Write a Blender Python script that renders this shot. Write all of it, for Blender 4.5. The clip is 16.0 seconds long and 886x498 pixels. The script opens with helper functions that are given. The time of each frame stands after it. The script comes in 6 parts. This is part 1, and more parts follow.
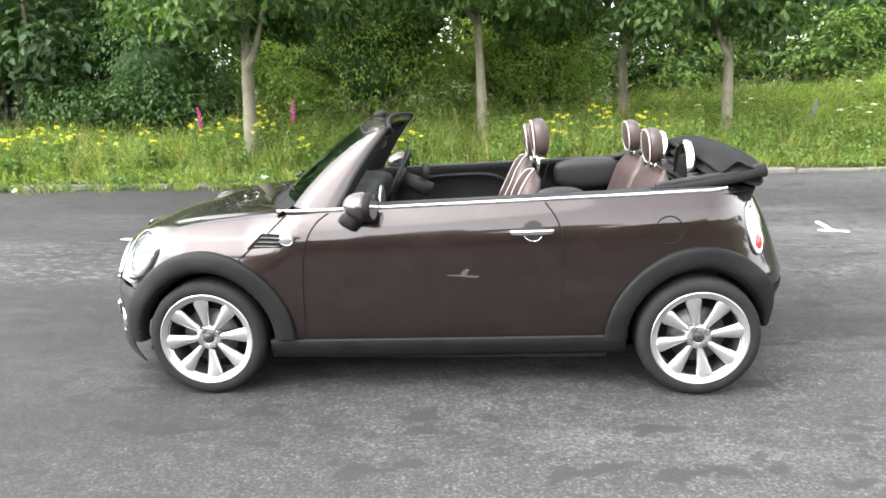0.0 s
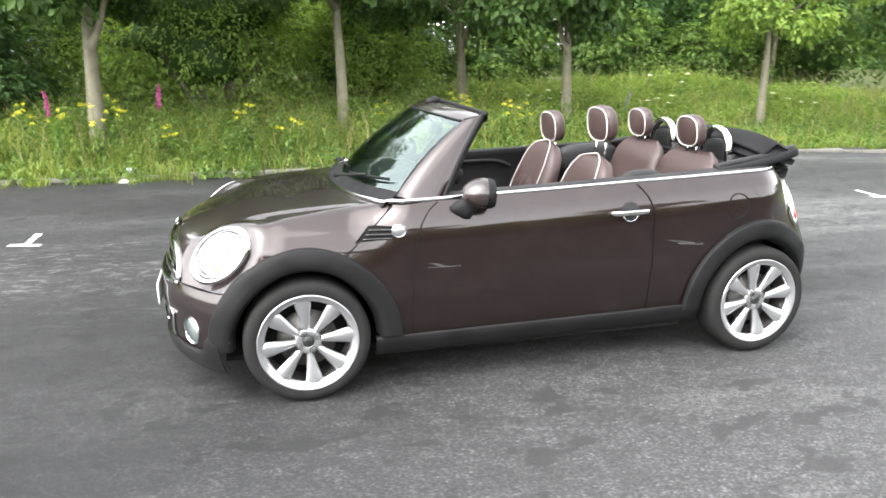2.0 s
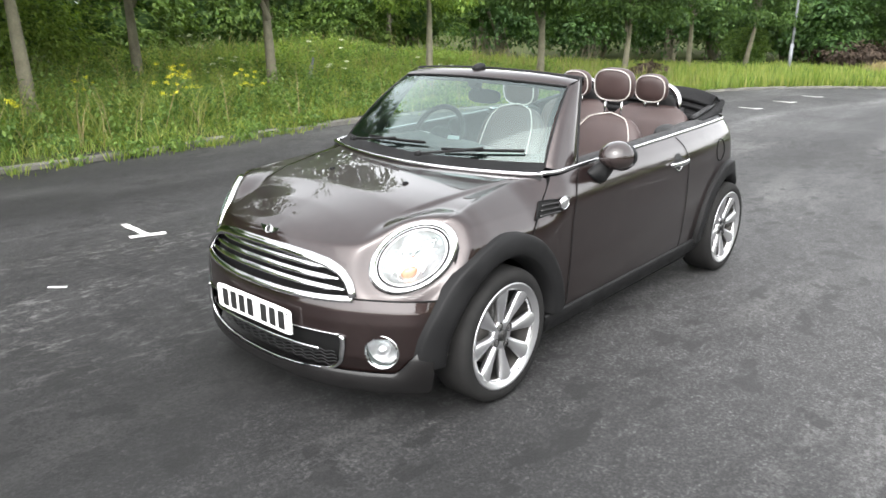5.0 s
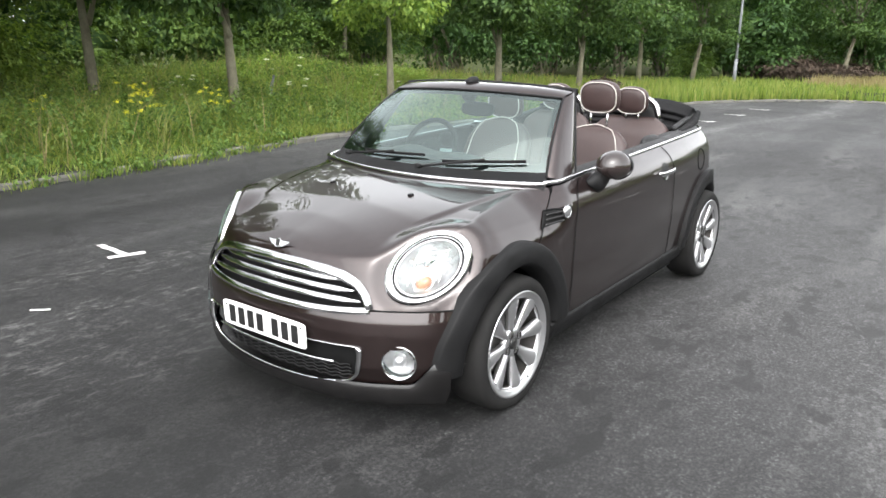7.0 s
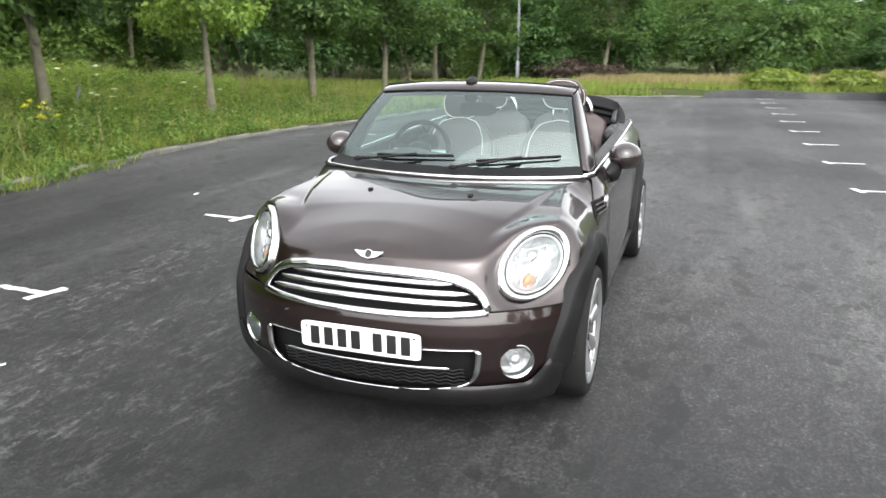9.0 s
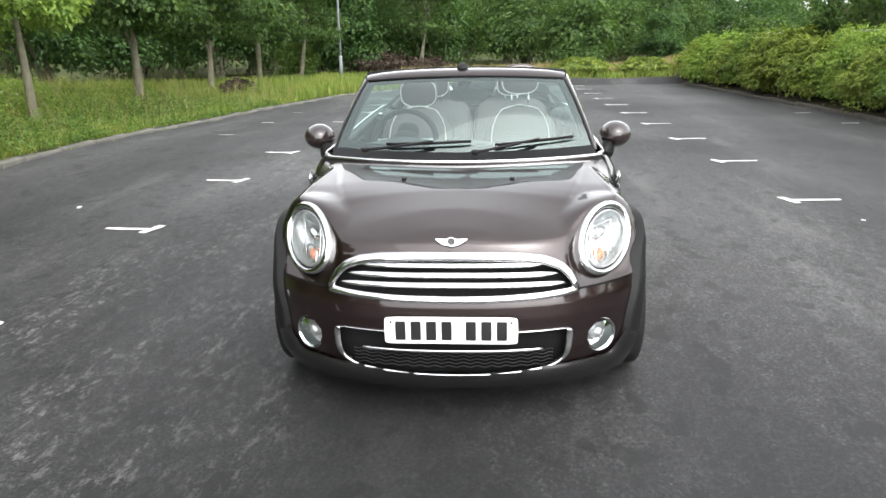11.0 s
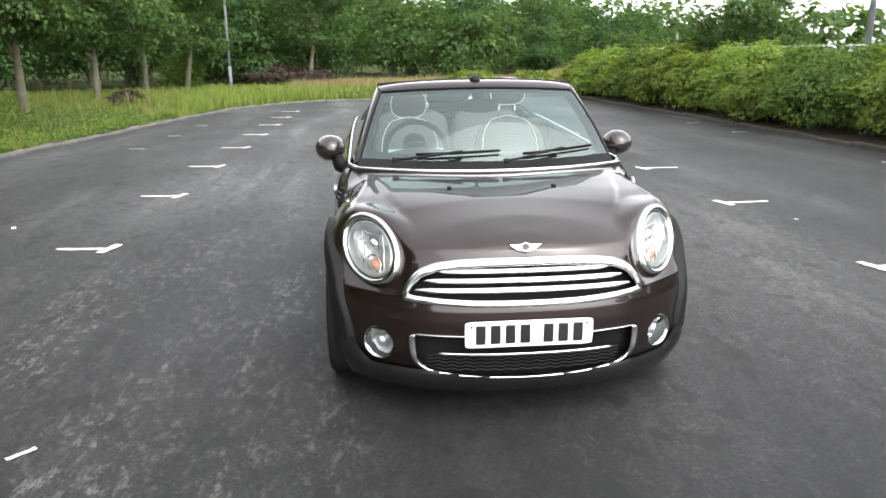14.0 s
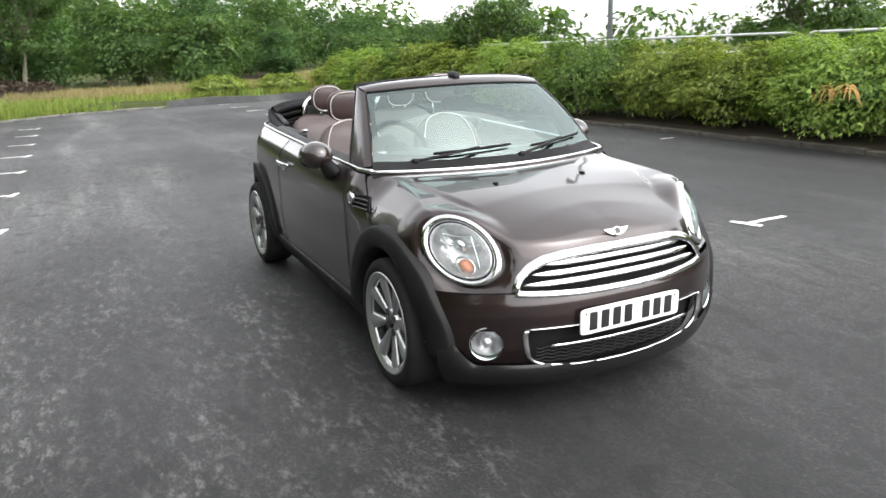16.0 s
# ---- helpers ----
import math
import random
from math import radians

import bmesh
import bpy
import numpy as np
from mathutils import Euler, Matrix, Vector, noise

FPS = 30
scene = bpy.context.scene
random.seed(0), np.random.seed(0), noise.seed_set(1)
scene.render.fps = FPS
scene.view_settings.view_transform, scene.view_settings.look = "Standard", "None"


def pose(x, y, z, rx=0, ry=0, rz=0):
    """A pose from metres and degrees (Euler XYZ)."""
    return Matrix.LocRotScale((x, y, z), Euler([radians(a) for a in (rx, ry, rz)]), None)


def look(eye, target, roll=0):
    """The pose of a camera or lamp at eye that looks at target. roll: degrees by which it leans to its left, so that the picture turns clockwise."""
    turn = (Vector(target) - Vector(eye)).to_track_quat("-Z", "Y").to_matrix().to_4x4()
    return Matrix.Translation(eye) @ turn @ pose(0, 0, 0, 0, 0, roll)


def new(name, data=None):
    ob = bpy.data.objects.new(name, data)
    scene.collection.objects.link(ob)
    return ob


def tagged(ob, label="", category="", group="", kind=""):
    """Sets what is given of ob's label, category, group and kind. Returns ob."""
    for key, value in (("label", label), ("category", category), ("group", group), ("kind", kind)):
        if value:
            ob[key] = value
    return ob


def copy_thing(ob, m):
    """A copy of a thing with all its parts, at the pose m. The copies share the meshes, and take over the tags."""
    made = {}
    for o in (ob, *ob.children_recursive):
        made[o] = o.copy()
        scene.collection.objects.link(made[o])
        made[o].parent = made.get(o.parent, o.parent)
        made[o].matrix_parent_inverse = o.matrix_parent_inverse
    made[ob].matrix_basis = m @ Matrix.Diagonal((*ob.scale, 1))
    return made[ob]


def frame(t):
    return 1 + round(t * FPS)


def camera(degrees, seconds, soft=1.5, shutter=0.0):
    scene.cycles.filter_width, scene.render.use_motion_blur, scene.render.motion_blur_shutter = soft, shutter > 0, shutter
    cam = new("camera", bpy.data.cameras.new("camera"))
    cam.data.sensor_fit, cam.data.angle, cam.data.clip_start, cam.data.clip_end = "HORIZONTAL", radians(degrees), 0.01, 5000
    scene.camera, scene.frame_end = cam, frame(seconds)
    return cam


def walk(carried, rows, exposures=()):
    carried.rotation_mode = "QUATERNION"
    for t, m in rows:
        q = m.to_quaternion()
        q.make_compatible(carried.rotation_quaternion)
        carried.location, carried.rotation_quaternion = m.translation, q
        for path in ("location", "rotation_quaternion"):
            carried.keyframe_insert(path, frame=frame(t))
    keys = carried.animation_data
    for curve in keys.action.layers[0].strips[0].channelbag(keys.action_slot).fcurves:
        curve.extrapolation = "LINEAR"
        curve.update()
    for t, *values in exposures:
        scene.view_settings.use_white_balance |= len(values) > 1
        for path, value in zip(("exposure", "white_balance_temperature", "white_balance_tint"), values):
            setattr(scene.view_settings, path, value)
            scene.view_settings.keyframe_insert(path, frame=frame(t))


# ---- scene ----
cam = camera(61.8, 16.0, 1.6, 0.35)
PATH = [
    (0, (0.192, -4.253, 1.585), (0.073, -2.316, 1.103), -1.4),
    (0.5, (0.072, -4.274, 1.587), (0.012, -2.334, 1.106), -0.6),
    (1, (-0.343, -4.222, 1.577), (-0.272, -2.283, 1.091), -1.8),
    (1.5, (-0.905, -4.172, 1.564), (-0.605, -2.259, 1.064), -0.2),
    (2, (-1.479, -4.075, 1.588), (-0.964, -2.213, 1.071), 0.3),
    (2.5, (-1.991, -3.876, 1.617), (-1.277, -2.088, 1.078), -0.3),
    (3, (-2.54, -3.647, 1.618), (-1.607, -1.966, 1.068), 0.4),
    (3.5, (-2.923, -3.293, 1.58), (-1.81, -1.728, 1.025), 0.2),
    (4, (-3.264, -2.944, 1.515), (-1.977, -1.511, 0.975), 0.8),
    (4.5, (-3.484, -2.66, 1.55), (-2.091, -1.351, 0.962), 1.1),
    (7, (-3.78, -2.328, 1.524), (-2.24, -1.173, 0.983), 0.6),
    (7.5, (-3.876, -2.277, 1.544), (-2.318, -1.146, 1.003), 0.7),
    (8, (-3.994, -1.973, 1.506), (-2.351, -0.964, 0.973), -0.6),
    (8.5, (-4.137, -1.634, 1.482), (-2.41, -0.778, 0.946), 0.1),
    (9, (-4.38, -1.205, 1.498), (-2.558, -0.57, 0.972), 0.0),
    (9.5, (-4.437, -0.827, 1.458), (-2.57, -0.341, 0.929), -2.0),
    (10, (-4.521, -0.46, 1.448), (-2.617, -0.155, 0.915), -1.2),
    (12.5, (-4.586, -0.094, 1.477), (-2.664, 0.003, 0.933), -1.0),
    (13, (-4.576, -0.048, 1.471), (-2.654, 0.035, 0.922), -0.9),
    (13.5, (-4.625, 0.243, 1.463), (-2.695, 0.212, 0.94), -0.6),
    (14, (-4.628, 0.596, 1.465), (-2.704, 0.415, 0.951), -0.5),
    (14.5, (-4.508, 0.976, 1.468), (-2.615, 0.635, 0.917), -1.7),
    (15, (-4.434, 1.393, 1.444), (-2.59, 0.834, 0.91), -1.3),
    (15.5, (-4.31, 1.729, 1.438), (-2.523, 1.004, 0.907), -1.4),
    (16, (-4.173, 1.969, 1.466), (-2.441, 1.116, 0.943), -2.0),
]
walk(cam, [(t, look(eye, target, roll)) for t, eye, target, roll in PATH], [(0.0, 3.2), (2.5, 3.05), (4.5, 2.62), (7.0, 2.36), (16.0, 2.22)])

# ---- world, sun and exposure ----
world = bpy.data.worlds.new("sky")
scene.world = world
world.use_nodes = True
wn, wl = world.node_tree.nodes, world.node_tree.links
sky = wn.new("ShaderNodeTexSky")
sky.sky_type, sky.sun_disc = "NISHITA", False
sky.sun_elevation, sky.sun_rotation = radians(50), radians(239)
sky.air_density, sky.dust_density, sky.ozone_density = 1.0, 2.0, 1.0
overcast = wn.new("ShaderNodeHueSaturation")
overcast.inputs["Saturation"].default_value = 0.10
wl.new(sky.outputs["Color"], overcast.inputs["Color"])
wl.new(overcast.outputs["Color"], wn["Background"].inputs["Color"])
wn["Background"].inputs["Strength"].default_value = 0.15
sun = new("sun", bpy.data.lights.new("sun", "SUN"))
sun.data.energy, sun.data.angle, sun.data.color = 0.38, radians(80), (1.0, 0.97, 0.92)
sun.matrix_world = look((-10.0, -6.0, 14.0), (0, 0, 0))


# ---- materials ----
def node_mat(name):
    m = bpy.data.materials.new(name)
    m.use_nodes = True
    nt = m.node_tree
    return m, nt, nt.nodes["Principled BSDF"]


def noise_tex(nt, scale, detail=4.0, rough=0.55, coords="Object", stretch=None):
    tc = nt.nodes.new("ShaderNodeTexCoord")
    n = nt.nodes.new("ShaderNodeTexNoise")
    n.inputs["Scale"].default_value = scale
    n.inputs["Detail"].default_value = detail
    n.inputs["Roughness"].default_value = rough
    out = tc.outputs[coords]
    if stretch:
        mp = nt.nodes.new("ShaderNodeMapping")
        mp.inputs["Scale"].default_value = stretch
        nt.links.new(out, mp.inputs["Vector"])
        out = mp.outputs["Vector"]
    nt.links.new(out, n.inputs["Vector"])
    return n.outputs["Fac"]


def ramp(nt, fac, stops):
    r = nt.nodes.new("ShaderNodeValToRGB")
    els = r.color_ramp.elements
    while len(els) < len(stops):
        els.new(0.5)
    for e, (p, c) in zip(els, stops):
        e.position = p
        e.color = (*c, 1) if len(c) == 3 else c
    nt.links.new(fac, r.inputs["Fac"])
    return r.outputs["Color"]


def mix(nt, fac, a, b, mode="MIX"):
    n = nt.nodes.new("ShaderNodeMix")
    n.data_type, n.blend_type = "RGBA", mode
    for sock, v in ((n.inputs["Factor"], fac), (n.inputs["A"], a), (n.inputs["B"], b)):
        if isinstance(v, (int, float)):
            sock.default_value = v
        elif isinstance(v, tuple):
            sock.default_value = (*v, 1)
        else:
            nt.links.new(v, sock)
    return n.outputs["Result"]


def bump(nt, bsdf, height, strength, distance=0.005):
    b = nt.nodes.new("ShaderNodeBump")
    b.inputs["Strength"].default_value, b.inputs["Distance"].default_value = strength, distance
    nt.links.new(height, b.inputs["Height"])
    nt.links.new(b.outputs["Normal"], bsdf.inputs["Normal"])


def surface(name, dark, light, scale=20.0, fine=200.0, rough=0.5, metal=0.0, bumpy=0.1, spread=0.15, coat=0.0, dist=0.003, spec=0.5):
    """A plain surface: two tones at two scales, uneven gloss and fine relief."""
    m, nt, b = node_mat(name)
    big, small = noise_tex(nt, scale), noise_tex(nt, fine, 2.0)
    c = ramp(nt, big, [(0.32, dark), (0.68, light)])
    c = mix(nt, 0.35, c, ramp(nt, small, [(0.3, dark), (0.7, light)]))
    nt.links.new(c, b.inputs["Base Color"])
    lo, hi = max(0.02, rough - spread / 2), min(1, rough + spread / 2)
    r = ramp(nt, big, [(0.3, (lo,) * 3), (0.7, (hi,) * 3)])
    nt.links.new(r, b.inputs["Roughness"])
    b.inputs["Metallic"].default_value, b.inputs["Specular IOR Level"].default_value = metal, spec
    b.inputs["Coat Weight"].default_value = coat
    b.inputs["Coat Roughness"].default_value = 0.03
    if bumpy:
        bump(nt, b, small, bumpy, dist)
    return m


def paint_material():
    m, nt, b = node_mat("brown_metallic_paint")
    flake = noise_tex(nt, 1400.0, 1.0)
    dirt = noise_tex(nt, 5.0, 6.0, 0.65)
    c = ramp(nt, flake, [(0.35, (0.0085, 0.0035, 0.0031)), (0.75, (0.026, 0.0121, 0.0108))])
    c = mix(nt, ramp(nt, dirt, [(0.5, (0, 0, 0)), (0.8, (0.10, 0.10, 0.10))]), c, (0.09, 0.065, 0.06))
    nt.links.new(c, b.inputs["Base Color"])
    b.inputs["Metallic"].default_value, b.inputs["Roughness"].default_value = 0.72, 0.38
    b.inputs["Coat Weight"].default_value, b.inputs["Coat Roughness"].default_value = 1.0, 0.015
    b.inputs["Coat IOR"].default_value = 1.55
    return m


def asphalt_material():
    m, nt, b = node_mat("asphalt")
    grain, chips = noise_tex(nt, 200.0, 2.0), noise_tex(nt, 62.0, 3.0, 0.75)
    streak = noise_tex(nt, 1.1, 7.0, 0.66, stretch=(0.30, 1.4, 1.0))
    patch = noise_tex(nt, 0.22, 3.0, 0.5)
    c = ramp(nt, chips, [(0.36, (0.014, 0.014, 0.015)), (0.50, (0.036, 0.036, 0.037)), (0.66, (0.125, 0.125, 0.123))])
    mottle = noise_tex(nt, 11.0, 7.0, 0.78, stretch=(0.75, 1.15, 1.0))
    c = mix(nt, 1.0, c, ramp(nt, mottle, [(0.36, (0.42,) * 3), (0.49, (0.80,) * 3), (0.57, (1.25,) * 3), (0.68, (1.8,) * 3)]), "MULTIPLY")
    c = mix(nt, 0.25, c, ramp(nt, grain, [(0.35, (0.025, 0.025, 0.026)), (0.7, (0.12, 0.12, 0.118))]))
    tcs, vor = nt.nodes.new("ShaderNodeTexCoord"), nt.nodes.new("ShaderNodeTexVoronoi")
    vor.inputs["Scale"].default_value = 105.0
    nt.links.new(tcs.outputs["Object"], vor.inputs["Vector"])
    hue = nt.nodes.new("ShaderNodeSeparateColor")
    nt.links.new(vor.outputs["Color"], hue.inputs["Color"])
    stones = ramp(nt, hue.outputs["Red"], [(0.0, (0.50,) * 3), (0.55, (0.85,) * 3), (0.85, (1.2,) * 3), (1.0, (1.65,) * 3)])
    c = mix(nt, 1.0, c, stones, "MULTIPLY")
    worn = mix(nt, 1.0, ramp(nt, streak, [(0.52, (0, 0, 0)), (0.66, (1, 1, 1))]), ramp(nt, chips, [(0.40, (0.08,) * 3), (0.58, (1, 1, 1))]), "MULTIPLY")
    c = mix(nt, worn, c, (0.145, 0.145, 0.142))
    c = mix(nt, ramp(nt, patch, [(0.40, (0.30,) * 3), (0.66, (0, 0, 0))]), c, (0.028, 0.028, 0.03))
    spots = noise_tex(nt, 4.4, 3.0, 0.55, stretch=(0.8, 1.25, 1.0))
    c = mix(nt, ramp(nt, spots, [(0.595, (0, 0, 0)), (0.62, (0.85,) * 3)]), c, (0.016, 0.016, 0.016))
    band = noise_tex(nt, 0.55, 3.0, 0.5, stretch=(0.10, 1.0, 1.0))
    lanes = ramp(nt, band, [(0.38, (0.19,) * 3), (0.50, (0.27,) * 3), (0.60, (0.48,) * 3)])
    tc = nt.nodes.new("ShaderNodeTexCoord")
    sep = nt.nodes.new("ShaderNodeSeparateXYZ")
    nt.links.new(tc.outputs["Object"], sep.inputs["Vector"])
    wob = nt.nodes.new("ShaderNodeMath")
    wob.operation = "MULTIPLY_ADD"
    wob.inputs[1].default_value = 2.2
    nt.links.new(streak, wob.inputs[0])
    nt.links.new(sep.outputs["Y"], wob.inputs[2])
    # Paler asphalt beside the car: its sheen at side view put into the colour.
    sheen_side = nt.nodes.new("ShaderNodeMapRange")
    sheen_side.inputs["From Min"].default_value, sheen_side.inputs["From Max"].default_value = 1.2, -1.6
    nt.links.new(wob.outputs["Value"], sheen_side.inputs["Value"])
    sheen_x = nt.nodes.new("ShaderNodeMapRange")
    sheen_x.inputs["From Min"].default_value, sheen_x.inputs["From Max"].default_value = 6.0, 2.5
    nt.links.new(sep.outputs["X"], sheen_x.inputs["Value"])
    sheen_y = nt.nodes.new("ShaderNodeMapRange")
    sheen_y.inputs["From Min"].default_value, sheen_y.inputs["From Max"].default_value = -3.3, -2.1
    nt.links.new(sep.outputs["Y"], sheen_y.inputs["Value"])
    both = nt.nodes.new("ShaderNodeMath")
    both.operation = "MULTIPLY"
    nt.links.new(sheen_x.outputs["Result"], both.inputs[0])
    nt.links.new(sheen_y.outputs["Result"], both.inputs[1])
    sheen_bay = nt.nodes.new("ShaderNodeMath")
    sheen_bay.operation = "MULTIPLY"
    nt.links.new(both.outputs["Value"], sheen_bay.inputs[0])
    nt.links.new(sheen_side.outputs["Result"], sheen_bay.inputs[1])
    nose = nt.nodes.new("ShaderNodeMapRange")
    nose.inputs["From Min"].default_value, nose.inputs["From Max"].default_value = -2.4, 0.0
    nt.links.new(sep.outputs["X"], nose.inputs["Value"])
    bay = nt.nodes.new("ShaderNodeMath")
    bay.operation = "MULTIPLY"
    nt.links.new(sheen_bay.outputs["Value"], bay.inputs[0])
    nt.links.new(nose.outputs["Result"], bay.inputs[1])
    tail = nt.nodes.new("ShaderNodeMapRange")
    tail.inputs["From Min"].default_value, tail.inputs["From Max"].default_value = 1.2, 3.2
    nt.links.new(sep.outputs["X"], tail.inputs["Value"])
    inner = nt.nodes.new("ShaderNodeMapRange")
    inner.inputs["From Min"].default_value, inner.inputs["From Max"].default_value = -1.2, 1.0
    nt.links.new(sep.outputs["Y"], inner.inputs["Value"])
    lot_end = nt.nodes.new("ShaderNodeMath")
    lot_end.operation = "MULTIPLY"
    nt.links.new(tail.outputs["Result"], lot_end.inputs[0])
    nt.links.new(inner.outputs["Result"], lot_end.inputs[1])
    lanes = mix(nt, lot_end.outputs["Value"], lanes, mix(nt, 1.0, lanes, (2.1, 2.1, 2.1), "MULTIPLY"))
    c = mix(nt, bay.outputs["Value"], mix(nt, 1.0, c, lanes, "MULTIPLY"), mix(nt, 1.0, mix(nt, 0.15, c, (0.085, 0.085, 0.084)), (0.76, 0.76, 0.755), "MULTIPLY"))
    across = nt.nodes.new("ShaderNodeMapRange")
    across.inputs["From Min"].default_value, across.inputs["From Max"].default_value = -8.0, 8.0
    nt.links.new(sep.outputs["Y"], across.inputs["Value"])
    # Car-wide dark strip ahead of the nose, its soft shadow painted in.
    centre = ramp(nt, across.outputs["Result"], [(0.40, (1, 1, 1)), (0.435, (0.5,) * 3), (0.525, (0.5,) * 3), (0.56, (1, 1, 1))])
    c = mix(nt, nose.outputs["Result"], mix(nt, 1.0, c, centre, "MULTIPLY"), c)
    # Pale flecks along the wheel tracks.
    track = ramp(nt, across.outputs["Result"], [(0.28, (0.10,) * 3), (0.34, (0.6,) * 3), (0.40, (0.10,) * 3), (0.53, (0.05,) * 3), (0.57, (1, 1, 1)), (0.65, (0.9,) * 3), (0.70, (0.15,) * 3)])
    fleck = noise_tex(nt, 15.0, 7.0, 0.82, stretch=(0.55, 1.2, 1.0))
    spread = mix(nt, 1.0, ramp(nt, streak, [(0.42, (0.10,) * 3), (0.58, (1, 1, 1))]), track, "MULTIPLY")
    fleck = mix(nt, 1.0, ramp(nt, fleck, [(0.52, (0, 0, 0)), (0.60, (0.55,) * 3)]), spread, "MULTIPLY")
    c = mix(nt, fleck, c, (0.135, 0.135, 0.132))
    c = mix(nt, 1.0, c, (1.22, 1.22, 1.22), "MULTIPLY")
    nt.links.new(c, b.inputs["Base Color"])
    nt.links.new(ramp(nt, patch, [(0.35, (0.62,) * 3), (0.7, (0.82,) * 3)]), b.inputs["Roughness"])
    b.inputs["Specular IOR Level"].default_value = 0.42
    bump(nt, b, mix(nt, 0.5, mix(nt, 0.5, chips, hue.outputs["Red"]), grain), 0.6, 0.004)
    return m


def leaf_material(name, tones, shine=0.6, glow=0.35):
    """Leaves: one tone for each leaf, gloss above, light through the blade."""
    m, nt, b = node_mat(name)
    geo = nt.nodes.new("ShaderNodeNewGeometry")
    n = len(tones)
    c = ramp(nt, geo.outputs["Random Per Island"], [(i / max(1, n - 1), t) for i, t in enumerate(tones)])
    blotch = noise_tex(nt, 0.8, 3.0)
    c = mix(nt, ramp(nt, blotch, [(0.35, (0.0,) * 3), (0.7, (0.35,) * 3)]), c, tones[-1])
    nt.links.new(c, b.inputs["Base Color"])
    b.inputs["Roughness"].default_value = shine
    b.inputs["Specular IOR Level"].default_value = 0.3
    tr = nt.nodes.new("ShaderNodeBsdfTranslucent")
    nt.links.new(mix(nt, 1.0, c, (1.6, 1.6, 0.8), "MULTIPLY"), tr.inputs["Color"])
    ms = nt.nodes.new("ShaderNodeMixShader")
    ms.inputs["Fac"].default_value = glow
    nt.links.new(b.outputs["BSDF"], ms.inputs[1])
    nt.links.new(tr.outputs["BSDF"], ms.inputs[2])
    nt.links.new(ms.outputs["Shader"], nt.nodes["Material Output"].inputs["Surface"])
    return m


def glass_material(name, tint, ior=1.5, rough=0.0, film=0.0):
    """A thin pane: clear, with the sky's reflection growing at a grazing angle."""
    m, nt, b = node_mat(name)
    nt.nodes.remove(b)
    clear, gloss, fr = nt.nodes.new("ShaderNodeBsdfTransparent"), nt.nodes.new("ShaderNodeBsdfGlossy"), nt.nodes.new("ShaderNodeFresnel")
    clear.inputs["Color"].default_value = (*tint, 1)
    gloss.inputs["Roughness"].default_value = rough
    gloss.inputs["Color"].default_value = (0.86, 1.0, 0.97, 1)
    fr.inputs["IOR"].default_value = ior
    ms = nt.nodes.new("ShaderNodeMixShader")
    nt.links.new(fr.outputs["Fac"], ms.inputs["Fac"])
    nt.links.new(clear.outputs["BSDF"], ms.inputs[1])
    nt.links.new(gloss.outputs["BSDF"], ms.inputs[2])
    out = ms.outputs["Shader"]
    if film:
        dust, ms2 = nt.nodes.new("ShaderNodeBsdfDiffuse"), nt.nodes.new("ShaderNodeMixShader")
        dust.inputs["Color"].default_value = (0.62, 0.74, 0.72, 1)
        nt.links.new(ramp(nt, noise_tex(nt, 3.0, 5.0), [(0.3, (film * 0.6,) * 3), (0.7, (film * 1.4,) * 3)]), ms2.inputs["Fac"])
        nt.links.new(out, ms2.inputs[1])
        nt.links.new(dust.outputs["BSDF"], ms2.inputs[2])
        out = ms2.outputs["Shader"]
    nt.links.new(out, nt.nodes["Material Output"].inputs["Surface"])
    return m


PAINT = paint_material()
ASPHALT = asphalt_material()
BLACK_TRIM = surface("black_plastic_trim", (0.006, 0.006, 0.0063), (0.011, 0.011, 0.0113), 6, 500, 0.55, 0, 0.10, 0.2, spec=0.16)
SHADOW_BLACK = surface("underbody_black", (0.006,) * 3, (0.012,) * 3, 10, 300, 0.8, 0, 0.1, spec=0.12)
RUBBER = surface("tyre_rubber", (0.012, 0.012, 0.012), (0.020, 0.0195, 0.019), 12, 260, 0.80, 0, 0.1, spec=0.10)
CHROME = surface("chrome", (0.63, 0.63, 0.64), (0.72, 0.72, 0.725), 9, 300, 0.09, 1.0, 0.0, 0.06)
SILVER = surface("silver_alloy_paint", (0.53, 0.53, 0.54), (0.59, 0.59, 0.60), 3, 6, 0.30, 0.88, 0.0, 0.06, coat=0.5)
DULL_METAL = surface("brake_metal", (0.06, 0.058, 0.056), (0.20, 0.19, 0.18), 14, 300, 0.5, 0.8, 0.1)
LEATHER = surface("brown_leather", (0.029, 0.0168, 0.0155), (0.046, 0.0275, 0.0255), 7, 420, 0.46, 0, 0.35, 0.12)
PIPING = surface("cream_piping", (0.34, 0.31, 0.285), (0.46, 0.43, 0.40), 20, 300, 0.6, 0, 0.1)
FABRIC = surface("black_hood_fabric", (0.007, 0.007, 0.0075), (0.013, 0.013, 0.0135), 9, 600, 0.85, 0, 0.4, spec=0.15)
INTERIOR = surface("black_interior_plastic", (0.010, 0.010, 0.0105), (0.018, 0.018, 0.0185), 9, 500, 0.55, 0, 0.25, spec=0.28)
PLATE_WHITE = surface("white_plate", (0.78, 0.78, 0.77), (0.86, 0.86, 0.85), 6, 200, 0.35, 0, 0.0)
PLATE_BLACK = surface("black_plate_ink", (0.010,) * 3, (0.018,) * 3, 6, 200, 0.4, 0, 0.0)
WHITE_PAINT = surface("white_road_paint", (0.40, 0.40, 0.385), (0.72, 0.72, 0.70), 14, 120, 0.75, 0, 0.3)
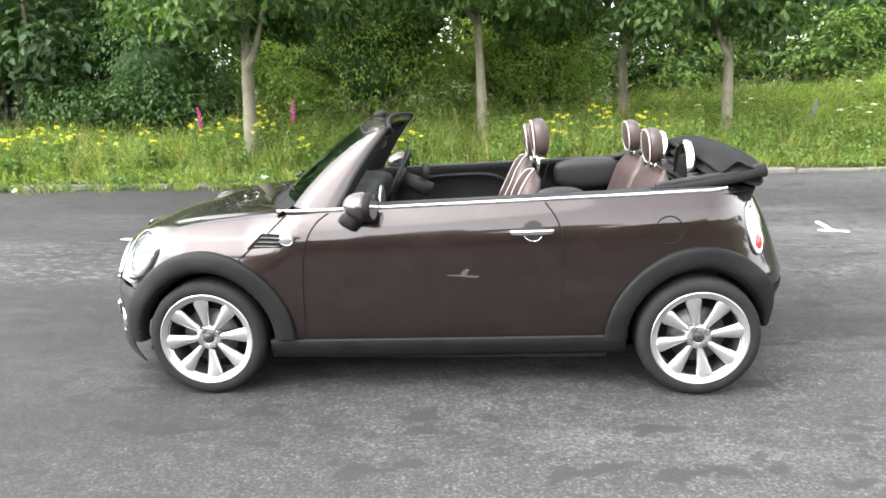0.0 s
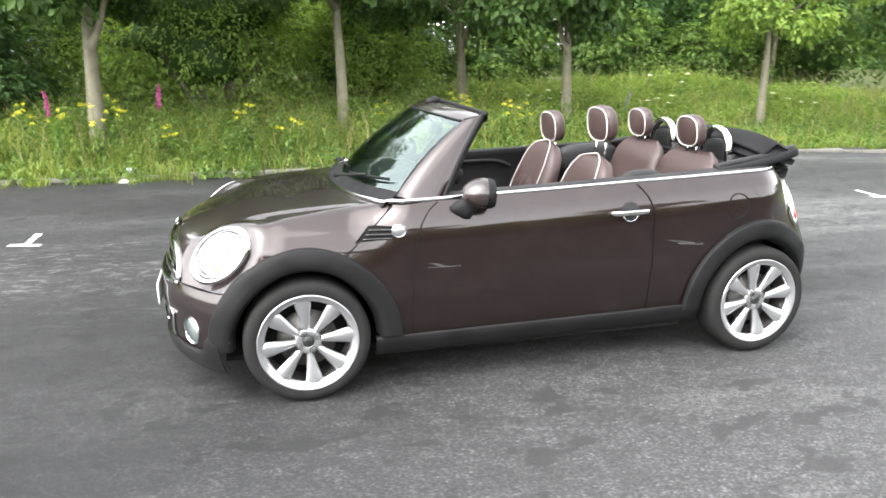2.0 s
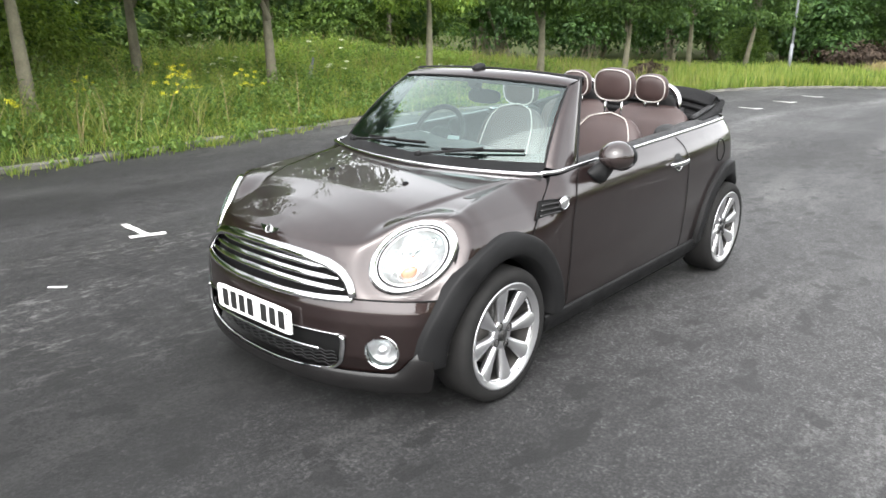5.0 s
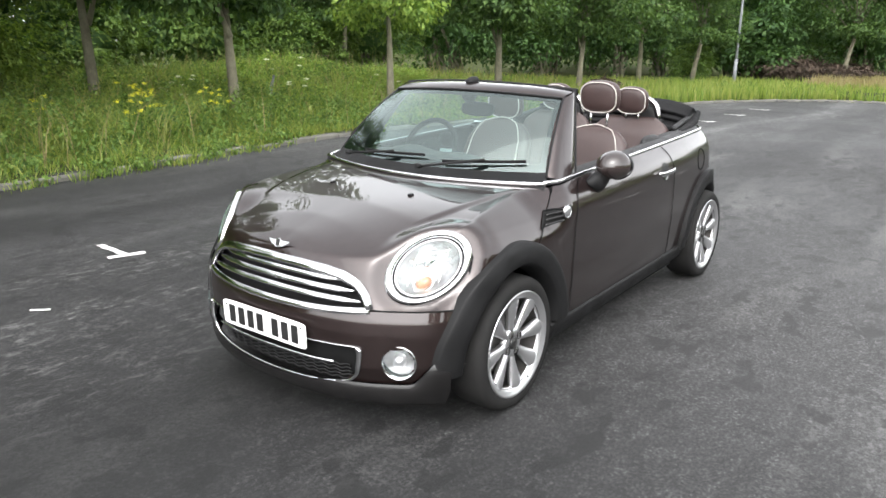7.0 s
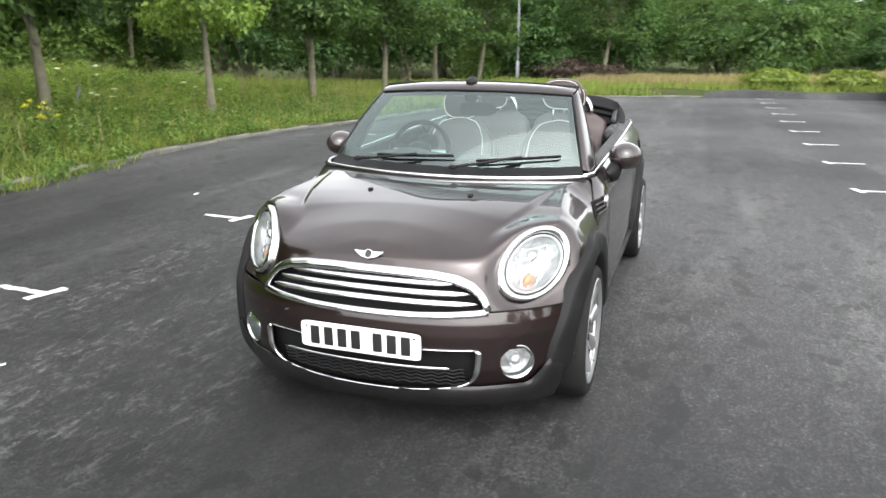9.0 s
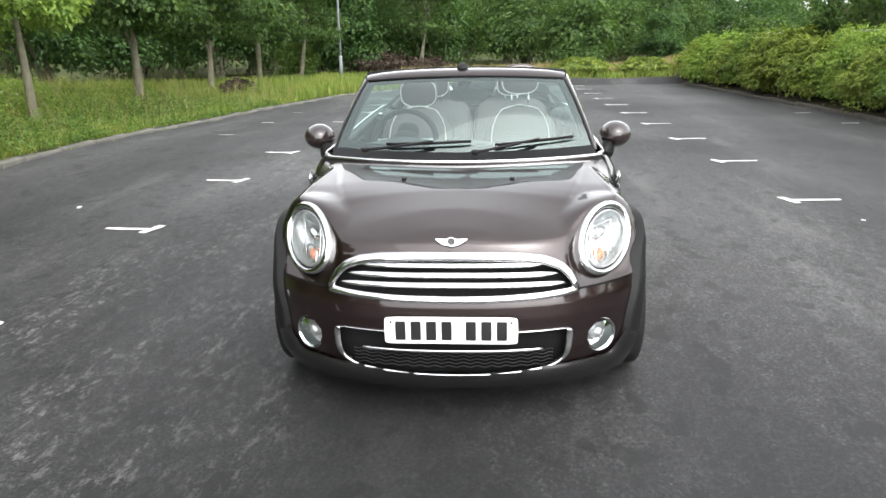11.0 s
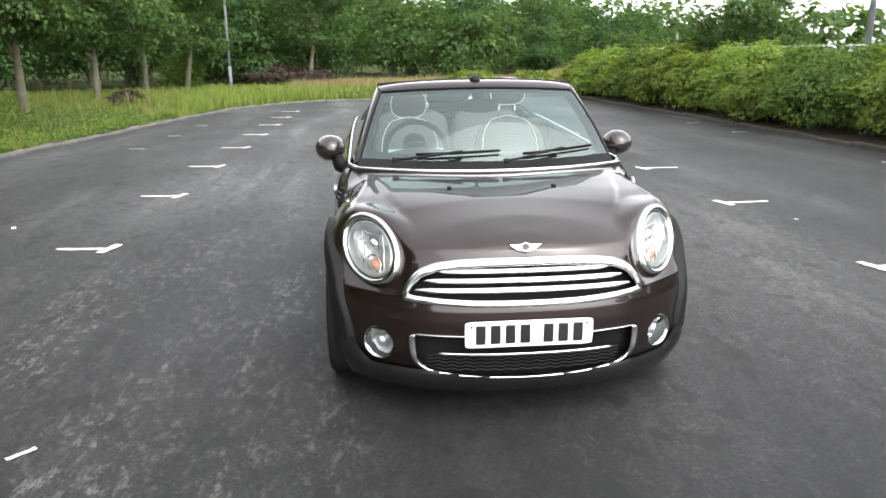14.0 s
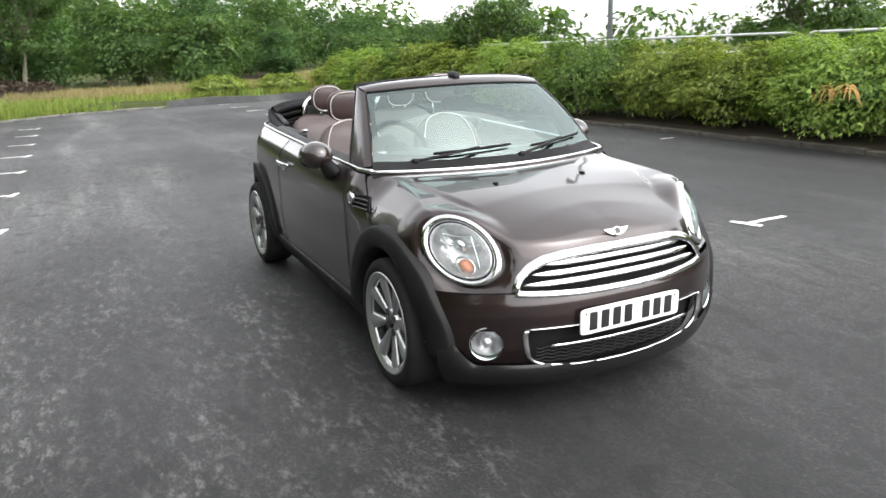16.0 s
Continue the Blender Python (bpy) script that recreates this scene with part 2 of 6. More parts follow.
GLASS = glass_material("windscreen_glass", (0.50, 0.67, 0.64), 2.08, 0.0, 0.0)
LAMP_SILVER = surface("lamp_reflector", (0.46, 0.46, 0.465), (0.72, 0.72, 0.73), 26, 44, 0.34, 0.92, 0.5, 0.1, dist=0.01)
MIRROR_PAINT = surface("gloss_dark_brown_shell", (0.020, 0.015, 0.014), (0.026, 0.019, 0.018), 6, 300, 0.12, 0, 0.0, 0.1, coat=0.6)
GLOSS_BLACK = surface("gloss_black_plastic", (0.006, 0.0055, 0.0055), (0.011, 0.0105, 0.0105), 6, 300, 0.22, 0, 0.0, 0.1, spec=0.5)
LENS = glass_material("lamp_lens", (0.96, 0.97, 0.97), 1.45)
AMBER = surface("amber_bulb", (0.50, 0.20, 0.11), (0.62, 0.30, 0.20), 20, 200, 0.25, 0, 0.0)
RED_LAMP = surface("red_lamp", (0.35, 0.02, 0.02), (0.45, 0.04, 0.03), 20, 200, 0.15, 0, 0.0, coat=1.0)
DIRTY_CONCRETE = surface("dirty_kerb_concrete", (0.030, 0.028, 0.023), (0.085, 0.078, 0.066), 5, 90, 0.9, 0, 0.4, spec=0.2)
CONCRETE = surface("kerb_concrete", (0.06, 0.0585, 0.0495), (0.15, 0.143, 0.124), 5, 90, 0.85, 0, 0.5, dist=0.006)
SOIL = surface("soil", (0.030, 0.036, 0.014), (0.055, 0.068, 0.022), 2.5, 40, 0.95, 0, 0.6, dist=0.02, spec=0.05)
EARTH = surface("bare_earth", (0.022, 0.019, 0.014), (0.060, 0.050, 0.034), 4, 60, 0.95, 0, 0.8, dist=0.02, spec=0.05)
BARK = surface("bark", (0.080, 0.074, 0.048), (0.185, 0.172, 0.118), 6, 60, 0.9, 0, 0.8, dist=0.012)
GALVANISED = surface("galvanised_steel", (0.50, 0.51, 0.52), (0.66, 0.67, 0.68), 6, 80, 0.42, 0.85, 0.05)
POST_PAINT = surface("blue_grey_post", (0.14, 0.15, 0.16), (0.20, 0.21, 0.22), 6, 80, 0.5, 0.2, 0.05)
LEAF = leaf_material("leaf_green", [(0.0155, 0.040, 0.0094), (0.031, 0.068, 0.0155), (0.053, 0.101, 0.0225), (0.083, 0.138, 0.035)])
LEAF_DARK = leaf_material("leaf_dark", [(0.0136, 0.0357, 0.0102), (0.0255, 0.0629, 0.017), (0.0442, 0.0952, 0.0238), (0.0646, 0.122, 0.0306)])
LEAF_DEEP = leaf_material("leaf_deep", [(0.009, 0.022, 0.008), (0.016, 0.038, 0.012), (0.028, 0.058, 0.018), (0.042, 0.078, 0.026)])
LEAF_BUSH = leaf_material("leaf_bush", [(0.028, 0.060, 0.012), (0.055, 0.105, 0.020), (0.090, 0.155, 0.030), (0.13, 0.195, 0.042)])
LEAF_LIGHT = leaf_material("leaf_light", [(0.06, 0.115, 0.02), (0.11, 0.19, 0.034), (0.17, 0.26, 0.05), (0.23, 0.31, 0.068)])
LEAF_HEDGE = leaf_material("leaf_hedge", [(0.042, 0.072, 0.012), (0.09, 0.138, 0.0216), (0.144, 0.198, 0.0336), (0.204, 0.24, 0.054)])
LEAF_DRY = leaf_material("leaf_dry", [(0.48, 0.25, 0.08), (0.60, 0.38, 0.16)])
GRASS = leaf_material("grass_blades", [(0.0504, 0.0952, 0.0134), (0.10, 0.17, 0.027), (0.165, 0.235, 0.043), (0.26, 0.265, 0.085)], 0.55, 0.4)
DEAD = leaf_material("dead_twigs", [(0.025, 0.018, 0.013), (0.06, 0.042, 0.03)], 0.8, 0.1)
STRAW = leaf_material("dry_grass", [(0.17, 0.155, 0.065), (0.25, 0.22, 0.11), (0.20, 0.15, 0.08)], 0.6, 0.3)
YELLOW = leaf_material("yellow_petals", [(0.46, 0.44, 0.02), (0.60, 0.58, 0.05)], 0.6, 0.3)
PINK = leaf_material("pink_petals", [(0.27, 0.04, 0.15), (0.38, 0.09, 0.24)], 0.6, 0.3)
WHITE_PETAL = leaf_material("white_petals", [(0.60, 0.62, 0.52), (0.78, 0.78, 0.70)], 0.6, 0.3)


# ---- mesh helpers ----
def solid(name, V, F, material, parent=None, label="", smooth=True):
    """One mesh object from corners and faces."""
    me = bpy.data.meshes.new(name)
    me.from_pydata([tuple(map(float, v)) for v in V], [], [tuple(map(int, f)) for f in F])
    me.materials.append(material)
    if smooth:
        me.polygons.foreach_set("use_smooth", [True] * len(me.polygons))
    me.update()
    ob = new(name, me)
    if parent is not None:
        ob.parent = parent
    if label:
        tagged(ob, label)
    return ob


def part(name, bm, material, parent, label="", smooth=True):
    me = bpy.data.meshes.new(name)
    bm.to_mesh(me)
    bm.free()
    me.materials.append(material)
    if smooth:
        me.polygons.foreach_set("use_smooth", [True] * len(me.polygons))
    ob = new(name, me)
    ob.parent = parent
    if label:
        tagged(ob, label)
    return ob


def thicken(ob, t, offset=-1.0, crisp=True):
    md = ob.modifiers.new("thickness", "SOLIDIFY")
    md.thickness, md.offset = t, offset
    if crisp:
        ob.modifiers.new("crisp edges", "EDGE_SPLIT").split_angle = radians(50)
    return ob


def grid_faces(n, m, close_u=False, close_v=False, flip=False):
    F = []
    for i in range(n if close_u else n - 1):
        for j in range(m if close_v else m - 1):
            a, b, c, d = i * m + j, ((i + 1) % n) * m + j, ((i + 1) % n) * m + (j + 1) % m, i * m + (j + 1) % m
            F.append((d, c, b, a) if flip else (a, b, c, d))
    return F


def grid(name, P, material, parent=None, label="", keep=None, flip=False, close_u=False, close_v=False):
    """A sheet from an n x m array of places; keep(centre) says which faces stay."""
    P = np.asarray(P, float)
    n, m = P.shape[:2]
    F = grid_faces(n, m, close_u, close_v, flip)
    V = P.reshape(-1, 3)
    if keep:
        F = [f for f in F if keep(V[list(f)].mean(0))]
    used = sorted({i for f in F for i in f})
    at = {i: k for k, i in enumerate(used)}
    return solid(name, V[used], [tuple(at[i] for i in f) for f in F], material, parent, label)


def spline(pts, n):
    """n places along a smooth line through pts."""
    p = np.asarray(pts, float)
    q = np.vstack([2 * p[0] - p[1], p, 2 * p[-1] - p[-2]])
    out = []
    for t in np.linspace(0, len(p) - 1, n):
        i = min(int(t), len(p) - 2)
        f = t - i
        a, b, c, d = q[i : i + 4]
        out.append(0.5 * (2 * b + (c - a) * f + (2 * a - 5 * b + 4 * c - d) * f * f + (3 * b - a - 3 * c + d) * f**3))
    return np.array(out)


def sweep_rings(path, half_w, half_h, up, power=2.6, k=10, closed=False):
    """Rings of a rounded flat bar along a path; up: the way its height points, one for all or one for each place."""
    P = np.asarray(path, float)
    n = len(P)
    U = np.broadcast_to(np.asarray(up, float), (n, 3))
    T = (np.roll(P, -1, 0) - np.roll(P, 1, 0)) if closed else np.gradient(P, axis=0)
    T = T / np.linalg.norm(T, axis=1, keepdims=True)
    S = np.cross(T, U)
    S = S / np.linalg.norm(S, axis=1, keepdims=True)
    U = np.cross(S, T)
    hw, hh = np.broadcast_to(half_w, (n,)), np.broadcast_to(half_h, (n,))
    a = np.arange(k) * 2 * math.pi / k
    c, s = np.sign(np.cos(a)) * np.abs(np.cos(a)) ** (2 / power), np.sign(np.sin(a)) * np.abs(np.sin(a)) ** (2 / power)
    return P[:, None] + S[:, None] * (hw[:, None] * c)[..., None] + U[:, None] * (hh[:, None] * s)[..., None]


def bar(name, path, half_w, half_h, up, material, parent=None, label="", power=2.6, k=10, closed=False):
    R = sweep_rings(path, half_w, half_h, up, power, k, closed)
    n = len(R)
    F = grid_faces(n, k, closed, True)
    V = R.reshape(-1, 3)
    if not closed:
        F += [tuple(reversed(range(k))), tuple((n - 1) * k + i for i in range(k))]
        F[-2], F[-1] = tuple(reversed(F[-2])), tuple(reversed(F[-1]))
    return solid(name, V, [tuple(reversed(f)) for f in F], material, parent, label)


def rounded(name, size, material, parent=None, label="", place=None, power=3.2, nu=24, nv=14, taper=0.0, bend=0.0):
    """A soft box: a superellipsoid with its own squareness; taper narrows its top."""
    V = []
    for i in range(nv + 1):
        p = -math.pi / 2 + math.pi * i / nv
        cp, sp = math.copysign(abs(math.cos(p)) ** (2 / power), math.cos(p)), math.copysign(abs(math.sin(p)) ** (2 / power), math.sin(p))
        for j in range(nu):
            q = 2 * math.pi * j / nu
            cq, sq = math.copysign(abs(math.cos(q)) ** (2 / power), math.cos(q)), math.copysign(abs(math.sin(q)) ** (2 / power), math.sin(q))
            w = 1 - taper * sp
            V.append(Vector((size[0] / 2 * cp * cq + bend * sp * sp, size[1] / 2 * cp * sq * w, size[2] / 2 * sp)))
    if place is not None:
        V = [place @ v for v in V]
    return solid(name, V, grid_faces(nv + 1, nu, False, True, flip=True), material, parent, label)


def disc_rings(name, rings, material, parent=None, label="", k=48, axis="y", caps=(False, False)):
    """A turned shape: rings of (radius, place along the axis)."""
    V = []
    for r, h in rings:
        for j in range(k):
            a = 2 * math.pi * j / k
            V.append((r * math.cos(a), h, r * math.sin(a)) if axis == "y" else (r * math.cos(a), r * math.sin(a), h))
    F = grid_faces(len(rings), k, False, True)
    if caps[0]:
        F.append(tuple(reversed(range(k))))
    if caps[1]:
        F.append(tuple((len(rings) - 1) * k + i for i in range(k)))
    return solid(name, V, F, material, parent, label)


def smooth01(a, b, x):
    t = np.clip((np.asarray(x, float) - a) / (b - a), 0, 1)
    return t * t * (3 - 2 * t)


# ---- ground, kerb, road marks ----
KERB = spline([(-40, 4.9), (-20, 5.0), (-8, 5.12), (-3, 5.22), (0, 5.32), (3, 5.65), (6, 5.8), (9.5, 5.65), (14, 5.15), (18, 4.35), (21, 2.9), (22.7, 0.8), (23.6, -2.0), (24.0, -5.0), (24.2, -9.0)], 220)


HEDGE_Y = -6.85


def kerb_y(x):
    return np.interp(x, KERB[:150, 0], KERB[:150, 1])


def lot_z(x, y):
    """The car park: level round the car, rising a little to the kerb."""
    x = np.asarray(x, float)
    return -0.026 + 0.024 * smooth01(1.0, 2.6, np.abs(y)) + 0.10 * smooth01(2.8, 5.2, y) * (1 - 0.7 * smooth01(5, 11, x)) - 0.009 * np.clip(x - 4.5, 0, 30)


def land_z(x, y):
    """The verge and the bank behind the kerb, one sheet with the car park."""
    x, y = np.asarray(x, float), np.asarray(y, float)
    k = np.interp(x, KERB[:185, 0], KERB[:185, 1])
    k = np.where(x > 23.5, -30.0, k)
    d = y - k
    z = lot_z(x, y)
    verge = smooth01(0.02, 0.10, d) * 0.07 + smooth01(0.4, 3.0, d) * 0.12
    bank = 0.55 * np.exp(-(((x - 8.2) / 3.6) ** 2)) * np.exp(-(((y - 12.0) / 1.9) ** 2)) + 0.25 * np.exp(-(((x - 14) / 5) ** 2)) * np.exp(-(((y - 12.5) / 2.2) ** 2))
    h = HEDGE_Y - y
    hedge = smooth01(0.0, 0.12, h) * 0.08 + smooth01(0.4, 3.0, h) * 0.35
    lumps = 0.05 * np.sin(1.7 * x + 0.6 * y) * np.cos(1.1 * y - 0.4 * x)
    return z + np.where(d > 0, verge + bank * smooth01(1, 4, d) + lumps * smooth01(0.5, 2, d), 0) + np.where(h > 0, hedge, 0)


def sheet_axis(a, b, fine_a, fine_b, step):
    inner = np.arange(fine_a, fine_b + 1e-6, step)
    lo = fine_a - np.cumsum(np.geomspace(step * 1.5, 60, 26))
    hi = fine_b + np.cumsum(np.geomspace(step * 1.5, 60, 26))
    return np.unique(np.clip(np.r_[lo[::-1], inner, hi], a, b))


gx, gy = sheet_axis(-420, 420, -12, 26, 0.28), sheet_axis(-420, 420, -9, 15, 0.14)
GX, GY = np.meshgrid(gx, gy, indexing="ij")
GZ = land_z(GX, GY)
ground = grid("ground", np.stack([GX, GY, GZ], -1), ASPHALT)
ground.data.materials.append(SOIL)
ground.data.materials.append(EARTH)
cx, cy = (GX[:-1, :-1] + GX[1:, 1:]) / 2, (GY[:-1, :-1] + GY[1:, 1:]) / 2
kk = np.where(cx > 23.9, -30.0, np.interp(cx, KERB[:185, 0], KERB[:185, 1]))
off_lot = (cy > kk + 0.05) | (cy < HEDGE_Y - 0.05) | (cx < -60)
ground.data.polygons.foreach_set("material_index", (off_lot.astype(int) + ((cy < HEDGE_Y - 0.05) & (cy > HEDGE_Y - 3.6))).ravel())
tagged(ground, "dark worn asphalt car park with soil verges", "ground", kind="structure")

kerb = tagged(new("kerb"), "low weathered concrete kerb stones along the verge", "kerb", kind="structure")


def stone_mesh(length, width=0.11, height=0.12):
    bm = bmesh.new()
    bmesh.ops.create_cube(bm, size=1)
    for v in bm.verts:
        v.co = Vector((v.co.x * length, v.co.y * width, v.co.z * height))
    bmesh.ops.bevel(bm, geom=bm.edges[:], offset=0.014, segments=1, affect="EDGES")
    me = bpy.data.meshes.new("kerb_stone")
    bm.to_mesh(me)
    bm.free()
    me.materials.append(CONCRETE)
    return me


STONE = stone_mesh(0.90)
rk = random.Random(4)
d = np.r_[0, np.cumsum(np.linalg.norm(np.diff(KERB, axis=0), axis=1))]
for s in np.arange(26.0, d[-1] - 1, 0.915):
    p, q = [np.array([np.interp(t, d, KERB[:, 0]), np.interp(t, d, KERB[:, 1])]) for t in (s, s + 0.915)]
    c = (p + q) / 2
    o = new("kerb_stone", STONE)
    o.parent = kerb
    o.matrix_local = pose(c[0], c[1] + 0.02, float(lot_z(c[0], c[1])) - 0.002 + rk.uniform(-0.014, 0.012), rk.uniform(-3, 3), rk.uniform(-1, 1), math.degrees(math.atan2(*(q - p)[::-1])) + rk.uniform(-0.8, 0.8))

hedge_kerb = tagged(new("hedge_kerb"), "low dirty dark kerb stones at the foot of the hedge", "kerb", kind="structure")
DIRTY_STONE = stone_mesh(0.90, 0.12, 0.13)
DIRTY_STONE.materials[0] = DIRTY_CONCRETE
for s in np.arange(-7.0, 22.5, 0.915):
    o = new("kerb_stone", DIRTY_STONE)
    o.parent = hedge_kerb
    o.matrix_local = pose(s, -6.86 + rk.uniform(-0.012, 0.012), float(lot_z(s, -6.8)) + 0.012 + rk.uniform(-0.014, 0.014), rk.uniform(-3, 3), rk.uniform(-1, 1), rk.uniform(-0.8, 0.8))


def t_mark(x, y, way, stem, bar_len, seed):
    """A bay mark: a stem across the lot with a short slanting bar at its inner end, worn at the edges."""
    r = random.Random(seed)
    V, F = [], []

    def strip(x0, y0, x1, y1, half, lift):
        a = np.array([x1 - x0, y1 - y0])
        nrm = np.array([-a[1], a[0]]) / np.hypot(*a)
        base, m = len(V), 10
        for i in range(m + 1):
            c = np.array([x0, y0]) + a * i / m
            for sgn in (-1, 1):
                e = c + nrm * sgn * (half + r.uniform(-0.010, 0.006))
                V.append((e[0], e[1], float(lot_z(e[0], e[1])) + lift))
        for i in range(m):
            F.append((base + 2 * i, base + 2 * i + 2, base + 2 * i + 3, base + 2 * i + 1))

    strip(x, y, x + 0.02, y + way * stem, 0.028, 0.004)
    strip(x - bar_len * 0.5, y + way * 0.04, x + bar_len * 0.5, y - way * 0.03, 0.034, 0.005)
    ob = solid("bay_mark", V, F, WHITE_PAINT, smooth=False)
    return tagged(thicken(ob, 0.003, 1.0), "worn white painted parking bay mark on asphalt", "road mark", "parking bay marks", "structure")


for i in range(10):
    t_mark(-3.25 + 2.22 * i, 2.60 if i < 2 else 2.66, 1, 0.41, 0.25, i)
for i in range(11):
    t_mark(-0.01 + 2.275 * i, -2.84, -1, 0.47, 0.25, 40 + i)


def dash(x, y, length, turn, seed, half=0.03):
    r = random.Random(seed)
    m = 8
    V = []
    for i in range(m + 1):
        for sgn in (-1, 1):
            V.append((length * (i / m - 0.5), sgn * half * r.uniform(0.6, 1.0), 0))
    F = [(2 * i, 2 * i + 2, 2 * i + 3, 2 * i + 1) for i in range(m)]
    ob = solid("paint_dash", V, F, WHITE_PAINT, smooth=False)
    ob.matrix_world = pose(x, y, float(lot_z(x, y)) + 0.004, 0, 0, turn)
    return tagged(thicken(ob, 0.003, 1.0), "short worn white paint dash on asphalt", "road mark", "paint dashes", "structure")


dash(-1.95, 1.97, 0.11, -45, 1, 0.013)
dash(1.9, 3.69, 0.08, 20, 2, 0.02)
dash(1.48, -3.14, 0.035, 60, 3, 0.013)
for i, x in enumerate((4.6, 8.83, 10.9)):
    dash(x, -6.3, 0.30, 92, 10 + i, 0.013)
for i in range(3):
    dash(7.5 + 2.33 * i, 4.3, 0.24, 86, 20 + i, 0.013)


# ---- the car ----
car = tagged(new("convertible_car"), "dark brown two-door convertible with black fabric roof folded down", "car")
AXLE_F, AXLE_R, HUB_Z, TYRE_R = -1.222, 1.215, 0.272, 0.298

HALF = spline([(-1.905, 0), (-1.900, 0.15), (-1.880, 0.30), (-1.835, 0.45), (-1.750, 0.60), (-1.660, 0.708), (-1.56, 0.770), (-1.42, 0.802), (-1.2, 0.803), (-0.8, 0.802), (-0.3, 0.803), (0.2, 0.805), (0.7, 0.803), (1.0, 0.797), (1.25, 0.785), (1.44, 0.750), (1.58, 0.68), (1.67, 0.56), (1.72, 0.35), (1.73, 0.15), (1.733, 0)], 800)
ARC = np.r_[0, np.cumsum(np.linalg.norm(np.diff(HALF, axis=0), axis=1))]
S_END = ARC[-1]


def s_at(x):
    """The way along the car's outline at a place x on its flank."""
    i = slice(150, 700)
    return float(np.interp(x, HALF[i, 0], ARC[i]))


def base_xy(s):
    return np.array([np.interp(s, ARC, HALF[:, 0]), np.interp(s, ARC, HALF[:, 1])])


def inward(s):
    t = base_xy(min(S_END, s + 0.004)) - base_xy(max(0.0, s - 0.004))
    t /= np.linalg.norm(t)
    return np.array([t[1], -t[0]])


def belt_z(x):
    return float(np.interp(x, [-1.0, -0.80, -0.57, 0.47, 1.14, 1.45, 1.7], [0.886, 0.896, 0.903, 0.943, 0.968, 0.975, 0.965]))


def shoulder_z(x):
    return float(np.interp(x, [-1.91, -1.83, -1.73, -1.64, -1.55, -1.45, -1.29, -1.05, -0.80], [0.694, 0.702, 0.722, 0.752, 0.784, 0.809, 0.839, 0.868, 0.890]))


def lean(x, z):
    """How far the skin lies inside the outline at a height."""
    wf, wr = float(1 - smooth01(-1.72, -1.30, x)), float(smooth01(1.22, 1.6, x))
    f = np.interp(z, [0.12, 0.2, 0.28, 0.42, 0.47, 0.52, 0.58, 0.65, 0.72, 0.80, 0.9], [0.06, 0.022, 0.0, 0.0, 0.006, 0.022, 0.045, 0.070, 0.105, 0.165, 0.26])
    zr = z - (belt_z(x) - 0.90) if x > -0.9 else z
    s = np.interp(zr, [0.12, 0.2, 0.3, 0.45, 0.6, 0.72, 0.78, 0.83, 0.87, 0.90, 0.95], [0.04, 0.022, 0.006, 0.0, 0.0, 0.004, 0.010, 0.026, 0.050, 0.078, 0.13])
    r = np.interp(z, [0.12, 0.25, 0.4, 0.55, 0.6, 0.7, 0.8, 0.9, 0.98], [0.08, 0.02, 0.0, 0.0, 0.02, 0.055, 0.095, 0.145, 0.20])
    round_off = float(smooth01(-0.72, -1.02, x)) * np.interp(z, [0.62, 0.70, 0.77, 0.82, 0.86, 0.90], [0, 0.013, 0.048, 0.086, 0.115, 0.14])
    return float(wf * f + wr * r + (1 - wf - wr) * (s + round_off))


def skin(s, z, deeper=0.0):
    """The car's outer skin: signed way s along the outline from the nose, height z."""
    a = min(abs(s), S_END)
    p, n = base_xy(a), inward(a)
    q = p + n * (lean(p[0], z) + deeper)
    return np.array([q[0], math.copysign(max(q[1], 0.0), s) if a < S_END else 0.0, z])


def arch_low(x, base, r=0.40):
    for c in (AXLE_F, AXLE_R):
        if abs(x - c) < r:
            base = max(base, HUB_Z + math.sqrt(r * r - (x - c) ** 2))
    return base


def arch_x(z, front_edge, c, r=0.40):
    dz = min(abs(z - HUB_Z), r * 0.98)
    return c + (-1 if front_edge else 1) * math.sqrt(r * r - dz * dz)


def panel(a_of_z, b_of_z, lo, hi, nu, nv, side, deeper=0.0):
    """A skin panel between two shut lines, with its lower edge round the wheel."""
    P = np.zeros((nu + 1, nv + 1, 3))
    for i in range(nu + 1):
        u = i / nu
        x0 = base_xy(a_of_z(0.6) * (1 - u) + b_of_z(0.6) * u)[0]
        for j in range(nv + 1):
            z = lo(x0) + (hi(x0) - lo(x0)) * j / nv
            s = a_of_z(z) * (1 - u) + b_of_z(z) * u
            if j == 0:
                z = lo(float(base_xy(s)[0]))
            P[i, j] = skin(side * s, z, deeper)
    return P


GAP = 0.0014
cut_line = lambda z: s_at(np.interp(z, [0.55, 0.64, 0.683, 0.78, 0.881, 0.91], [-1.08, -1.06, -1.025, -0.91, -0.802, -0.775]))
door_front = lambda z: s_at(np.interp(z, [0.27, 0.56, 0.68, 0.76, 0.82, 0.87, 0.905], [-0.722, -0.717, -0.708, -0.690, -0.665, -0.625, -0.565]))
door_rear = lambda z: s_at(np.interp(z, [0.27, 0.55, 0.75, 0.82, 0.87, 0.91, 0.945], [0.542, 0.554, 0.552, 0.543, 0.522, 0.495, 0.462]))

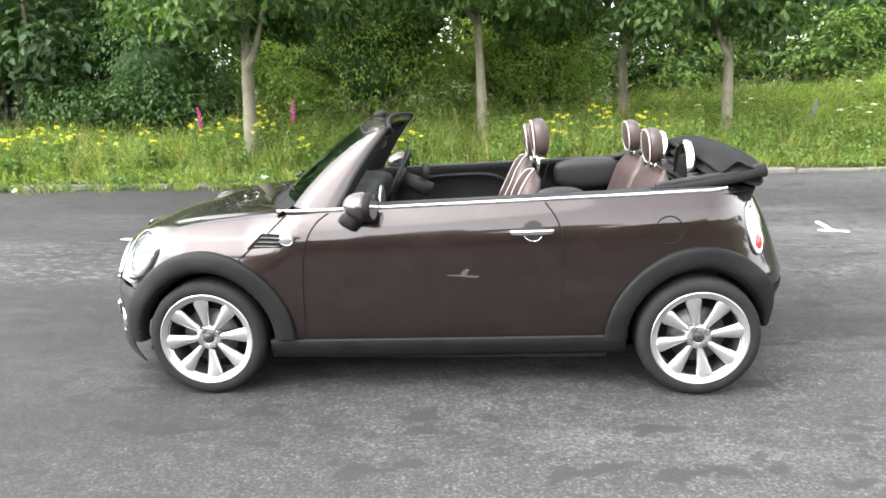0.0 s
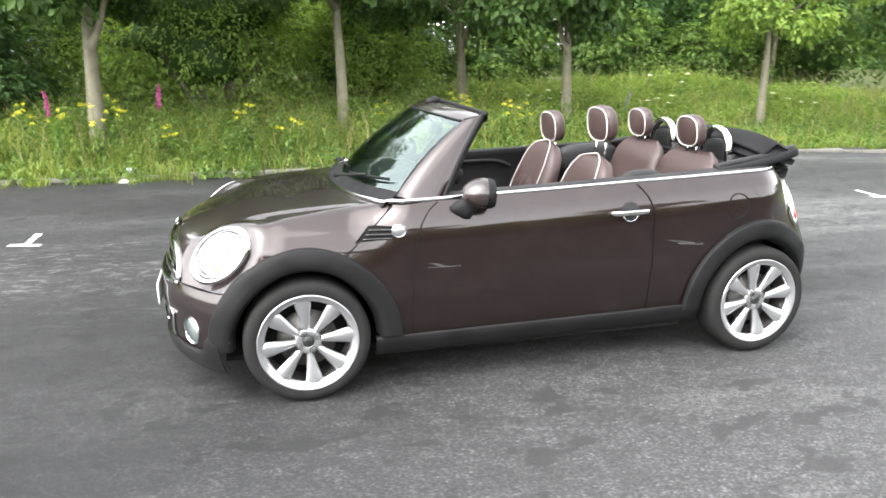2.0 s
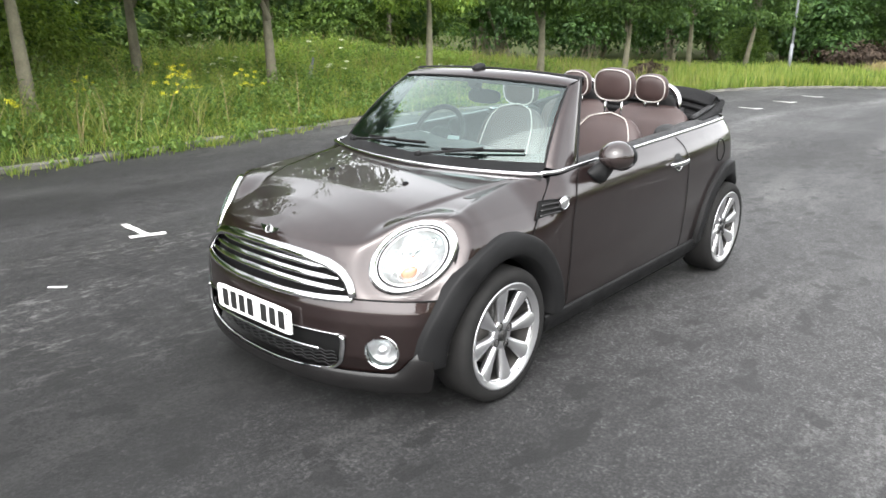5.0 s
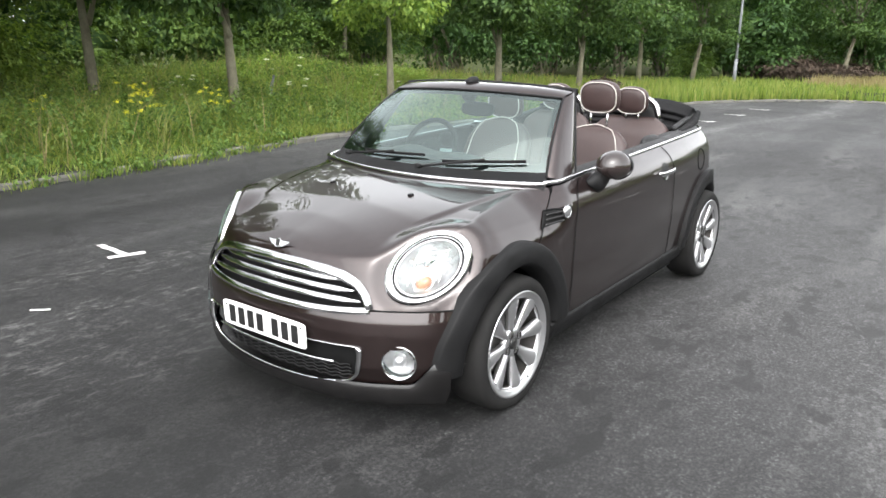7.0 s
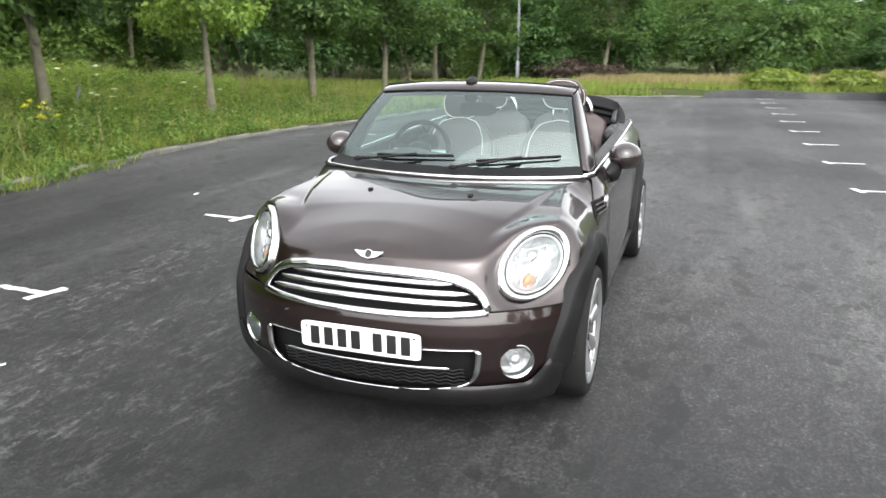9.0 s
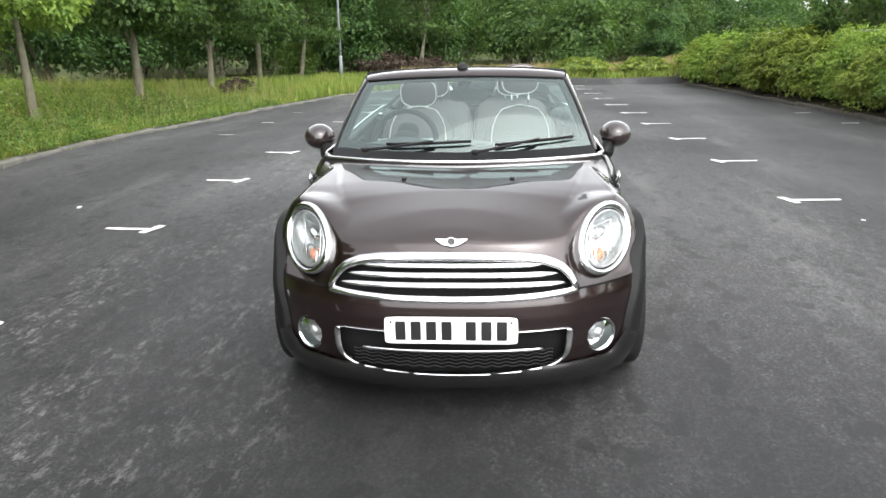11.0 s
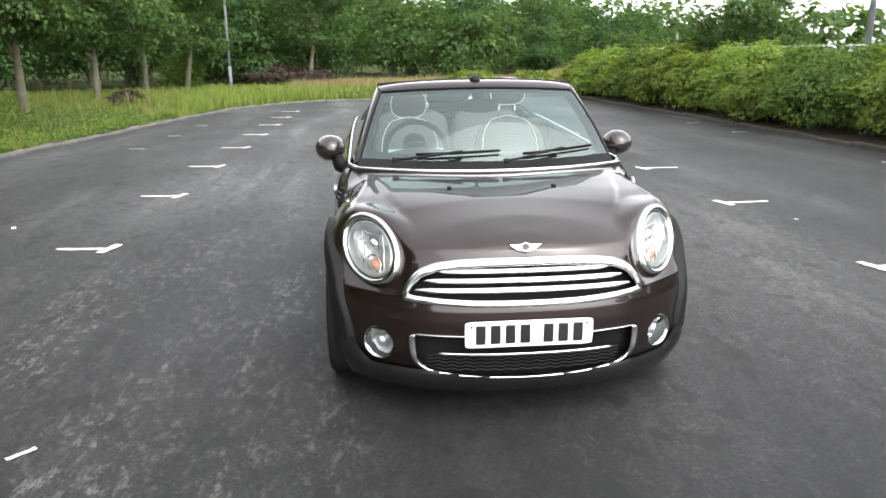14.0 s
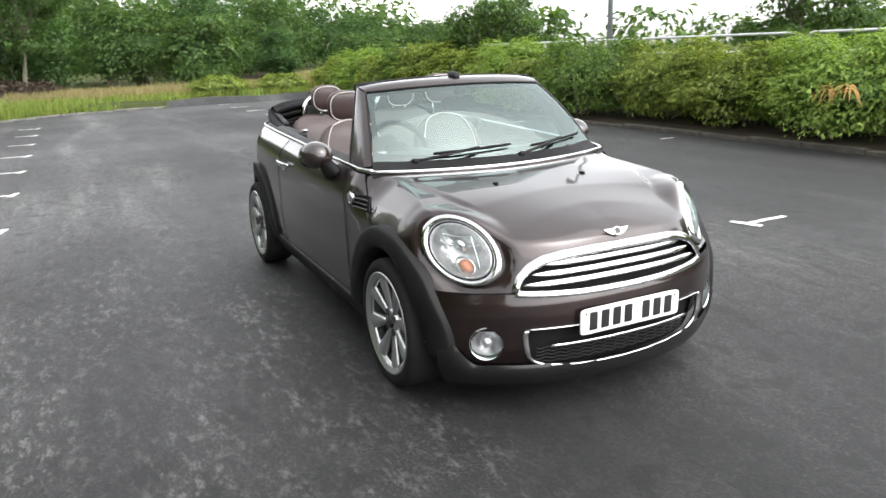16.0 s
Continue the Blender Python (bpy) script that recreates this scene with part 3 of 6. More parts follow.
# Lamp and grille openings.
LAMP_C = np.array([-1.592, 0.616, 0.666])
LAMP_U = np.array([0.075, 0.003, 0.134])
LAMP_H = np.array([0.112, 0.118, 0.006])
LAMP_W, LAMP_T = 0.149, 0.147
LAMP_N = np.cross(LAMP_U, LAMP_H)
LAMP_N = LAMP_N / np.linalg.norm(LAMP_N) * (-1 if LAMP_N[0] > 0 else 1)
LAMP_B = np.linalg.inv(np.stack([LAMP_H, LAMP_U, LAMP_N], 1))
LAMP_U, LAMP_H = LAMP_U / LAMP_T, LAMP_H / LAMP_W
FOG_C, FOG_R = np.array([-1.745, 0.592, 0.308]), 0.069


def grille_top(y):
    return float(np.interp(abs(y), [0, 0.15, 0.275, 0.36, 0.418, 0.452, 0.476, 0.490], [0.660, 0.658, 0.651, 0.637, 0.613, 0.583, 0.548, 0.516]))


def grille_low(y):
    return float(np.interp(abs(y), [0, 0.2, 0.34, 0.437, 0.490], [0.502, 0.503, 0.507, 0.512, 0.516]))


def intake_edge(y):
    top = 0.372
    low = float(np.interp(abs(y), [0, 0.2, 0.34, 0.40, 0.44, 0.465], [0.178, 0.184, 0.200, 0.214, 0.242, 0.33]))
    return low, top


def front_keep(c):
    m = np.array([c[0], abs(c[1]), c[2]])
    d = m - LAMP_C
    q = LAMP_B @ d
    if c[0] < -1.4 and q[0] ** 2 + q[1] ** 2 < 0.90 and abs(q[2]) < 0.12:
        return False
    if np.linalg.norm((m - FOG_C) * (0.6, 1, 1)) < FOG_R * 0.86:
        return False
    if abs(c[1]) < 0.475 and grille_low(c[1]) + 0.004 < c[2] < grille_top(c[1]) - 0.008:
        return False
    lo, hi = intake_edge(c[1])
    return not (abs(c[1]) < 0.455 and lo + 0.006 < c[2] < hi - 0.006)


def bonnet_patch(nu, nw, nc):
    sides = []
    for i in range(nu + 1):
        u = -1 + 2 * i / nu
        sg = 1 if u >= 0 else -1
        w = abs(u) ** 0.92
        row = []
        x0 = base_xy(w * cut_line(0.86))[0]
        lo, hi = arch_low(x0, 0.519), shoulder_z(x0)
        for _ in range(6):
            lo = arch_low(base_xy(max(1e-5, w * cut_line(0.86) + (cut_line(lo) - cut_line(0.86)) * w**7))[0], 0.519)
        for j in range(nw + 1):
            z = lo + (hi - lo) * j / nw
            s = w * cut_line(0.86) + (cut_line(z) - cut_line(0.86)) * w**7
            row.append(skin(sg * max(s, 1e-5), z))
        top = row[-1]
        xs = -1.812 + 0.828 * w**1.15
        zc = float(np.interp(xs, [-1.812, -1.73, -1.59, -1.4, -1.1, -0.97], [0.704, 0.746, 0.792, 0.833, 0.872, 0.886]))
        for j in range(1, nc + 1):
            t = j / nc
            x = top[0] + (xs - top[0]) * (1 - (1 - t) ** 1.7) - 0.055 * w**4 * 4.5 * t * (1 - t) ** 1.7
            y = top[1] * (1 - t)
            e = 1 - (1 - t) ** 2.2
            z = top[2] + (zc - top[2]) * e
            row.append(np.array([x, y, z]))
        sides.append(row)
    P = np.array(sides)
    for _ in range(12):
        Q = P.copy()
        for j in range(nw - 5, nw + 9):
            Q[:, j] = 0.5 * P[:, j] + 0.25 * (P[:, j - 1] + P[:, j + 1])
        P = Q
    for _ in range(3):
        Q = P.copy()
        Q[1:-1, nw + 3 :] = 0.5 * P[1:-1, nw + 3 :] + 0.25 * (P[:-2, nw + 3 :] + P[2:, nw + 3 :])
        P = Q
    return P


BONNET = bonnet_patch(190, 22, 60)
for i in range(BONNET.shape[0]):
    for j in range(BONNET.shape[1]):
        v = BONNET[i, j]
        q = LAMP_B @ (np.array([v[0], abs(v[1]), v[2]]) - LAMP_C)
        rho = math.hypot(q[0], q[1])
        if rho < 1.55 and abs(q[2]) < 0.12 and v[0] < -1.30:
            w = 1 - float(smooth01(1.03, 1.55, rho))
            v += LAMP_N * (1, 1 if v[1] > 0 else -1, 1) * (-0.004 - q[2]) * w
crease = np.interp(BONNET[:, 23:, 0], [-1.62, -1.55, -1.45, -1.3, -1.1, -0.9, -0.8], [0.40, 0.445, 0.49, 0.535, 0.575, 0.605, 0.62])
BONNET[:, 23:, 2] -= 0.015 * smooth01(-0.013, 0.013, np.abs(BONNET[:, 23:, 1]) - crease) * smooth01(-1.60, -1.45, BONNET[:, 23:, 0]) * (1 - smooth01(-1.1, -0.85, BONNET[:, 23:, 0])) * np.linspace(0, 1, 60)[None, :] ** 0.3
bonnet = grid("bonnet", BONNET, PAINT, car, "dark brown metallic bonnet reflecting sky and trees", keep=front_keep)
bm = bmesh.new()
bm.from_mesh(bonnet.data)
bmesh.ops.remove_doubles(bm, verts=bm.verts[:], dist=0.0004)
bm.to_mesh(bonnet.data)
bm.free()
bonnet.data.polygons.foreach_set("use_smooth", [True] * len(bonnet.data.polygons))
thicken(bonnet, 0.004, 1.0)


def bumper_patch(z0, z1, nu, nv, swell=0.0):
    P = np.zeros((nu + 1, nv + 1, 3))
    for j in range(nv + 1):
        for i in range(nu + 1):
            u = -1 + 2 * i / nu
            rise = 0.125 * float(smooth01(0.80, 0.98, abs(u)))
            za, zb = z0 + (rise if z0 > 0.2 else 0), z1 + (rise if z1 < 0.3 else 0)
            z = za + (zb - za) * j / nv
            b = s_at(arch_x(max(z, 0.22), True, AXLE_F, 0.395))
            s = u * b
            P[i, j] = skin(s if abs(s) > 1e-5 else 1e-5, z, -swell * math.sin(math.pi * (0.25 + 0.65 * j / nv)))
    return P


front_bumper = grid("front_bumper", bumper_patch(0.215, 0.512, 190, 34), PAINT, car, "dark brown painted front bumper", keep=front_keep)
thicken(front_bumper, 0.004, 1.0)
lip = bumper_patch(0.115, 0.213, 120, 10, 0.034)
thicken(grid("front_lip", lip, GLOSS_BLACK, car, "gloss black lower bumper lip", keep=front_keep), 0.004, 1.0)

for side in (-1, 1):
    wing = grid("front_wing", panel(lambda z: cut_line(z) + GAP, lambda z: door_front(z) - GAP, lambda x: arch_low(x, 0.254), belt_z, 24, 26, side), PAINT, car, flip=side < 0)
    door = grid("door", panel(lambda z: door_front(z) + GAP, lambda z: door_rear(z) - GAP, lambda x: 0.254, belt_z, 60, 30, side), PAINT, car, "dark brown door with chrome handle", flip=side < 0)
    rear_edge = lambda z: s_at(1.30) + 0.36
    for nm, line, za, zb in (("wing_seam", cut_line, 0.66, 0.885), ("door_seam", door_front, 0.285, 0.895), ("door_seam", door_rear, 0.285, 0.935)):
        bar(nm, [skin(side * line(z), z, -0.0042) for z in np.linspace(za, zb, 40)], 0.0028, 0.0010, (0, side, 0), SHADOW_BLACK, car, k=6)
    quarter = grid("rear_quarter", panel(lambda z: door_rear(z) + GAP, rear_edge, lambda x: arch_low(x, 0.254 if x < 1.2 else 0.50), belt_z, 70, 28, side), PAINT, car, flip=side < 0)
    tail = grid("boot_panel", panel(lambda z: rear_edge(z) + GAP, lambda z: S_END, lambda x: 0.50, belt_z, 24, 20, side), PAINT, car, flip=side < 0)
    rear = panel(lambda z: s_at(arch_x(max(z, 0.26), False, AXLE_R, 0.395)), lambda z: S_END, lambda x: 0.205, lambda x: 0.495, 44, 20, side, -0.012)
    rear[..., 0] -= np.interp(rear[..., 2], [0.2, 0.3, 0.4, 0.47, 0.52], [0.14, 0.09, 0.04, 0.010, 0.0]) * smooth01(1.40, 1.60, rear[..., 0])
    rb = grid("rear_bumper", rear, BLACK_TRIM, car, "matt black lower rear bumper", flip=side < 0)
    for o in (wing, door, quarter, tail, rb):
        thicken(o, 0.004, 1.0)
    inner = panel(lambda z: s_at(-1.5), lambda z: S_END - 0.02, lambda x: arch_low(x, 0.15 if x < 1.5 else 0.35, 0.415), lambda x: (belt_z(x) if x > -0.8 else shoulder_z(x)) - 0.012, 110, 12, side, 0.016)
    grid("inner_shell", inner, SHADOW_BLACK, car, flip=side < 0)
    # Black door top and lining.
    xs = np.linspace(-0.55, 1.35, 60)
    rows = []
    for x in xs:
        s, z = s_at(x), belt_z(x)
        r = 0.060 + 0.04 * smooth01(0.75, 1.1, x)
        row = [skin(side * s, z + dz, dd) for dd, dz in ((0.006, 0.001), (0.014, 0.016), (r * 0.6, 0.024), (r, 0.012), (r + 0.008, -0.03), (r + 0.006, -0.10), (r - 0.01, -0.2), (r, -0.36), (r + 0.015, -0.55))]
        rows.append(row)
    grid("door_lining", np.array(rows), INTERIOR, car, "black moulded door lining", flip=side < 0)
    bar("door_pull", spline([skin(side * s_at(x), belt_z(x) - dz, 0.085) for x, dz in ((-0.32, 0.11), (-0.2, 0.065), (0.0, 0.055), (0.2, 0.065), (0.32, 0.11))], 24), 0.012, 0.012, (0, side, 0), INTERIOR, car)
    # Sill.
    sill = []
    for x in np.linspace(-0.90, 0.87, 40):
        row = []
        rise = 0.02 * (x + 0.85) / 1.7
        for dd, z in ((0.02, 0.263), (-0.010, 0.260), (-0.015, 0.252), (-0.013, 0.220), (-0.006, 0.174), (0.006, 0.156), (0.06, 0.148)):
            row.append(skin(side * s_at(x), z + rise, dd))
        sill.append(row)
    thicken(grid("side_skirt", np.array(sill), BLACK_TRIM, car, "matt black plastic side skirt", flip=side > 0), 0.006, 1.0, False)
    # Wheel arch flares.
    for c, ends in ((AXLE_F, (0, 184)), (AXLE_R, (4, 182))):
        rings = []
        for k in range(61):
            a = radians(ends[0] + (ends[1] - ends[0]) * k / 60)
            row = []
            for r, out in ((0.325, 0.060), (0.332, 0.026), (0.346, 0.010), (0.3535, 0.003), (0.357, 0.0), (0.385, -0.003), (0.420, -0.003), (0.439, -0.001), (0.4435, 0.0015), (0.4455, 0.006), (0.446, 0.045)):
                sq = 1 + 0.012 * math.cos(4 * a)
                x, z = c + r * sq * math.cos(a), HUB_Z - 0.002 + r * sq * math.sin(a)
                if c > 0 and x > c:
                    x -= float(np.interp(z, [0.2, 0.3, 0.4, 0.47, 0.52], [0.12, 0.085, 0.04, 0.012, 0.0])) * (r - 0.325) / 0.12
                s = s_at(x)
                y = abs(skin(s, max(0.2, min(z, 0.75)))[1])
                yy = y + min(0.028, max(0.012, 0.825 - y)) - out
                if r < 0.34:
                    yy = min(yy, 0.80 - out)
                row.append((x, side * yy, z))
            rings.append(row)
        grid("wheel_arch", np.array(rings), BLACK_TRIM, car, "matt black plastic wheel arch", flip=side > 0)
        lead = -1 if c < 0 else 1
        seam_z = HUB_Z + 0.028
        seam = [(c + lead * r, side * (abs(skin(s_at(c + lead * r), seam_z)[1]) + 0.0265), seam_z) for r in np.linspace(0.350, 0.405, 6)]
        bar("arch_seam", seam, 0.0016, 0.0016, (0, 0, 1), DULL_METAL, car, k=5)
        # Dark liner inside the arch.
        lin = []
        for a in np.linspace(radians(24), radians(156), 24):
            x, z = c + 0.385 * math.cos(a), HUB_Z + 0.385 * math.sin(a)
            edge_y = min(0.80, abs(skin(s_at(x), z)[1]) - 0.004)
            lin.append([(x, side * (0.45 + (edge_y - 0.45) * k), z) for k in (1.0, 0.7, 0.3, 0.0)])
        grid("arch_liner", np.array(lin), SHADOW_BLACK, car)
    # Chrome waist strip.
    path = [skin(side * s_at(x), belt_z(x) + 0.004, -0.002) for x in np.linspace(-0.825, 1.40, 72)]
    bar("chrome_strip", path, 0.007, 0.011, (0, 0, 1), CHROME, car, "polished chrome waist strip")

thicken(grid("floor_pan", [[(x, y, 0.17) for y in (-0.64, 0, 0.64)] for x in (-1.6, -0.7, 0.6, 1.55)], SHADOW_BLACK, car), 0.02)
grid("cabin_floor", [[(x, y, z) for y in (-0.70, -0.3, 0.3, 0.70)] for x, z in ((-0.75, 0.55), (-0.55, 0.26), (0.6, 0.26), (0.75, 0.42), (1.5, 0.45))], INTERIOR, car, "black cabin carpet")

# ---- grille and front details ----
def front_x(y, z):
    i = slice(0, 420)
    return float(np.interp(abs(y), HALF[i, 1], HALF[i, 0])) + lean(-1.9, z) * (1 + 0.5 * abs(y) ** 2)


yy = np.linspace(-0.488, 0.488, 60)
grille = new("grille")
grille.parent = car
tagged(grille, "chrome front grille with horizontal bars")
top = [(front_x(y, grille_top(y)) - 0.012 * (1 - abs(y)), y, grille_top(y)) for y in yy]
bar("grille_surround", spline(top, 90), 0.011, np.interp(np.abs(np.linspace(-0.488, 0.488, 90)), [0, 0.39, 0.488], [0.019, 0.021, 0.016]), (0.55, 0, 0.83), CHROME, grille)
low = [(front_x(y, grille_low(y)) - 0.010 * (1 - abs(y)), y, grille_low(y)) for y in yy]
bar("grille_base", spline(low, 80), 0.009, 0.015, (0.45, 0, 0.9), CHROME, grille)
for z, half in ((0.624, 0.362), (0.588, 0.415), (0.552, 0.448)):
    p = [(front_x(y, z) - 0.002, y, z - 0.008 * (abs(y) / 0.46) ** 2) for y in np.linspace(-half, half, 40)]
    bar("grille_bar", p, 0.006, np.interp(np.abs(np.linspace(-1, 1, 40)), [0, 0.85, 1.0], [0.0125, 0.0115, 0.004]), (0.55, 0, 0.83), CHROME, grille)
grid("grille_backing", [[(front_x(y, z) + 0.045, y, z) for z in np.linspace(0.480, 0.685, 6)] for y in np.linspace(-0.52, 0.52, 30)], SHADOW_BLACK, grille)

intake = new("lower_intake")
intake.parent = car
tagged(intake, "lower air intake with chrome surround and black mesh")
loop = [(-0.452, 0.366), (-0.462, 0.345), (-0.456, 0.280), (-0.438, 0.240), (-0.400, 0.214), (-0.34, 0.200), (-0.2, 0.184), (0, 0.177), (0.2, 0.184), (0.34, 0.200), (0.400, 0.214), (0.438, 0.240), (0.456, 0.280), (0.462, 0.345), (0.452, 0.366)]
pl = spline(loop, 110)
pw = np.interp(np.abs(np.linspace(-1, 1, 110)), [0, 0.55, 0.72, 0.9, 1], [0.006, 0.007, 0.013, 0.014, 0.006])
bar("intake_surround", [(front_x(y, z) - 0.004, y, z) for y, z in pl], pw, 0.008, (-1, 0, 0), CHROME, intake)
bar("intake_top_edge", [(front_x(y, 0.369) - 0.003, y, 0.369) for y in np.linspace(-0.45, 0.45, 50)], 0.0028, 0.004, (-1, 0, 0), CHROME, intake)
bar("intake_bar", [(front_x(y, 0.291) + 0.002, y, 0.291) for y in np.linspace(-0.355, 0.355, 40)], 0.0065, 0.006, (-1, 0, 0), CHROME, intake)
grid("intake_backing", [[(front_x(y, z) + 0.05, y, z) for z in np.linspace(0.165, 0.385, 6)] for y in np.linspace(-0.48, 0.48, 30)], SHADOW_BLACK, intake)
for k in range(5):
    z = 0.205 + 0.017 * k
    bar("mesh_wire", [(front_x(y, z) + 0.03, y, z + 0.004 * math.sin(y * 110)) for y in np.linspace(-0.40, 0.40, 90)], 0.0025, 0.0025, (-1, 0, 0), INTERIOR, intake, k=5)

plate = new("number_plate")
plate.parent = car
px = front_x(0, 0.376) - 0.014
PL = pose(px, 0.0, 0.385, 0, -2, 0)
rounded("plate_board", (0.008, 0.516, 0.110), PLATE_WHITE, plate, "white number plate", PL, power=14, nu=48, nv=10)
cursor = -0.222
for wd, hgt in ((0.052, 0.079),) * 3 + ((0.0, 0),) + ((0.052, 0.079),) * 4:
    if wd == 0:
        cursor += 0.034
        continue
    rounded("plate_bar", (0.004, wd - 0.012, hgt), PLATE_BLACK, plate, "", PL @ Matrix.Translation((-0.0045, -(-cursor - wd / 2), 0)), power=16, nu=16, nv=6)
    cursor += 0.0595
for y in (-0.232, 0.232):
    rounded("plate_screw", (0.006, 0.010, 0.010), PLATE_BLACK, plate, "", PL @ Matrix.Translation((-0.004, y, 0.035)), nu=10, nv=6)


def plaque(name, outline, depth, place, material, parent, label=""):
    n = len(outline)
    V = [place @ Vector((0, y, z)) for y, z in outline] + [place @ Vector((-depth, y * 0.96, z * 0.96)) for y, z in outline]
    F = [tuple(range(n)), tuple(reversed(range(n, 2 * n)))] + [(i, i + n, (i + 1) % n + n, (i + 1) % n) for i in range(n)]
    return solid(name, V, F, material, parent, label, smooth=False)


EM = pose(-1.812, 0.0, 0.708, 0, 28, 0)
wing_shape = [(-0.066, 0.013), (-0.022, 0.012), (0.022, 0.012), (0.066, 0.013), (0.052, 0.001), (0.034, -0.011), (0.014, -0.017), (-0.014, -0.017), (-0.034, -0.011), (-0.052, 0.001)]
plaque("bonnet_emblem", wing_shape, 0.006, EM, CHROME, bonnet, "chrome winged emblem, plain")
ring = [EM @ Vector((-0.008, 0.017 * math.cos(a), 0.017 * math.sin(a) - 0.001)) for a in np.linspace(0, 2 * math.pi, 25)[:-1]]
bar("emblem_ring", ring, 0.003, 0.003, (-1, 0, 0.4), CHROME, bonnet, closed=True, k=6)
plaque("emblem_centre", [(0.014 * math.cos(a), 0.014 * math.sin(a)) for a in np.linspace(0, 2 * math.pi, 17)[:-1]], 0.003, EM @ Matrix.Translation((-0.005, 0, 0)), PLATE_BLACK, bonnet)
nozzle_z = min((np.hypot(v.co.x + 1.25, v.co.y - 0.246), v.co.z) for v in bonnet.data.vertices)[1] + 0.003
for y in (-0.246, 0.246):
    rounded("washer_nozzle", (0.030, 0.022, 0.014), BLACK_TRIM, bonnet, "", pose(-1.25, y, nozzle_z), nu=12, nv=8)


def lamp_pt(h, u, n, sd):
    p = LAMP_C + LAMP_H * h + LAMP_U * u + LAMP_N * n
    return (p[0], sd * p[1], p[2])


def headlamp(sd):
    lamp = new("headlamp")
    lamp.parent = car
    tagged(lamp, "oval headlamp with chrome ring and clear lens")
    A = np.linspace(0, 2 * math.pi, 57)[:-1]

    def ring_rows(prof, name, material, label=""):
        P = [[lamp_pt(LAMP_W * k * math.cos(a), LAMP_T * k * math.sin(a), n, sd) for k, n in prof] for a in A]
        return grid(name, P, material, lamp, label, close_u=True, flip=sd > 0)

    ring_rows([(1.03, -0.025), (1.03, 0.004), (1.015, 0.012), (0.95, 0.021), (0.88, 0.020), (0.83, 0.012), (0.82, 0.0)], "chrome_ring", CHROME, "wide polished chrome lamp ring")
    ring_rows([(0.84, 0.004), (0.81, 0.008), (0.78, 0.003)], "seal", SHADOW_BLACK)
    ring_rows([(0.795, 0.004), (0.78, 0.012), (0.75, 0.014), (0.72, 0.010), (0.71, -0.004)], "inner_ring", LAMP_SILVER)
    ring_rows([(0.72, -0.002), (0.66, -0.012), (0.54, -0.030), (0.36, -0.045), (0.16, -0.052), (0.01, -0.053)], "reflector", LAMP_SILVER)
    ring_rows([(0.80, 0.006), (0.72, 0.016), (0.55, 0.026), (0.35, 0.033), (0.15, 0.036), (0.005, 0.0365)], "lens", LENS).visible_shadow = False
    for h, u, r, m, nm in ((0.0, 0.030, 0.030, CHROME, "main_bulb"), (0.004, -0.060, 0.030, AMBER, "indicator_bulb")):
        P = []
        for b in np.linspace(0.02, math.pi / 2 + 0.3, 9):
            P.append([lamp_pt(h + r * math.sin(b) * math.cos(a), u + r * math.sin(b) * math.sin(a), (-0.035 if m is CHROME else -0.050) + 0.034 * math.cos(b), sd) for a in np.linspace(0, 2 * math.pi, 19)[:-1]])
        grid(nm, P, m, lamp, "amber indicator bulb" if m is AMBER else "", close_v=True, flip=sd < 0)
    bar("indicator_ring", [lamp_pt(0.004 + 0.036 * math.cos(a), -0.060 + 0.036 * math.sin(a), -0.020, sd) for a in np.linspace(0, 2 * math.pi, 25)[:-1]], 0.004, 0.005, LAMP_N * (1, sd, 1), CHROME, lamp, closed=True, k=6)
    for k in range(2):
        u = 0.062 - 0.040 * k
        bar("reflector_step", [lamp_pt(h, u + 0.012 * (h / 0.08) ** 2, -0.028 + 1.6 * h * h, sd) for h in np.linspace(-0.075, 0.075, 12)], 0.0035, 0.004, LAMP_N * (1, sd, 1), SILVER, lamp, k=6)
    for h in (-0.052, 0.056):
        bar("reflector_rib", [lamp_pt(h, u, -0.022 + 1.3 * u * u, sd) for u in np.linspace(-0.07, 0.08, 10)], 0.003, 0.003, LAMP_N * (1, sd, 1), CHROME, lamp, k=6)


def fog_lamp(sd):
    fog = new("fog_lamp")
    fog.parent = car
    tagged(fog, "round fog lamp with chrome ring")
    n = np.array([-0.86, 0.5, 0.0])
    n /= np.linalg.norm(n)
    h, u = np.cross(n, (0, 0, 1)), np.array([0, 0, 1.0])
    A = np.linspace(0, 2 * math.pi, 41)[:-1]

    def rows(prof, name, material):
        P = [[(lambda p: (p[0], sd * p[1], p[2]))(FOG_C + h * FOG_R * k * math.cos(a) + u * FOG_R * k * math.sin(a) + n * d) for k, d in prof] for a in A]
        return grid(name, P, material, fog, close_u=True, flip=sd < 0)

    rows([(1.05, -0.03), (1.04, 0.004), (1.01, 0.009), (0.97, 0.008), (0.93, -0.004)], "fog_ring", CHROME)
    rows([(0.92, -0.002), (0.8, -0.02), (0.5, -0.035), (0.02, -0.04)], "fog_reflector", LAMP_SILVER)
    rows([(0.92, 0.002), (0.7, 0.010), (0.4, 0.015), (0.01, 0.017)], "fog_lens", LENS).visible_shadow = False
    rows([(0.40, -0.035), (0.38, -0.008), (0.2, 0.0), (0.01, 0.003)], "fog_bulb", SILVER)


for sd in (-1, 1):
    headlamp(sd)
    fog_lamp(sd)

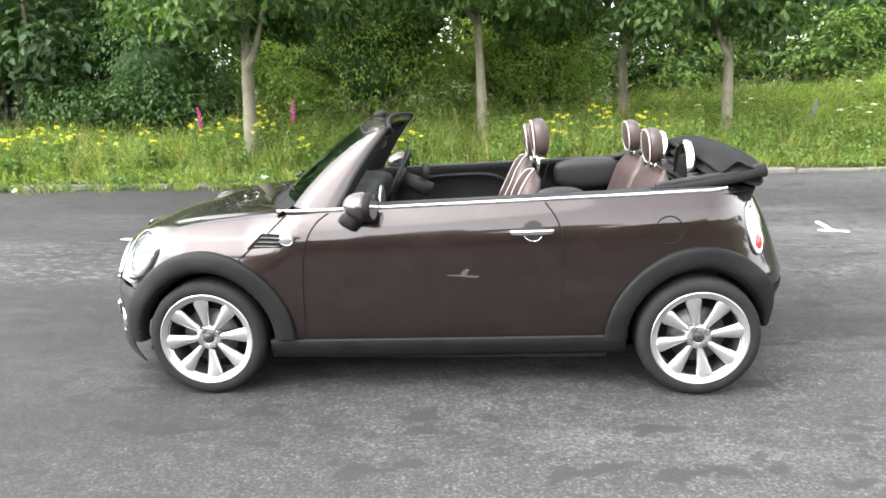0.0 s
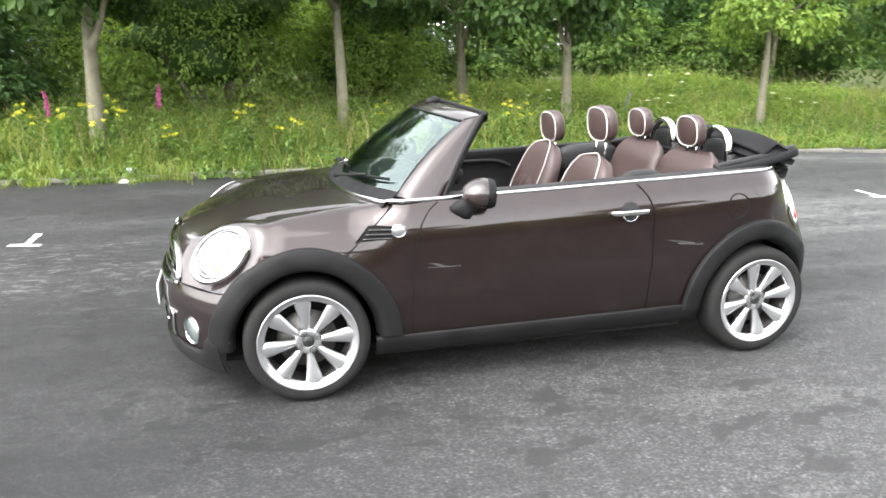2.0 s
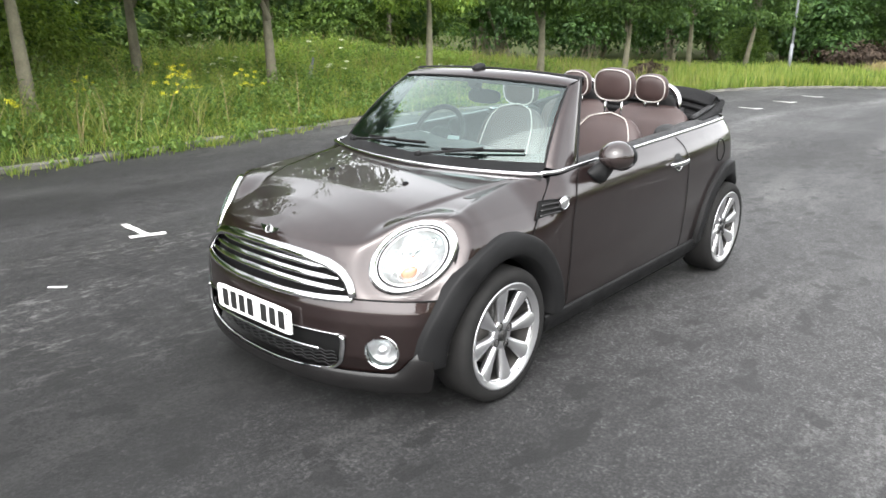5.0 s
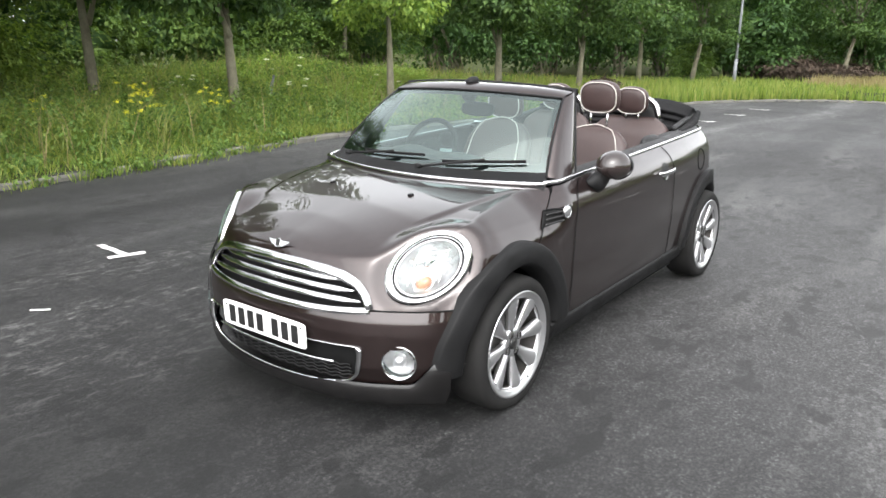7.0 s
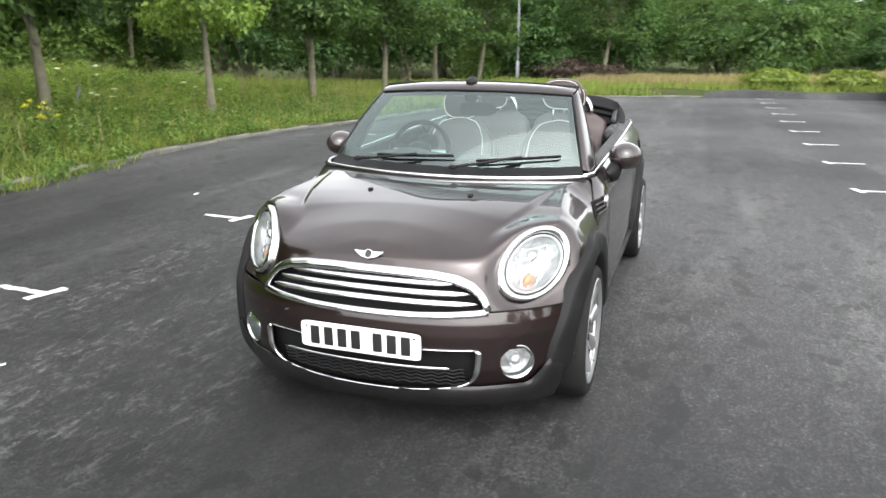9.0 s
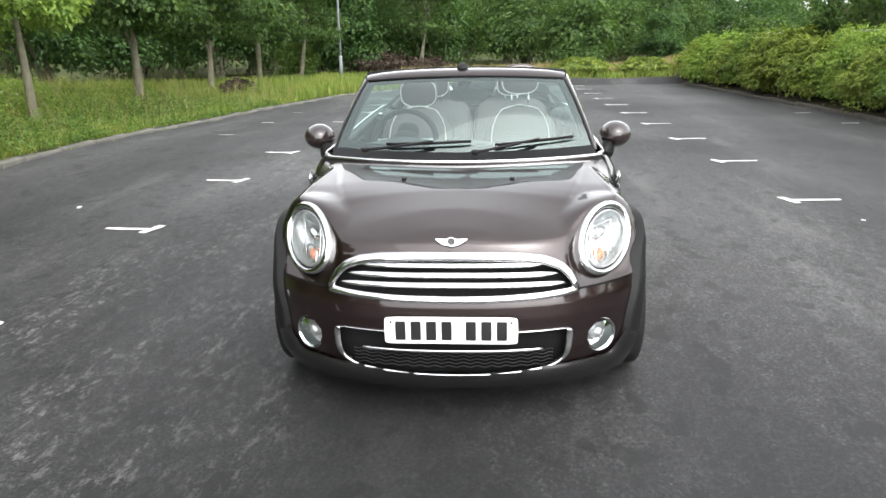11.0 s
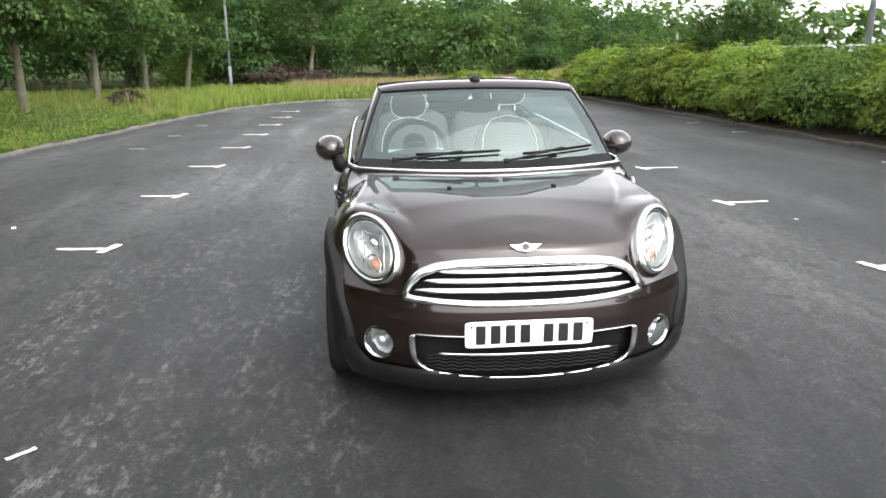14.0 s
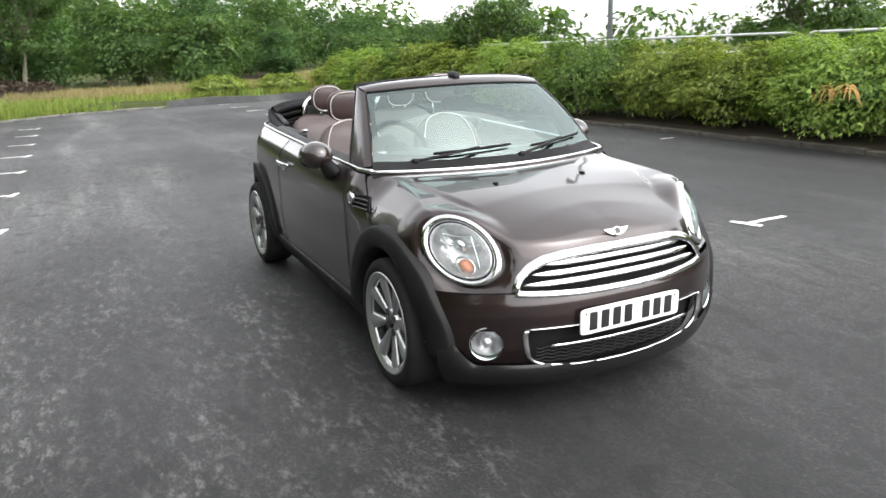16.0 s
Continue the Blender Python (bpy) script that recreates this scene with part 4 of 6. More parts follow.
# ---- windscreen, frame, cowl ----
yy = np.linspace(-1, 1, 41)
glass_low = np.array([(-0.760 - 0.165 * (1 - t * t), 0.655 * t, 0.934 - 0.008 * (1 - t * t)) for t in yy])
glass_top = np.array([(-0.410 - 0.095 * (1 - t * t), 0.536 * t, 1.250 + 0.022 * (1 - t * t)) for t in yy])
frame_part = new("windscreen_frame")
frame_part.parent = car
tagged(frame_part, "dark brown windscreen frame")
G = np.array([[glass_low[i] * (1 - k) + glass_top[i] * k + np.array([-0.02, 0, 0.012]) * 4 * k * (1 - k) for k in np.linspace(0, 1, 15)] for i in range(41)])
screen = grid("windscreen", G, GLASS, car, "raked clear windscreen reflecting sky", flip=True)
screen.visible_shadow = False


def on_pane(t, k):
    i = (t + 1) * 20
    a = min(int(i), 39)
    j = k * 14
    b = min(int(j), 13)
    f, g = i - a, j - b
    p = (G[a, b] * (1 - f) + G[a + 1, b] * f) * (1 - g) + (G[a, b + 1] * (1 - f) + G[a + 1, b + 1] * f) * g
    return p + np.array([0.004, 0, -0.003])


ts, ks = np.linspace(-1, 1, 41), np.linspace(0, 1, 15)
for strip in ([[on_pane(t, k) for k in (0, 0.05, 0.085 + 0.05 * abs(t) ** 8)] for t in ts], [[on_pane(t, k) for k in (1, 0.975, 0.955 - 0.03 * abs(t) ** 8)] for t in ts], [[on_pane(s * u, k) for u in (1, 0.975, 0.958)] for k in ks for s in (1,)], [[on_pane(-u, k) for u in (1, 0.975, 0.958)] for k in ks]):
    grid("glass_border", np.array(strip), SHADOW_BLACK, car, "black printed border of the windscreen")
for sd in (-1, 1):
    col = []
    for k in np.linspace(-0.06, 1, 20):
        b, t = np.array([-0.755, 0.661, 0.934]), np.array([-0.406, 0.541, 1.250])
        g = b + (t - b) * k + np.array([-0.018, 0.004, 0.010]) * 4 * k * (1 - k)
        rb, rt = np.array([-0.555, 0.704, 0.908]), np.array([-0.312, 0.552, 1.288])
        e = rb + (rt - rb) * k + np.array([-0.012, 0.006, 0.008]) * 4 * k * (1 - k)
        m1 = g * 0.62 + e * 0.38 + np.array([-0.004, 0.010, 0.001])
        m2 = g * 0.25 + e * 0.75 + np.array([-0.002, 0.009, 0.001])
        ib = e + np.array([0.045, -0.035, -0.012])
        ic = g + np.array([0.065, -0.030, -0.028])
        row = [g, g + np.array([0.004, 0.006, 0.007]), m1, m2, e, e + np.array([0.014, -0.008, -0.002]), ib, ic, g + np.array([0.004, -0.006, -0.006])]
        col.append([(p[0], sd * p[1], p[2]) for p in row])
    C = np.array(col)
    grid("pillar", C[:, :6], PAINT, frame_part, "dark brown windscreen pillar", flip=sd > 0)
    grid("pillar_lining", C[:, 5:], INTERIOR, frame_part, flip=sd > 0)
    bar("pillar_seal", C[:, 0], 0.006, 0.005, (0, 0, 1), BLACK_TRIM, frame_part)
    # Black quarter fillet between pillar and door.
    bar("pillar_gasket", C[:, 5], 0.010, 0.009, (0, sd, 0.2), BLACK_TRIM, frame_part)
head, under = [], []
for t, g in zip(yy, glass_top):
    a = abs(t)
    rear = np.array([-0.292 - 0.055 * (1 - t * t), 0.556 * t, 1.284 + 0.024 * (1 - t * t)])
    f = g * (1, 1.015, 1) + np.array([0, 0, 0.002])
    rise = 0.020 * (1 - 0.55 * a**6)
    head.append([f, f + np.array([0.012, 0, 0.012]), f * 0.7 + rear * 0.3 + np.array([0, 0, rise]), f * 0.35 + rear * 0.65 + np.array([0, 0, rise * 0.9]), rear, rear + np.array([0.014, 0, -0.012]), rear + np.array([0.006, 0, -0.034])])
    under.append([rear + np.array([0.006, 0, -0.034]), rear + np.array([-0.03, 0, -0.046]), g + np.array([0.03, 0, -0.026]), g + np.array([0.004, 0, -0.006])])
grid("header_rail", np.array(head), PAINT, frame_part, "dark brown windscreen header rail", flip=True)
grid("header_lining", np.array(under), INTERIOR, frame_part, flip=True)
bar("header_seal", glass_top + np.array([0.002, 0, 0.004]), 0.006, 0.006, (0, 0, 1), BLACK_TRIM, frame_part)
bar("roof_seal", [r[4] + np.array([0.006, 0, 0.003]) for r in head], 0.010, 0.010, (0, 0, 1), BLACK_TRIM, frame_part)
rounded("sensor_dome", (0.085, 0.058, 0.040), BLACK_TRIM, frame_part, "black dome on the header rail", pose(-0.412, 0.012, 1.319, 0, -14, 0), power=2.4)
# Black cowl between glass and bonnet.
edge = []
for t in yy:
    y = 0.70 * t
    edge.append(np.array([-0.830 - 0.165 * (1 - t * t) - 0.010 * (1 - t**4), y, 0.894 - 0.006 * (1 - t * t)]))
edge = np.array(edge)
cowl = [[e + np.array([-0.015, 0, -0.02]), e + np.array([0.0, 0, 0.002]), e * 0.6 + g * 0.4 + np.array([0, 0, -0.012]), g + np.array([0, 0, 0.002]), g + np.array([0.05, 0, 0.01])] for e, g in zip(edge, glass_low)]
grid("cowl", np.array(cowl), BLACK_TRIM, car, "black plastic scuttle cowl", flip=True)
bar("chrome_cowl_strip", edge + np.array([-0.002, 0, 0.004]), 0.008, 0.009, (0, 0, 1), CHROME, car, "chrome strip along the rear edge of the bonnet")
# Wipers.
for y0, y1, xo in ((-0.17, -0.57, 0.0), (0.38, -0.05, 0.0)):
    w = new("wiper")
    w.parent = car
    tagged(w, "black windscreen wiper resting on the glass")

    def on_glass(y, k):
        t = y / 0.6
        g = np.array([np.interp(y, glass_low[:, 1], glass_low[:, c]) for c in range(3)])
        h = np.array([np.interp(y, glass_top[:, 1] * 1.2, glass_top[:, c]) for c in range(3)])
        return g * (1 - k) + h * k + np.array([-0.018, 0, 0.020])

    blade = [on_glass(y, k) for y, k in zip(np.linspace(y0, y1, 16), np.linspace(0.045, 0.095, 16))]
    bar("blade", blade, 0.005, 0.008, (-0.5, 0, 0.8), BLACK_TRIM, w)
    arm = [on_glass(y, k) + np.array([-0.012, 0, 0.010]) for y, k in zip(np.linspace(y0 * 0.45 + y1 * 0.55, y0 + 0.10, 10), np.linspace(0.075, -0.06, 10))]
    bar("arm", arm, 0.007, 0.006, (-0.5, 0, 0.8), BLACK_TRIM, w)
    rounded("pivot", (0.035, 0.035, 0.025), BLACK_TRIM, w, "", Matrix.Translation(Vector(arm[-1])), nu=12, nv=8)


# ---- doors: handles, mirrors, scuttle vents, caps ----
def at_skin(x, z, side, out=0.0):
    return skin(side * s_at(x), z, -out)


for side in (-1, 1):
    hp = spline([at_skin(x, 0.808 + dz, side, o) for x, o, dz in ((0.300, 0.004, -0.004), (0.315, 0.026, -0.002), (0.36, 0.036, 0.0), (0.45, 0.036, 0.002), (0.495, 0.026, 0.002), (0.512, 0.004, 0.001))], 30)
    bar("door_handle", hp, np.interp(np.abs(np.linspace(-1, 1, 30)), [0, 0.8, 1], [0.013, 0.012, 0.006]), 0.007, (0, side, 0), CHROME, car, "chrome door handle")
    # Flat black disc on the skin, giving the shaded look of a recess.
    cup = []
    for a in np.linspace(0, 2 * math.pi, 33)[:-1]:
        cup.append([at_skin(0.412 + r * math.cos(a), 0.806 + r * math.sin(a), side, o) for r, o in ((0.052, 0.0015), (0.045, 0.0022), (0.02, 0.0025), (0.001, 0.0025))])
    grid("handle_recess", np.array(cup), INTERIOR, car, close_u=True, flip=side > 0)
    lockp = [at_skin(0.412 + 0.046 * math.cos(a), 0.806 + 0.046 * math.sin(a), side, 0.003) for a in np.linspace(math.pi * 1.15, math.pi * 1.85, 14)]
    bar("recess_edge", lockp, 0.003, 0.003, (0, side, 0), CHROME, car, k=6)
    # Mirror.
    mir = new("wing_mirror")
    mir.parent = car
    tagged(mir, "dark brown rounded wing mirror on a black foot")
    c = Vector((-0.385, side * 0.832, 0.945))
    M = Matrix.Translation(c) @ pose(0, 0, 0, 0, 0, side * 8)
    cap = []
    for i in range(15):
        p = -math.pi / 2 + math.pi * i / 14
        row = []
        for j in range(28):
            q = 2 * math.pi * j / 28
            x, y, z = math.cos(p) * math.cos(q), math.cos(p) * math.sin(q), math.sin(p)
            x = x * (0.108 if x < 0 else 0.045)
            row.append(M @ Vector((x, y * 0.086, z * 0.073 * (1.0 if z > 0 else 0.92))))
        cap.append(row)
    grid("mirror_cap", np.array([[tuple(v) for v in r] for r in cap]), MIRROR_PAINT, mir, "glossy dark brown mirror cap", close_v=True, flip=True)
    band = [[M @ Vector((x, 0.0855 * math.cos(a) * k, -0.002 + 0.072 * math.sin(a) * k)) for x, k in ((0.012, 1.0), (0.03, 0.97), (0.047, 0.90), (0.044, 0.84))] for a in np.linspace(0, 2 * math.pi, 33)[:-1]]
    grid("mirror_rim", np.array([[tuple(v) for v in r] for r in band]), BLACK_TRIM, mir, close_u=True, flip=True)
    face = [[M @ Vector((0.0455 - 0.001 * k, 0.070 * math.cos(a) * k, 0.058 * math.sin(a) * k)) for k in (1.0, 0.6, 0.01)] for a in np.linspace(0, 2 * math.pi, 33)[:-1]]
    grid("mirror_glass", np.array([[tuple(v) for v in r] for r in face]), CHROME, mir, close_u=True, flip=True)
    foot0 = at_skin(-0.475, 0.845, side, -0.01)
    foot = spline([foot0, foot0 + np.array([0.01, side * 0.02, 0.02]), (-0.425, side * 0.792, 0.895), (-0.40, side * 0.815, 0.935)], 12)
    bar("mirror_foot", foot, np.linspace(0.062, 0.030, 12), np.linspace(0.030, 0.034, 12), (0, side, 0.3), BLACK_TRIM, mir)
    # Side scuttle: black vent with chrome outline and round repeater.
    vent = new("scuttle_vent")
    vent.parent = car
    tagged(vent, "black side vent with round white repeater")
    P = []
    for a in np.linspace(0, 1, 12):
        lowp = np.array([-0.985 + 0.20 * a, 0.728 + 0.018 * a])
        highp = np.array([-0.918 + 0.13 * a, 0.796 - 0.004 * a])
        P.append([at_skin(*(lowp * (1 - k) + highp * k), side, 0.003) for k in np.linspace(0, 1, 6)])
    thicken(grid("vent_plate", np.array(P), SHADOW_BLACK, vent, flip=side < 0), 0.003, 1.0)
    for k in range(3):
        z = 0.742 + 0.019 * k
        bar("vent_bar", [at_skin(x, z + 0.02 * (x + 0.9), side, 0.008) for x in np.linspace(-0.952 + 0.016 * k, -0.815, 10)], 0.0055, 0.006, (0, side, 0), GLOSS_BLACK, vent, k=6)
    bar("vent_edge", [at_skin(x, z, side, 0.005) for x, z in ((-0.985, 0.728), (-0.95, 0.765), (-0.918, 0.797), (-0.86, 0.797), (-0.80, 0.793))], 0.0035, 0.003, (0, side, 0), BLACK_TRIM, vent, k=6)
    rep = at_skin(-0.785, 0.778, side, 0.004)
    rr = [[(rep[0] + 0.030 * k * math.cos(a), rep[1] + side * h, rep[2] + 0.026 * k * math.sin(a)) for k, h in ((1.0, -0.004), (0.97, 0.008), (0.8, 0.012), (0.4, 0.014), (0.01, 0.015))] for a in np.linspace(0, 2 * math.pi, 25)[:-1]]
    grid("side_repeater", np.array(rr), SILVER, vent, "round white side repeater with chrome rim", close_u=True, flip=side > 0)
    bar("repeater_rim", [(rep[0] + 0.035 * math.cos(a), rep[1] + side * 0.006, rep[2] + 0.029 * math.sin(a)) for a in np.linspace(0, 2 * math.pi, 25)[:-1]], 0.003, 0.004, (0, side, 0), CHROME, vent, closed=True, k=6)
    # Tail lamp.
    tl = []
    s0 = s_at(1.42)
    for a in np.linspace(0, 2 * math.pi, 33)[:-1]:
        tl.append([skin(side * (s0 + 0.110 + 0.055 * k * math.cos(a)), 0.775 + 0.125 * k * math.sin(a), -o) for k, o in ((1.0, 0.0), (0.96, 0.012), (0.86, 0.014), (0.78, 0.010))])
    tail_lamp = new("tail_lamp")
    tail_lamp.parent = car
    grid("tail_ring", np.array(tl), CHROME, tail_lamp, "chrome tail lamp ring", close_u=True, flip=side > 0)
    tr = [[skin(side * (s0 + 0.110 + 0.055 * k * math.cos(a)), 0.775 + 0.125 * k * math.sin(a), -o) for k, o in ((0.80, 0.010), (0.45, 0.016), (0.01, 0.018))] for a in np.linspace(0, 2 * math.pi, 33)[:-1]]
    grid("tail_lens", np.array(tr), PLATE_WHITE, tail_lamp, "clear tail lamp lens", close_u=True, flip=side > 0)
    tb = [[skin(side * (s0 + 0.118 + 0.032 * k * math.cos(a)), 0.725 + 0.042 * k * math.sin(a), -o) for k, o in ((1.0, 0.012), (0.6, 0.021), (0.01, 0.024))] for a in np.linspace(0, 2 * math.pi, 25)[:-1]]
    grid("tail_bulb", np.array(tb), RED_LAMP, tail_lamp, "red tail lamp segment", close_u=True, flip=side > 0)
    # Shut lines under the panels' edges read as thin dark seams.
    bar("bumper_seam", [skin(side * s, 0.5155, -0.0005) for s in np.linspace(0.53, s_at(-1.575), 30)], 0.0025, 0.002, (0, 0, 1), SHADOW_BLACK, car, k=6)

flap = [at_skin(1.052 + 0.066 * math.cos(a), 0.803 + 0.066 * math.sin(a), -1, 0.0008) for a in np.linspace(0, 2 * math.pi, 41)[:-1]]
bar("fuel_flap_seam", flap, 0.0036, 0.0036, (0, -1, 0), SHADOW_BLACK, car, "round fuel flap seam", closed=True, k=6)

rounded("fuel_flap_latch", (0.012, 0.006, 0.012), SHADOW_BLACK, car, "", Matrix.Translation(Vector(at_skin(1.112, 0.803, -1, 0.001))), nu=10, nv=6)

# ---- wheels ----
def wheel_meshes():
    M = {}
    prof = [(0.200, 0.085), (0.234, 0.096), (0.244, 0.101), (0.262, 0.103), (0.280, 0.098), (0.291, 0.086), (0.2965, 0.066), (0.298, 0.03), (0.298, -0.03), (0.296, -0.07), (0.285, -0.092), (0.25, -0.100), (0.20, -0.09)]
    tyre = disc_rings("tyre", prof, RUBBER, k=72)
    for v in tyre.data.vertices:
        if v.co.z < -(HUB_Z + 0.024):
            v.co.z = -(HUB_Z + 0.024)
    M["tyre"] = tyre
    M["rim"] = disc_rings("rim", [(0.237, 0.096), (0.236, 0.101), (0.231, 0.102), (0.226, 0.098), (0.214, 0.093), (0.203, 0.086), (0.198, 0.074)], SILVER, k=72)
    M["barrel"] = disc_rings("rim_barrel", [(0.199, 0.076), (0.200, 0.06), (0.202, 0.02), (0.20, -0.05), (0.205, -0.09)], DULL_METAL, k=72)
    V, rows = [], 18
    for i in range(rows):
        t = i / (rows - 1)
        r = 0.036 + 0.176 * t
        w = float(np.interp(t, [0, 0.15, 0.35, 0.6, 0.8, 0.93, 1], [0.014, 0.016, 0.0215, 0.030, 0.0375, 0.0395, 0.031]))
        y = float(np.interp(t, [0, 0.2, 0.5, 0.8, 1], [0.070, 0.074, 0.082, 0.090, 0.0935]))
        for a in np.linspace(-1, 1, 9):
            V.append((w * a, y - 0.012 * abs(a) ** 2.2, r))
        for a in (1, -1):
            V.append((w * a * 0.8, y - 0.034, r))
    k = 11
    F = grid_faces(rows, k, False, True, flip=True) + [tuple(range(k)), tuple(reversed(range((rows - 1) * k, rows * k)))]
    M["spoke"] = solid("spoke", V, F, SILVER)
    M["hub"] = disc_rings("hub", [(0.066, 0.045), (0.064, 0.066), (0.056, 0.073), (0.040, 0.072), (0.030, 0.070), (0.01, 0.06)], SILVER, k=40)
    M["centre_cap"] = disc_rings("centre_cap", [(0.028, 0.06), (0.0275, 0.074), (0.025, 0.0775), (0.001, 0.0785)], PLATE_BLACK, k=32)
    M["cap_ring"] = disc_rings("cap_ring", [(0.0165, 0.0775), (0.0155, 0.0792), (0.0135, 0.0785)], DULL_METAL, k=32)
    M["wheel_bolt"] = disc_rings("wheel_bolt", [(0.011, 0.05), (0.011, 0.071), (0.009, 0.074), (0.004, 0.073), (0.001, 0.069)], DULL_METAL, k=12)
    M["bolt_hole"] = disc_rings("bolt_hole", [(0.0185, 0.0725), (0.0172, 0.0755), (0.0135, 0.070)], SHADOW_BLACK, k=16)
    M["brake_disc"] = disc_rings("brake_disc", [(0.14, 0.012), (0.14, 0.02), (0.07, 0.021), (0.06, 0.035), (0.01, 0.036)], DULL_METAL, k=48)
    M["backing"] = disc_rings("dust_shield", [(0.215, -0.05), (0.16, -0.02), (0.01, -0.02)], SHADOW_BLACK, k=40)
    M["valve"] = disc_rings("valve", [(0.004, 0.07), (0.004, 0.098), (0.001, 0.1)], RUBBER, k=8)
    return M


def wheel(M, x, y, turn, spin):
    w = new("wheel")
    w.parent = car
    tagged(w, "silver eight-spoke alloy wheel with black tyre")
    w.matrix_local = pose(x, y, HUB_Z, 0, 0, turn)
    for nm in ("tyre", "rim", "barrel", "hub", "centre_cap", "cap_ring", "brake_disc", "backing"):
        o = new(M[nm].name.split(".")[0], M[nm].data)
        o.parent = w
    for k in range(8):
        o = new("spoke", M["spoke"].data)
        o.parent = w
        o.matrix_local = pose(0, 0, 0, 0, spin + 45 * k, 0)
    for k in range(4):
        a = radians(spin + 22 + 90 * k)
        for nm in ("wheel_bolt", "bolt_hole"):
            o = new(nm, M[nm].data)
            o.parent = w
            o.matrix_local = pose(0.050 * math.sin(a), 0, 0.050 * math.cos(a))
    o = new("valve", M["valve"].data)
    o.parent = w
    o.matrix_local = pose(0.212 * math.sin(radians(spin + 202)), -0.004, 0.212 * math.cos(radians(spin + 202)))


WM = wheel_meshes()
wheel(WM, AXLE_F, -0.722, 180, 6)
wheel(WM, AXLE_R, -0.728, 180, 11)
wheel(WM, AXLE_F, 0.722, 0, 14)
wheel(WM, AXLE_R, 0.728, 0, 31)
for o in WM.values():
    bpy.data.objects.remove(o)


# ---- seats ----
def shell(name, rows, material, parent, label=""):
    """A padded body from cross-sections: (centre, half width, half depth, way its depth points)."""
    R = []
    for c, hw, hd, n in rows:
        n = np.array(n, float) / np.linalg.norm(n)
        c = np.array(c, float)
        ring = []
        for j in range(28):
            a = 2 * math.pi * j / 28
            ca, sa = math.cos(a), math.sin(a)
            ex = 2 / 3.4
            ring.append(c + np.array([0, 1, 0]) * hw * math.copysign(abs(ca) ** ex, ca) + n * hd * math.copysign(abs(sa) ** ex, sa))
        R.append(ring)
    R = np.array(R)
    n = len(R)
    F = grid_faces(n, 28, False, True)
    F += [tuple(reversed(range(28))), tuple((n - 1) * 28 + i for i in range(28))]
    return solid(name, R.reshape(-1, 3), F, material, parent, label), R


def front_seat(y, head_top):
    seat = new("front_seat")
    seat.parent = car
    tagged(seat, "dark brown leather front seat with cream piping")
    n = (-0.95, 0, 0.30)
    rows = []
    for t in np.linspace(0, 1, 22):
        x, z = 0.235 + 0.215 * t, 0.46 + 0.575 * t
        hw = float(np.interp(t, [0, 0.2, 0.5, 0.75, 0.88, 0.96, 1.0], [0.225, 0.245, 0.255, 0.238, 0.20, 0.14, 0.03]))
        hd = float(np.interp(t, [0, 0.5, 0.85, 0.96, 1.0], [0.075, 0.070, 0.055, 0.035, 0.008]))
        rows.append(((x, y, z), hw, hd, n))
    ob, R = shell("backrest", rows, LEATHER, seat, "ribbed dark brown leather backrest")
    for side in (0, 1):
        idx = 4 if side == 0 else 10
        pts = [R[i][idx] + np.array([-0.004, 0, 0.003]) for i in range(1, 22)]
        if side == 0:
            left = pts
        else:
            right = pts
    loop = left + right[::-1]
    bar("piping", spline(loop, 90), 0.0036, 0.0036, (-1, 0, 0.3), PIPING, seat, "cream piping", k=8)
    # Padded insert with an arched top and shallow upright flutes.
    pad = []
    for u in np.linspace(-1, 1, 33):
        row = []
        for v in np.linspace(0, 1, 16):
            t = 0.06 + (0.56 - 0.16 * abs(u) ** 2.6) * v
            hw = float(np.interp(t, [0, 0.2, 0.5, 0.75], [0.225, 0.245, 0.255, 0.238]))
            hd = float(np.interp(t, [0, 0.5, 0.85], [0.075, 0.070, 0.055]))
            off = 0.165 * u
            out = hd * (1 - abs(off / hw) ** 3.4) ** (1 / 3.4)
            edge = min(1.0, 6 * (1 - abs(u)), 8 * (1 - v))
            out += -0.003 + (0.009 + 0.0014 * math.cos(u * 12.6)) * edge
            row.append(np.array([0.235 + 0.215 * t, y + off, 0.46 + 0.575 * t]) + np.array(n) / np.linalg.norm(n) * out)
        pad.append(row)
    grid("backrest_insert", np.array(pad), LEATHER, seat, "fluted leather insert")
    crow = []
    for t in np.linspace(0, 1, 16):
        x = 0.30 - 0.50 * t
        hw = float(np.interp(t, [0, 0.5, 0.9, 1], [0.235, 0.25, 0.235, 0.20]))
        hd = float(np.interp(t, [0, 0.1, 0.9, 1.0], [0.05, 0.075, 0.07, 0.03]))
        crow.append(((x, y, 0.44 + 0.03 * t), hw, hd, (0.05, 0, 1)))
    shell("cushion", crow, LEATHER, seat)
    H = pose(0.470, y, head_top - 0.095, 0, -6, 0)
    rounded("headrest", (0.095, 0.255, 0.195), LEATHER, seat, "rounded leather headrest", H, power=2.9, nu=32, nv=18)
    lp = [H @ Vector((-0.036, 0.118 * math.copysign(abs(math.cos(a)) ** 0.72, math.cos(a)), 0.090 * math.copysign(abs(math.sin(a)) ** 0.72, math.sin(a)))) for a in np.linspace(0, 2 * math.pi, 49)[:-1]]
    bar("headrest_piping", [tuple(v) for v in lp], 0.0036, 0.0036, (-1, 0, 0), PIPING, seat, closed=True, k=8)
    for dy in (-0.055, 0.055):
        bar("headrest_post", [(0.462, y + dy, head_top - 0.32), (0.467, y + dy, head_top - 0.15)], 0.006, 0.006, (-1, 0, 0), CHROME, seat, k=8)


front_seat(-0.33, 1.302)
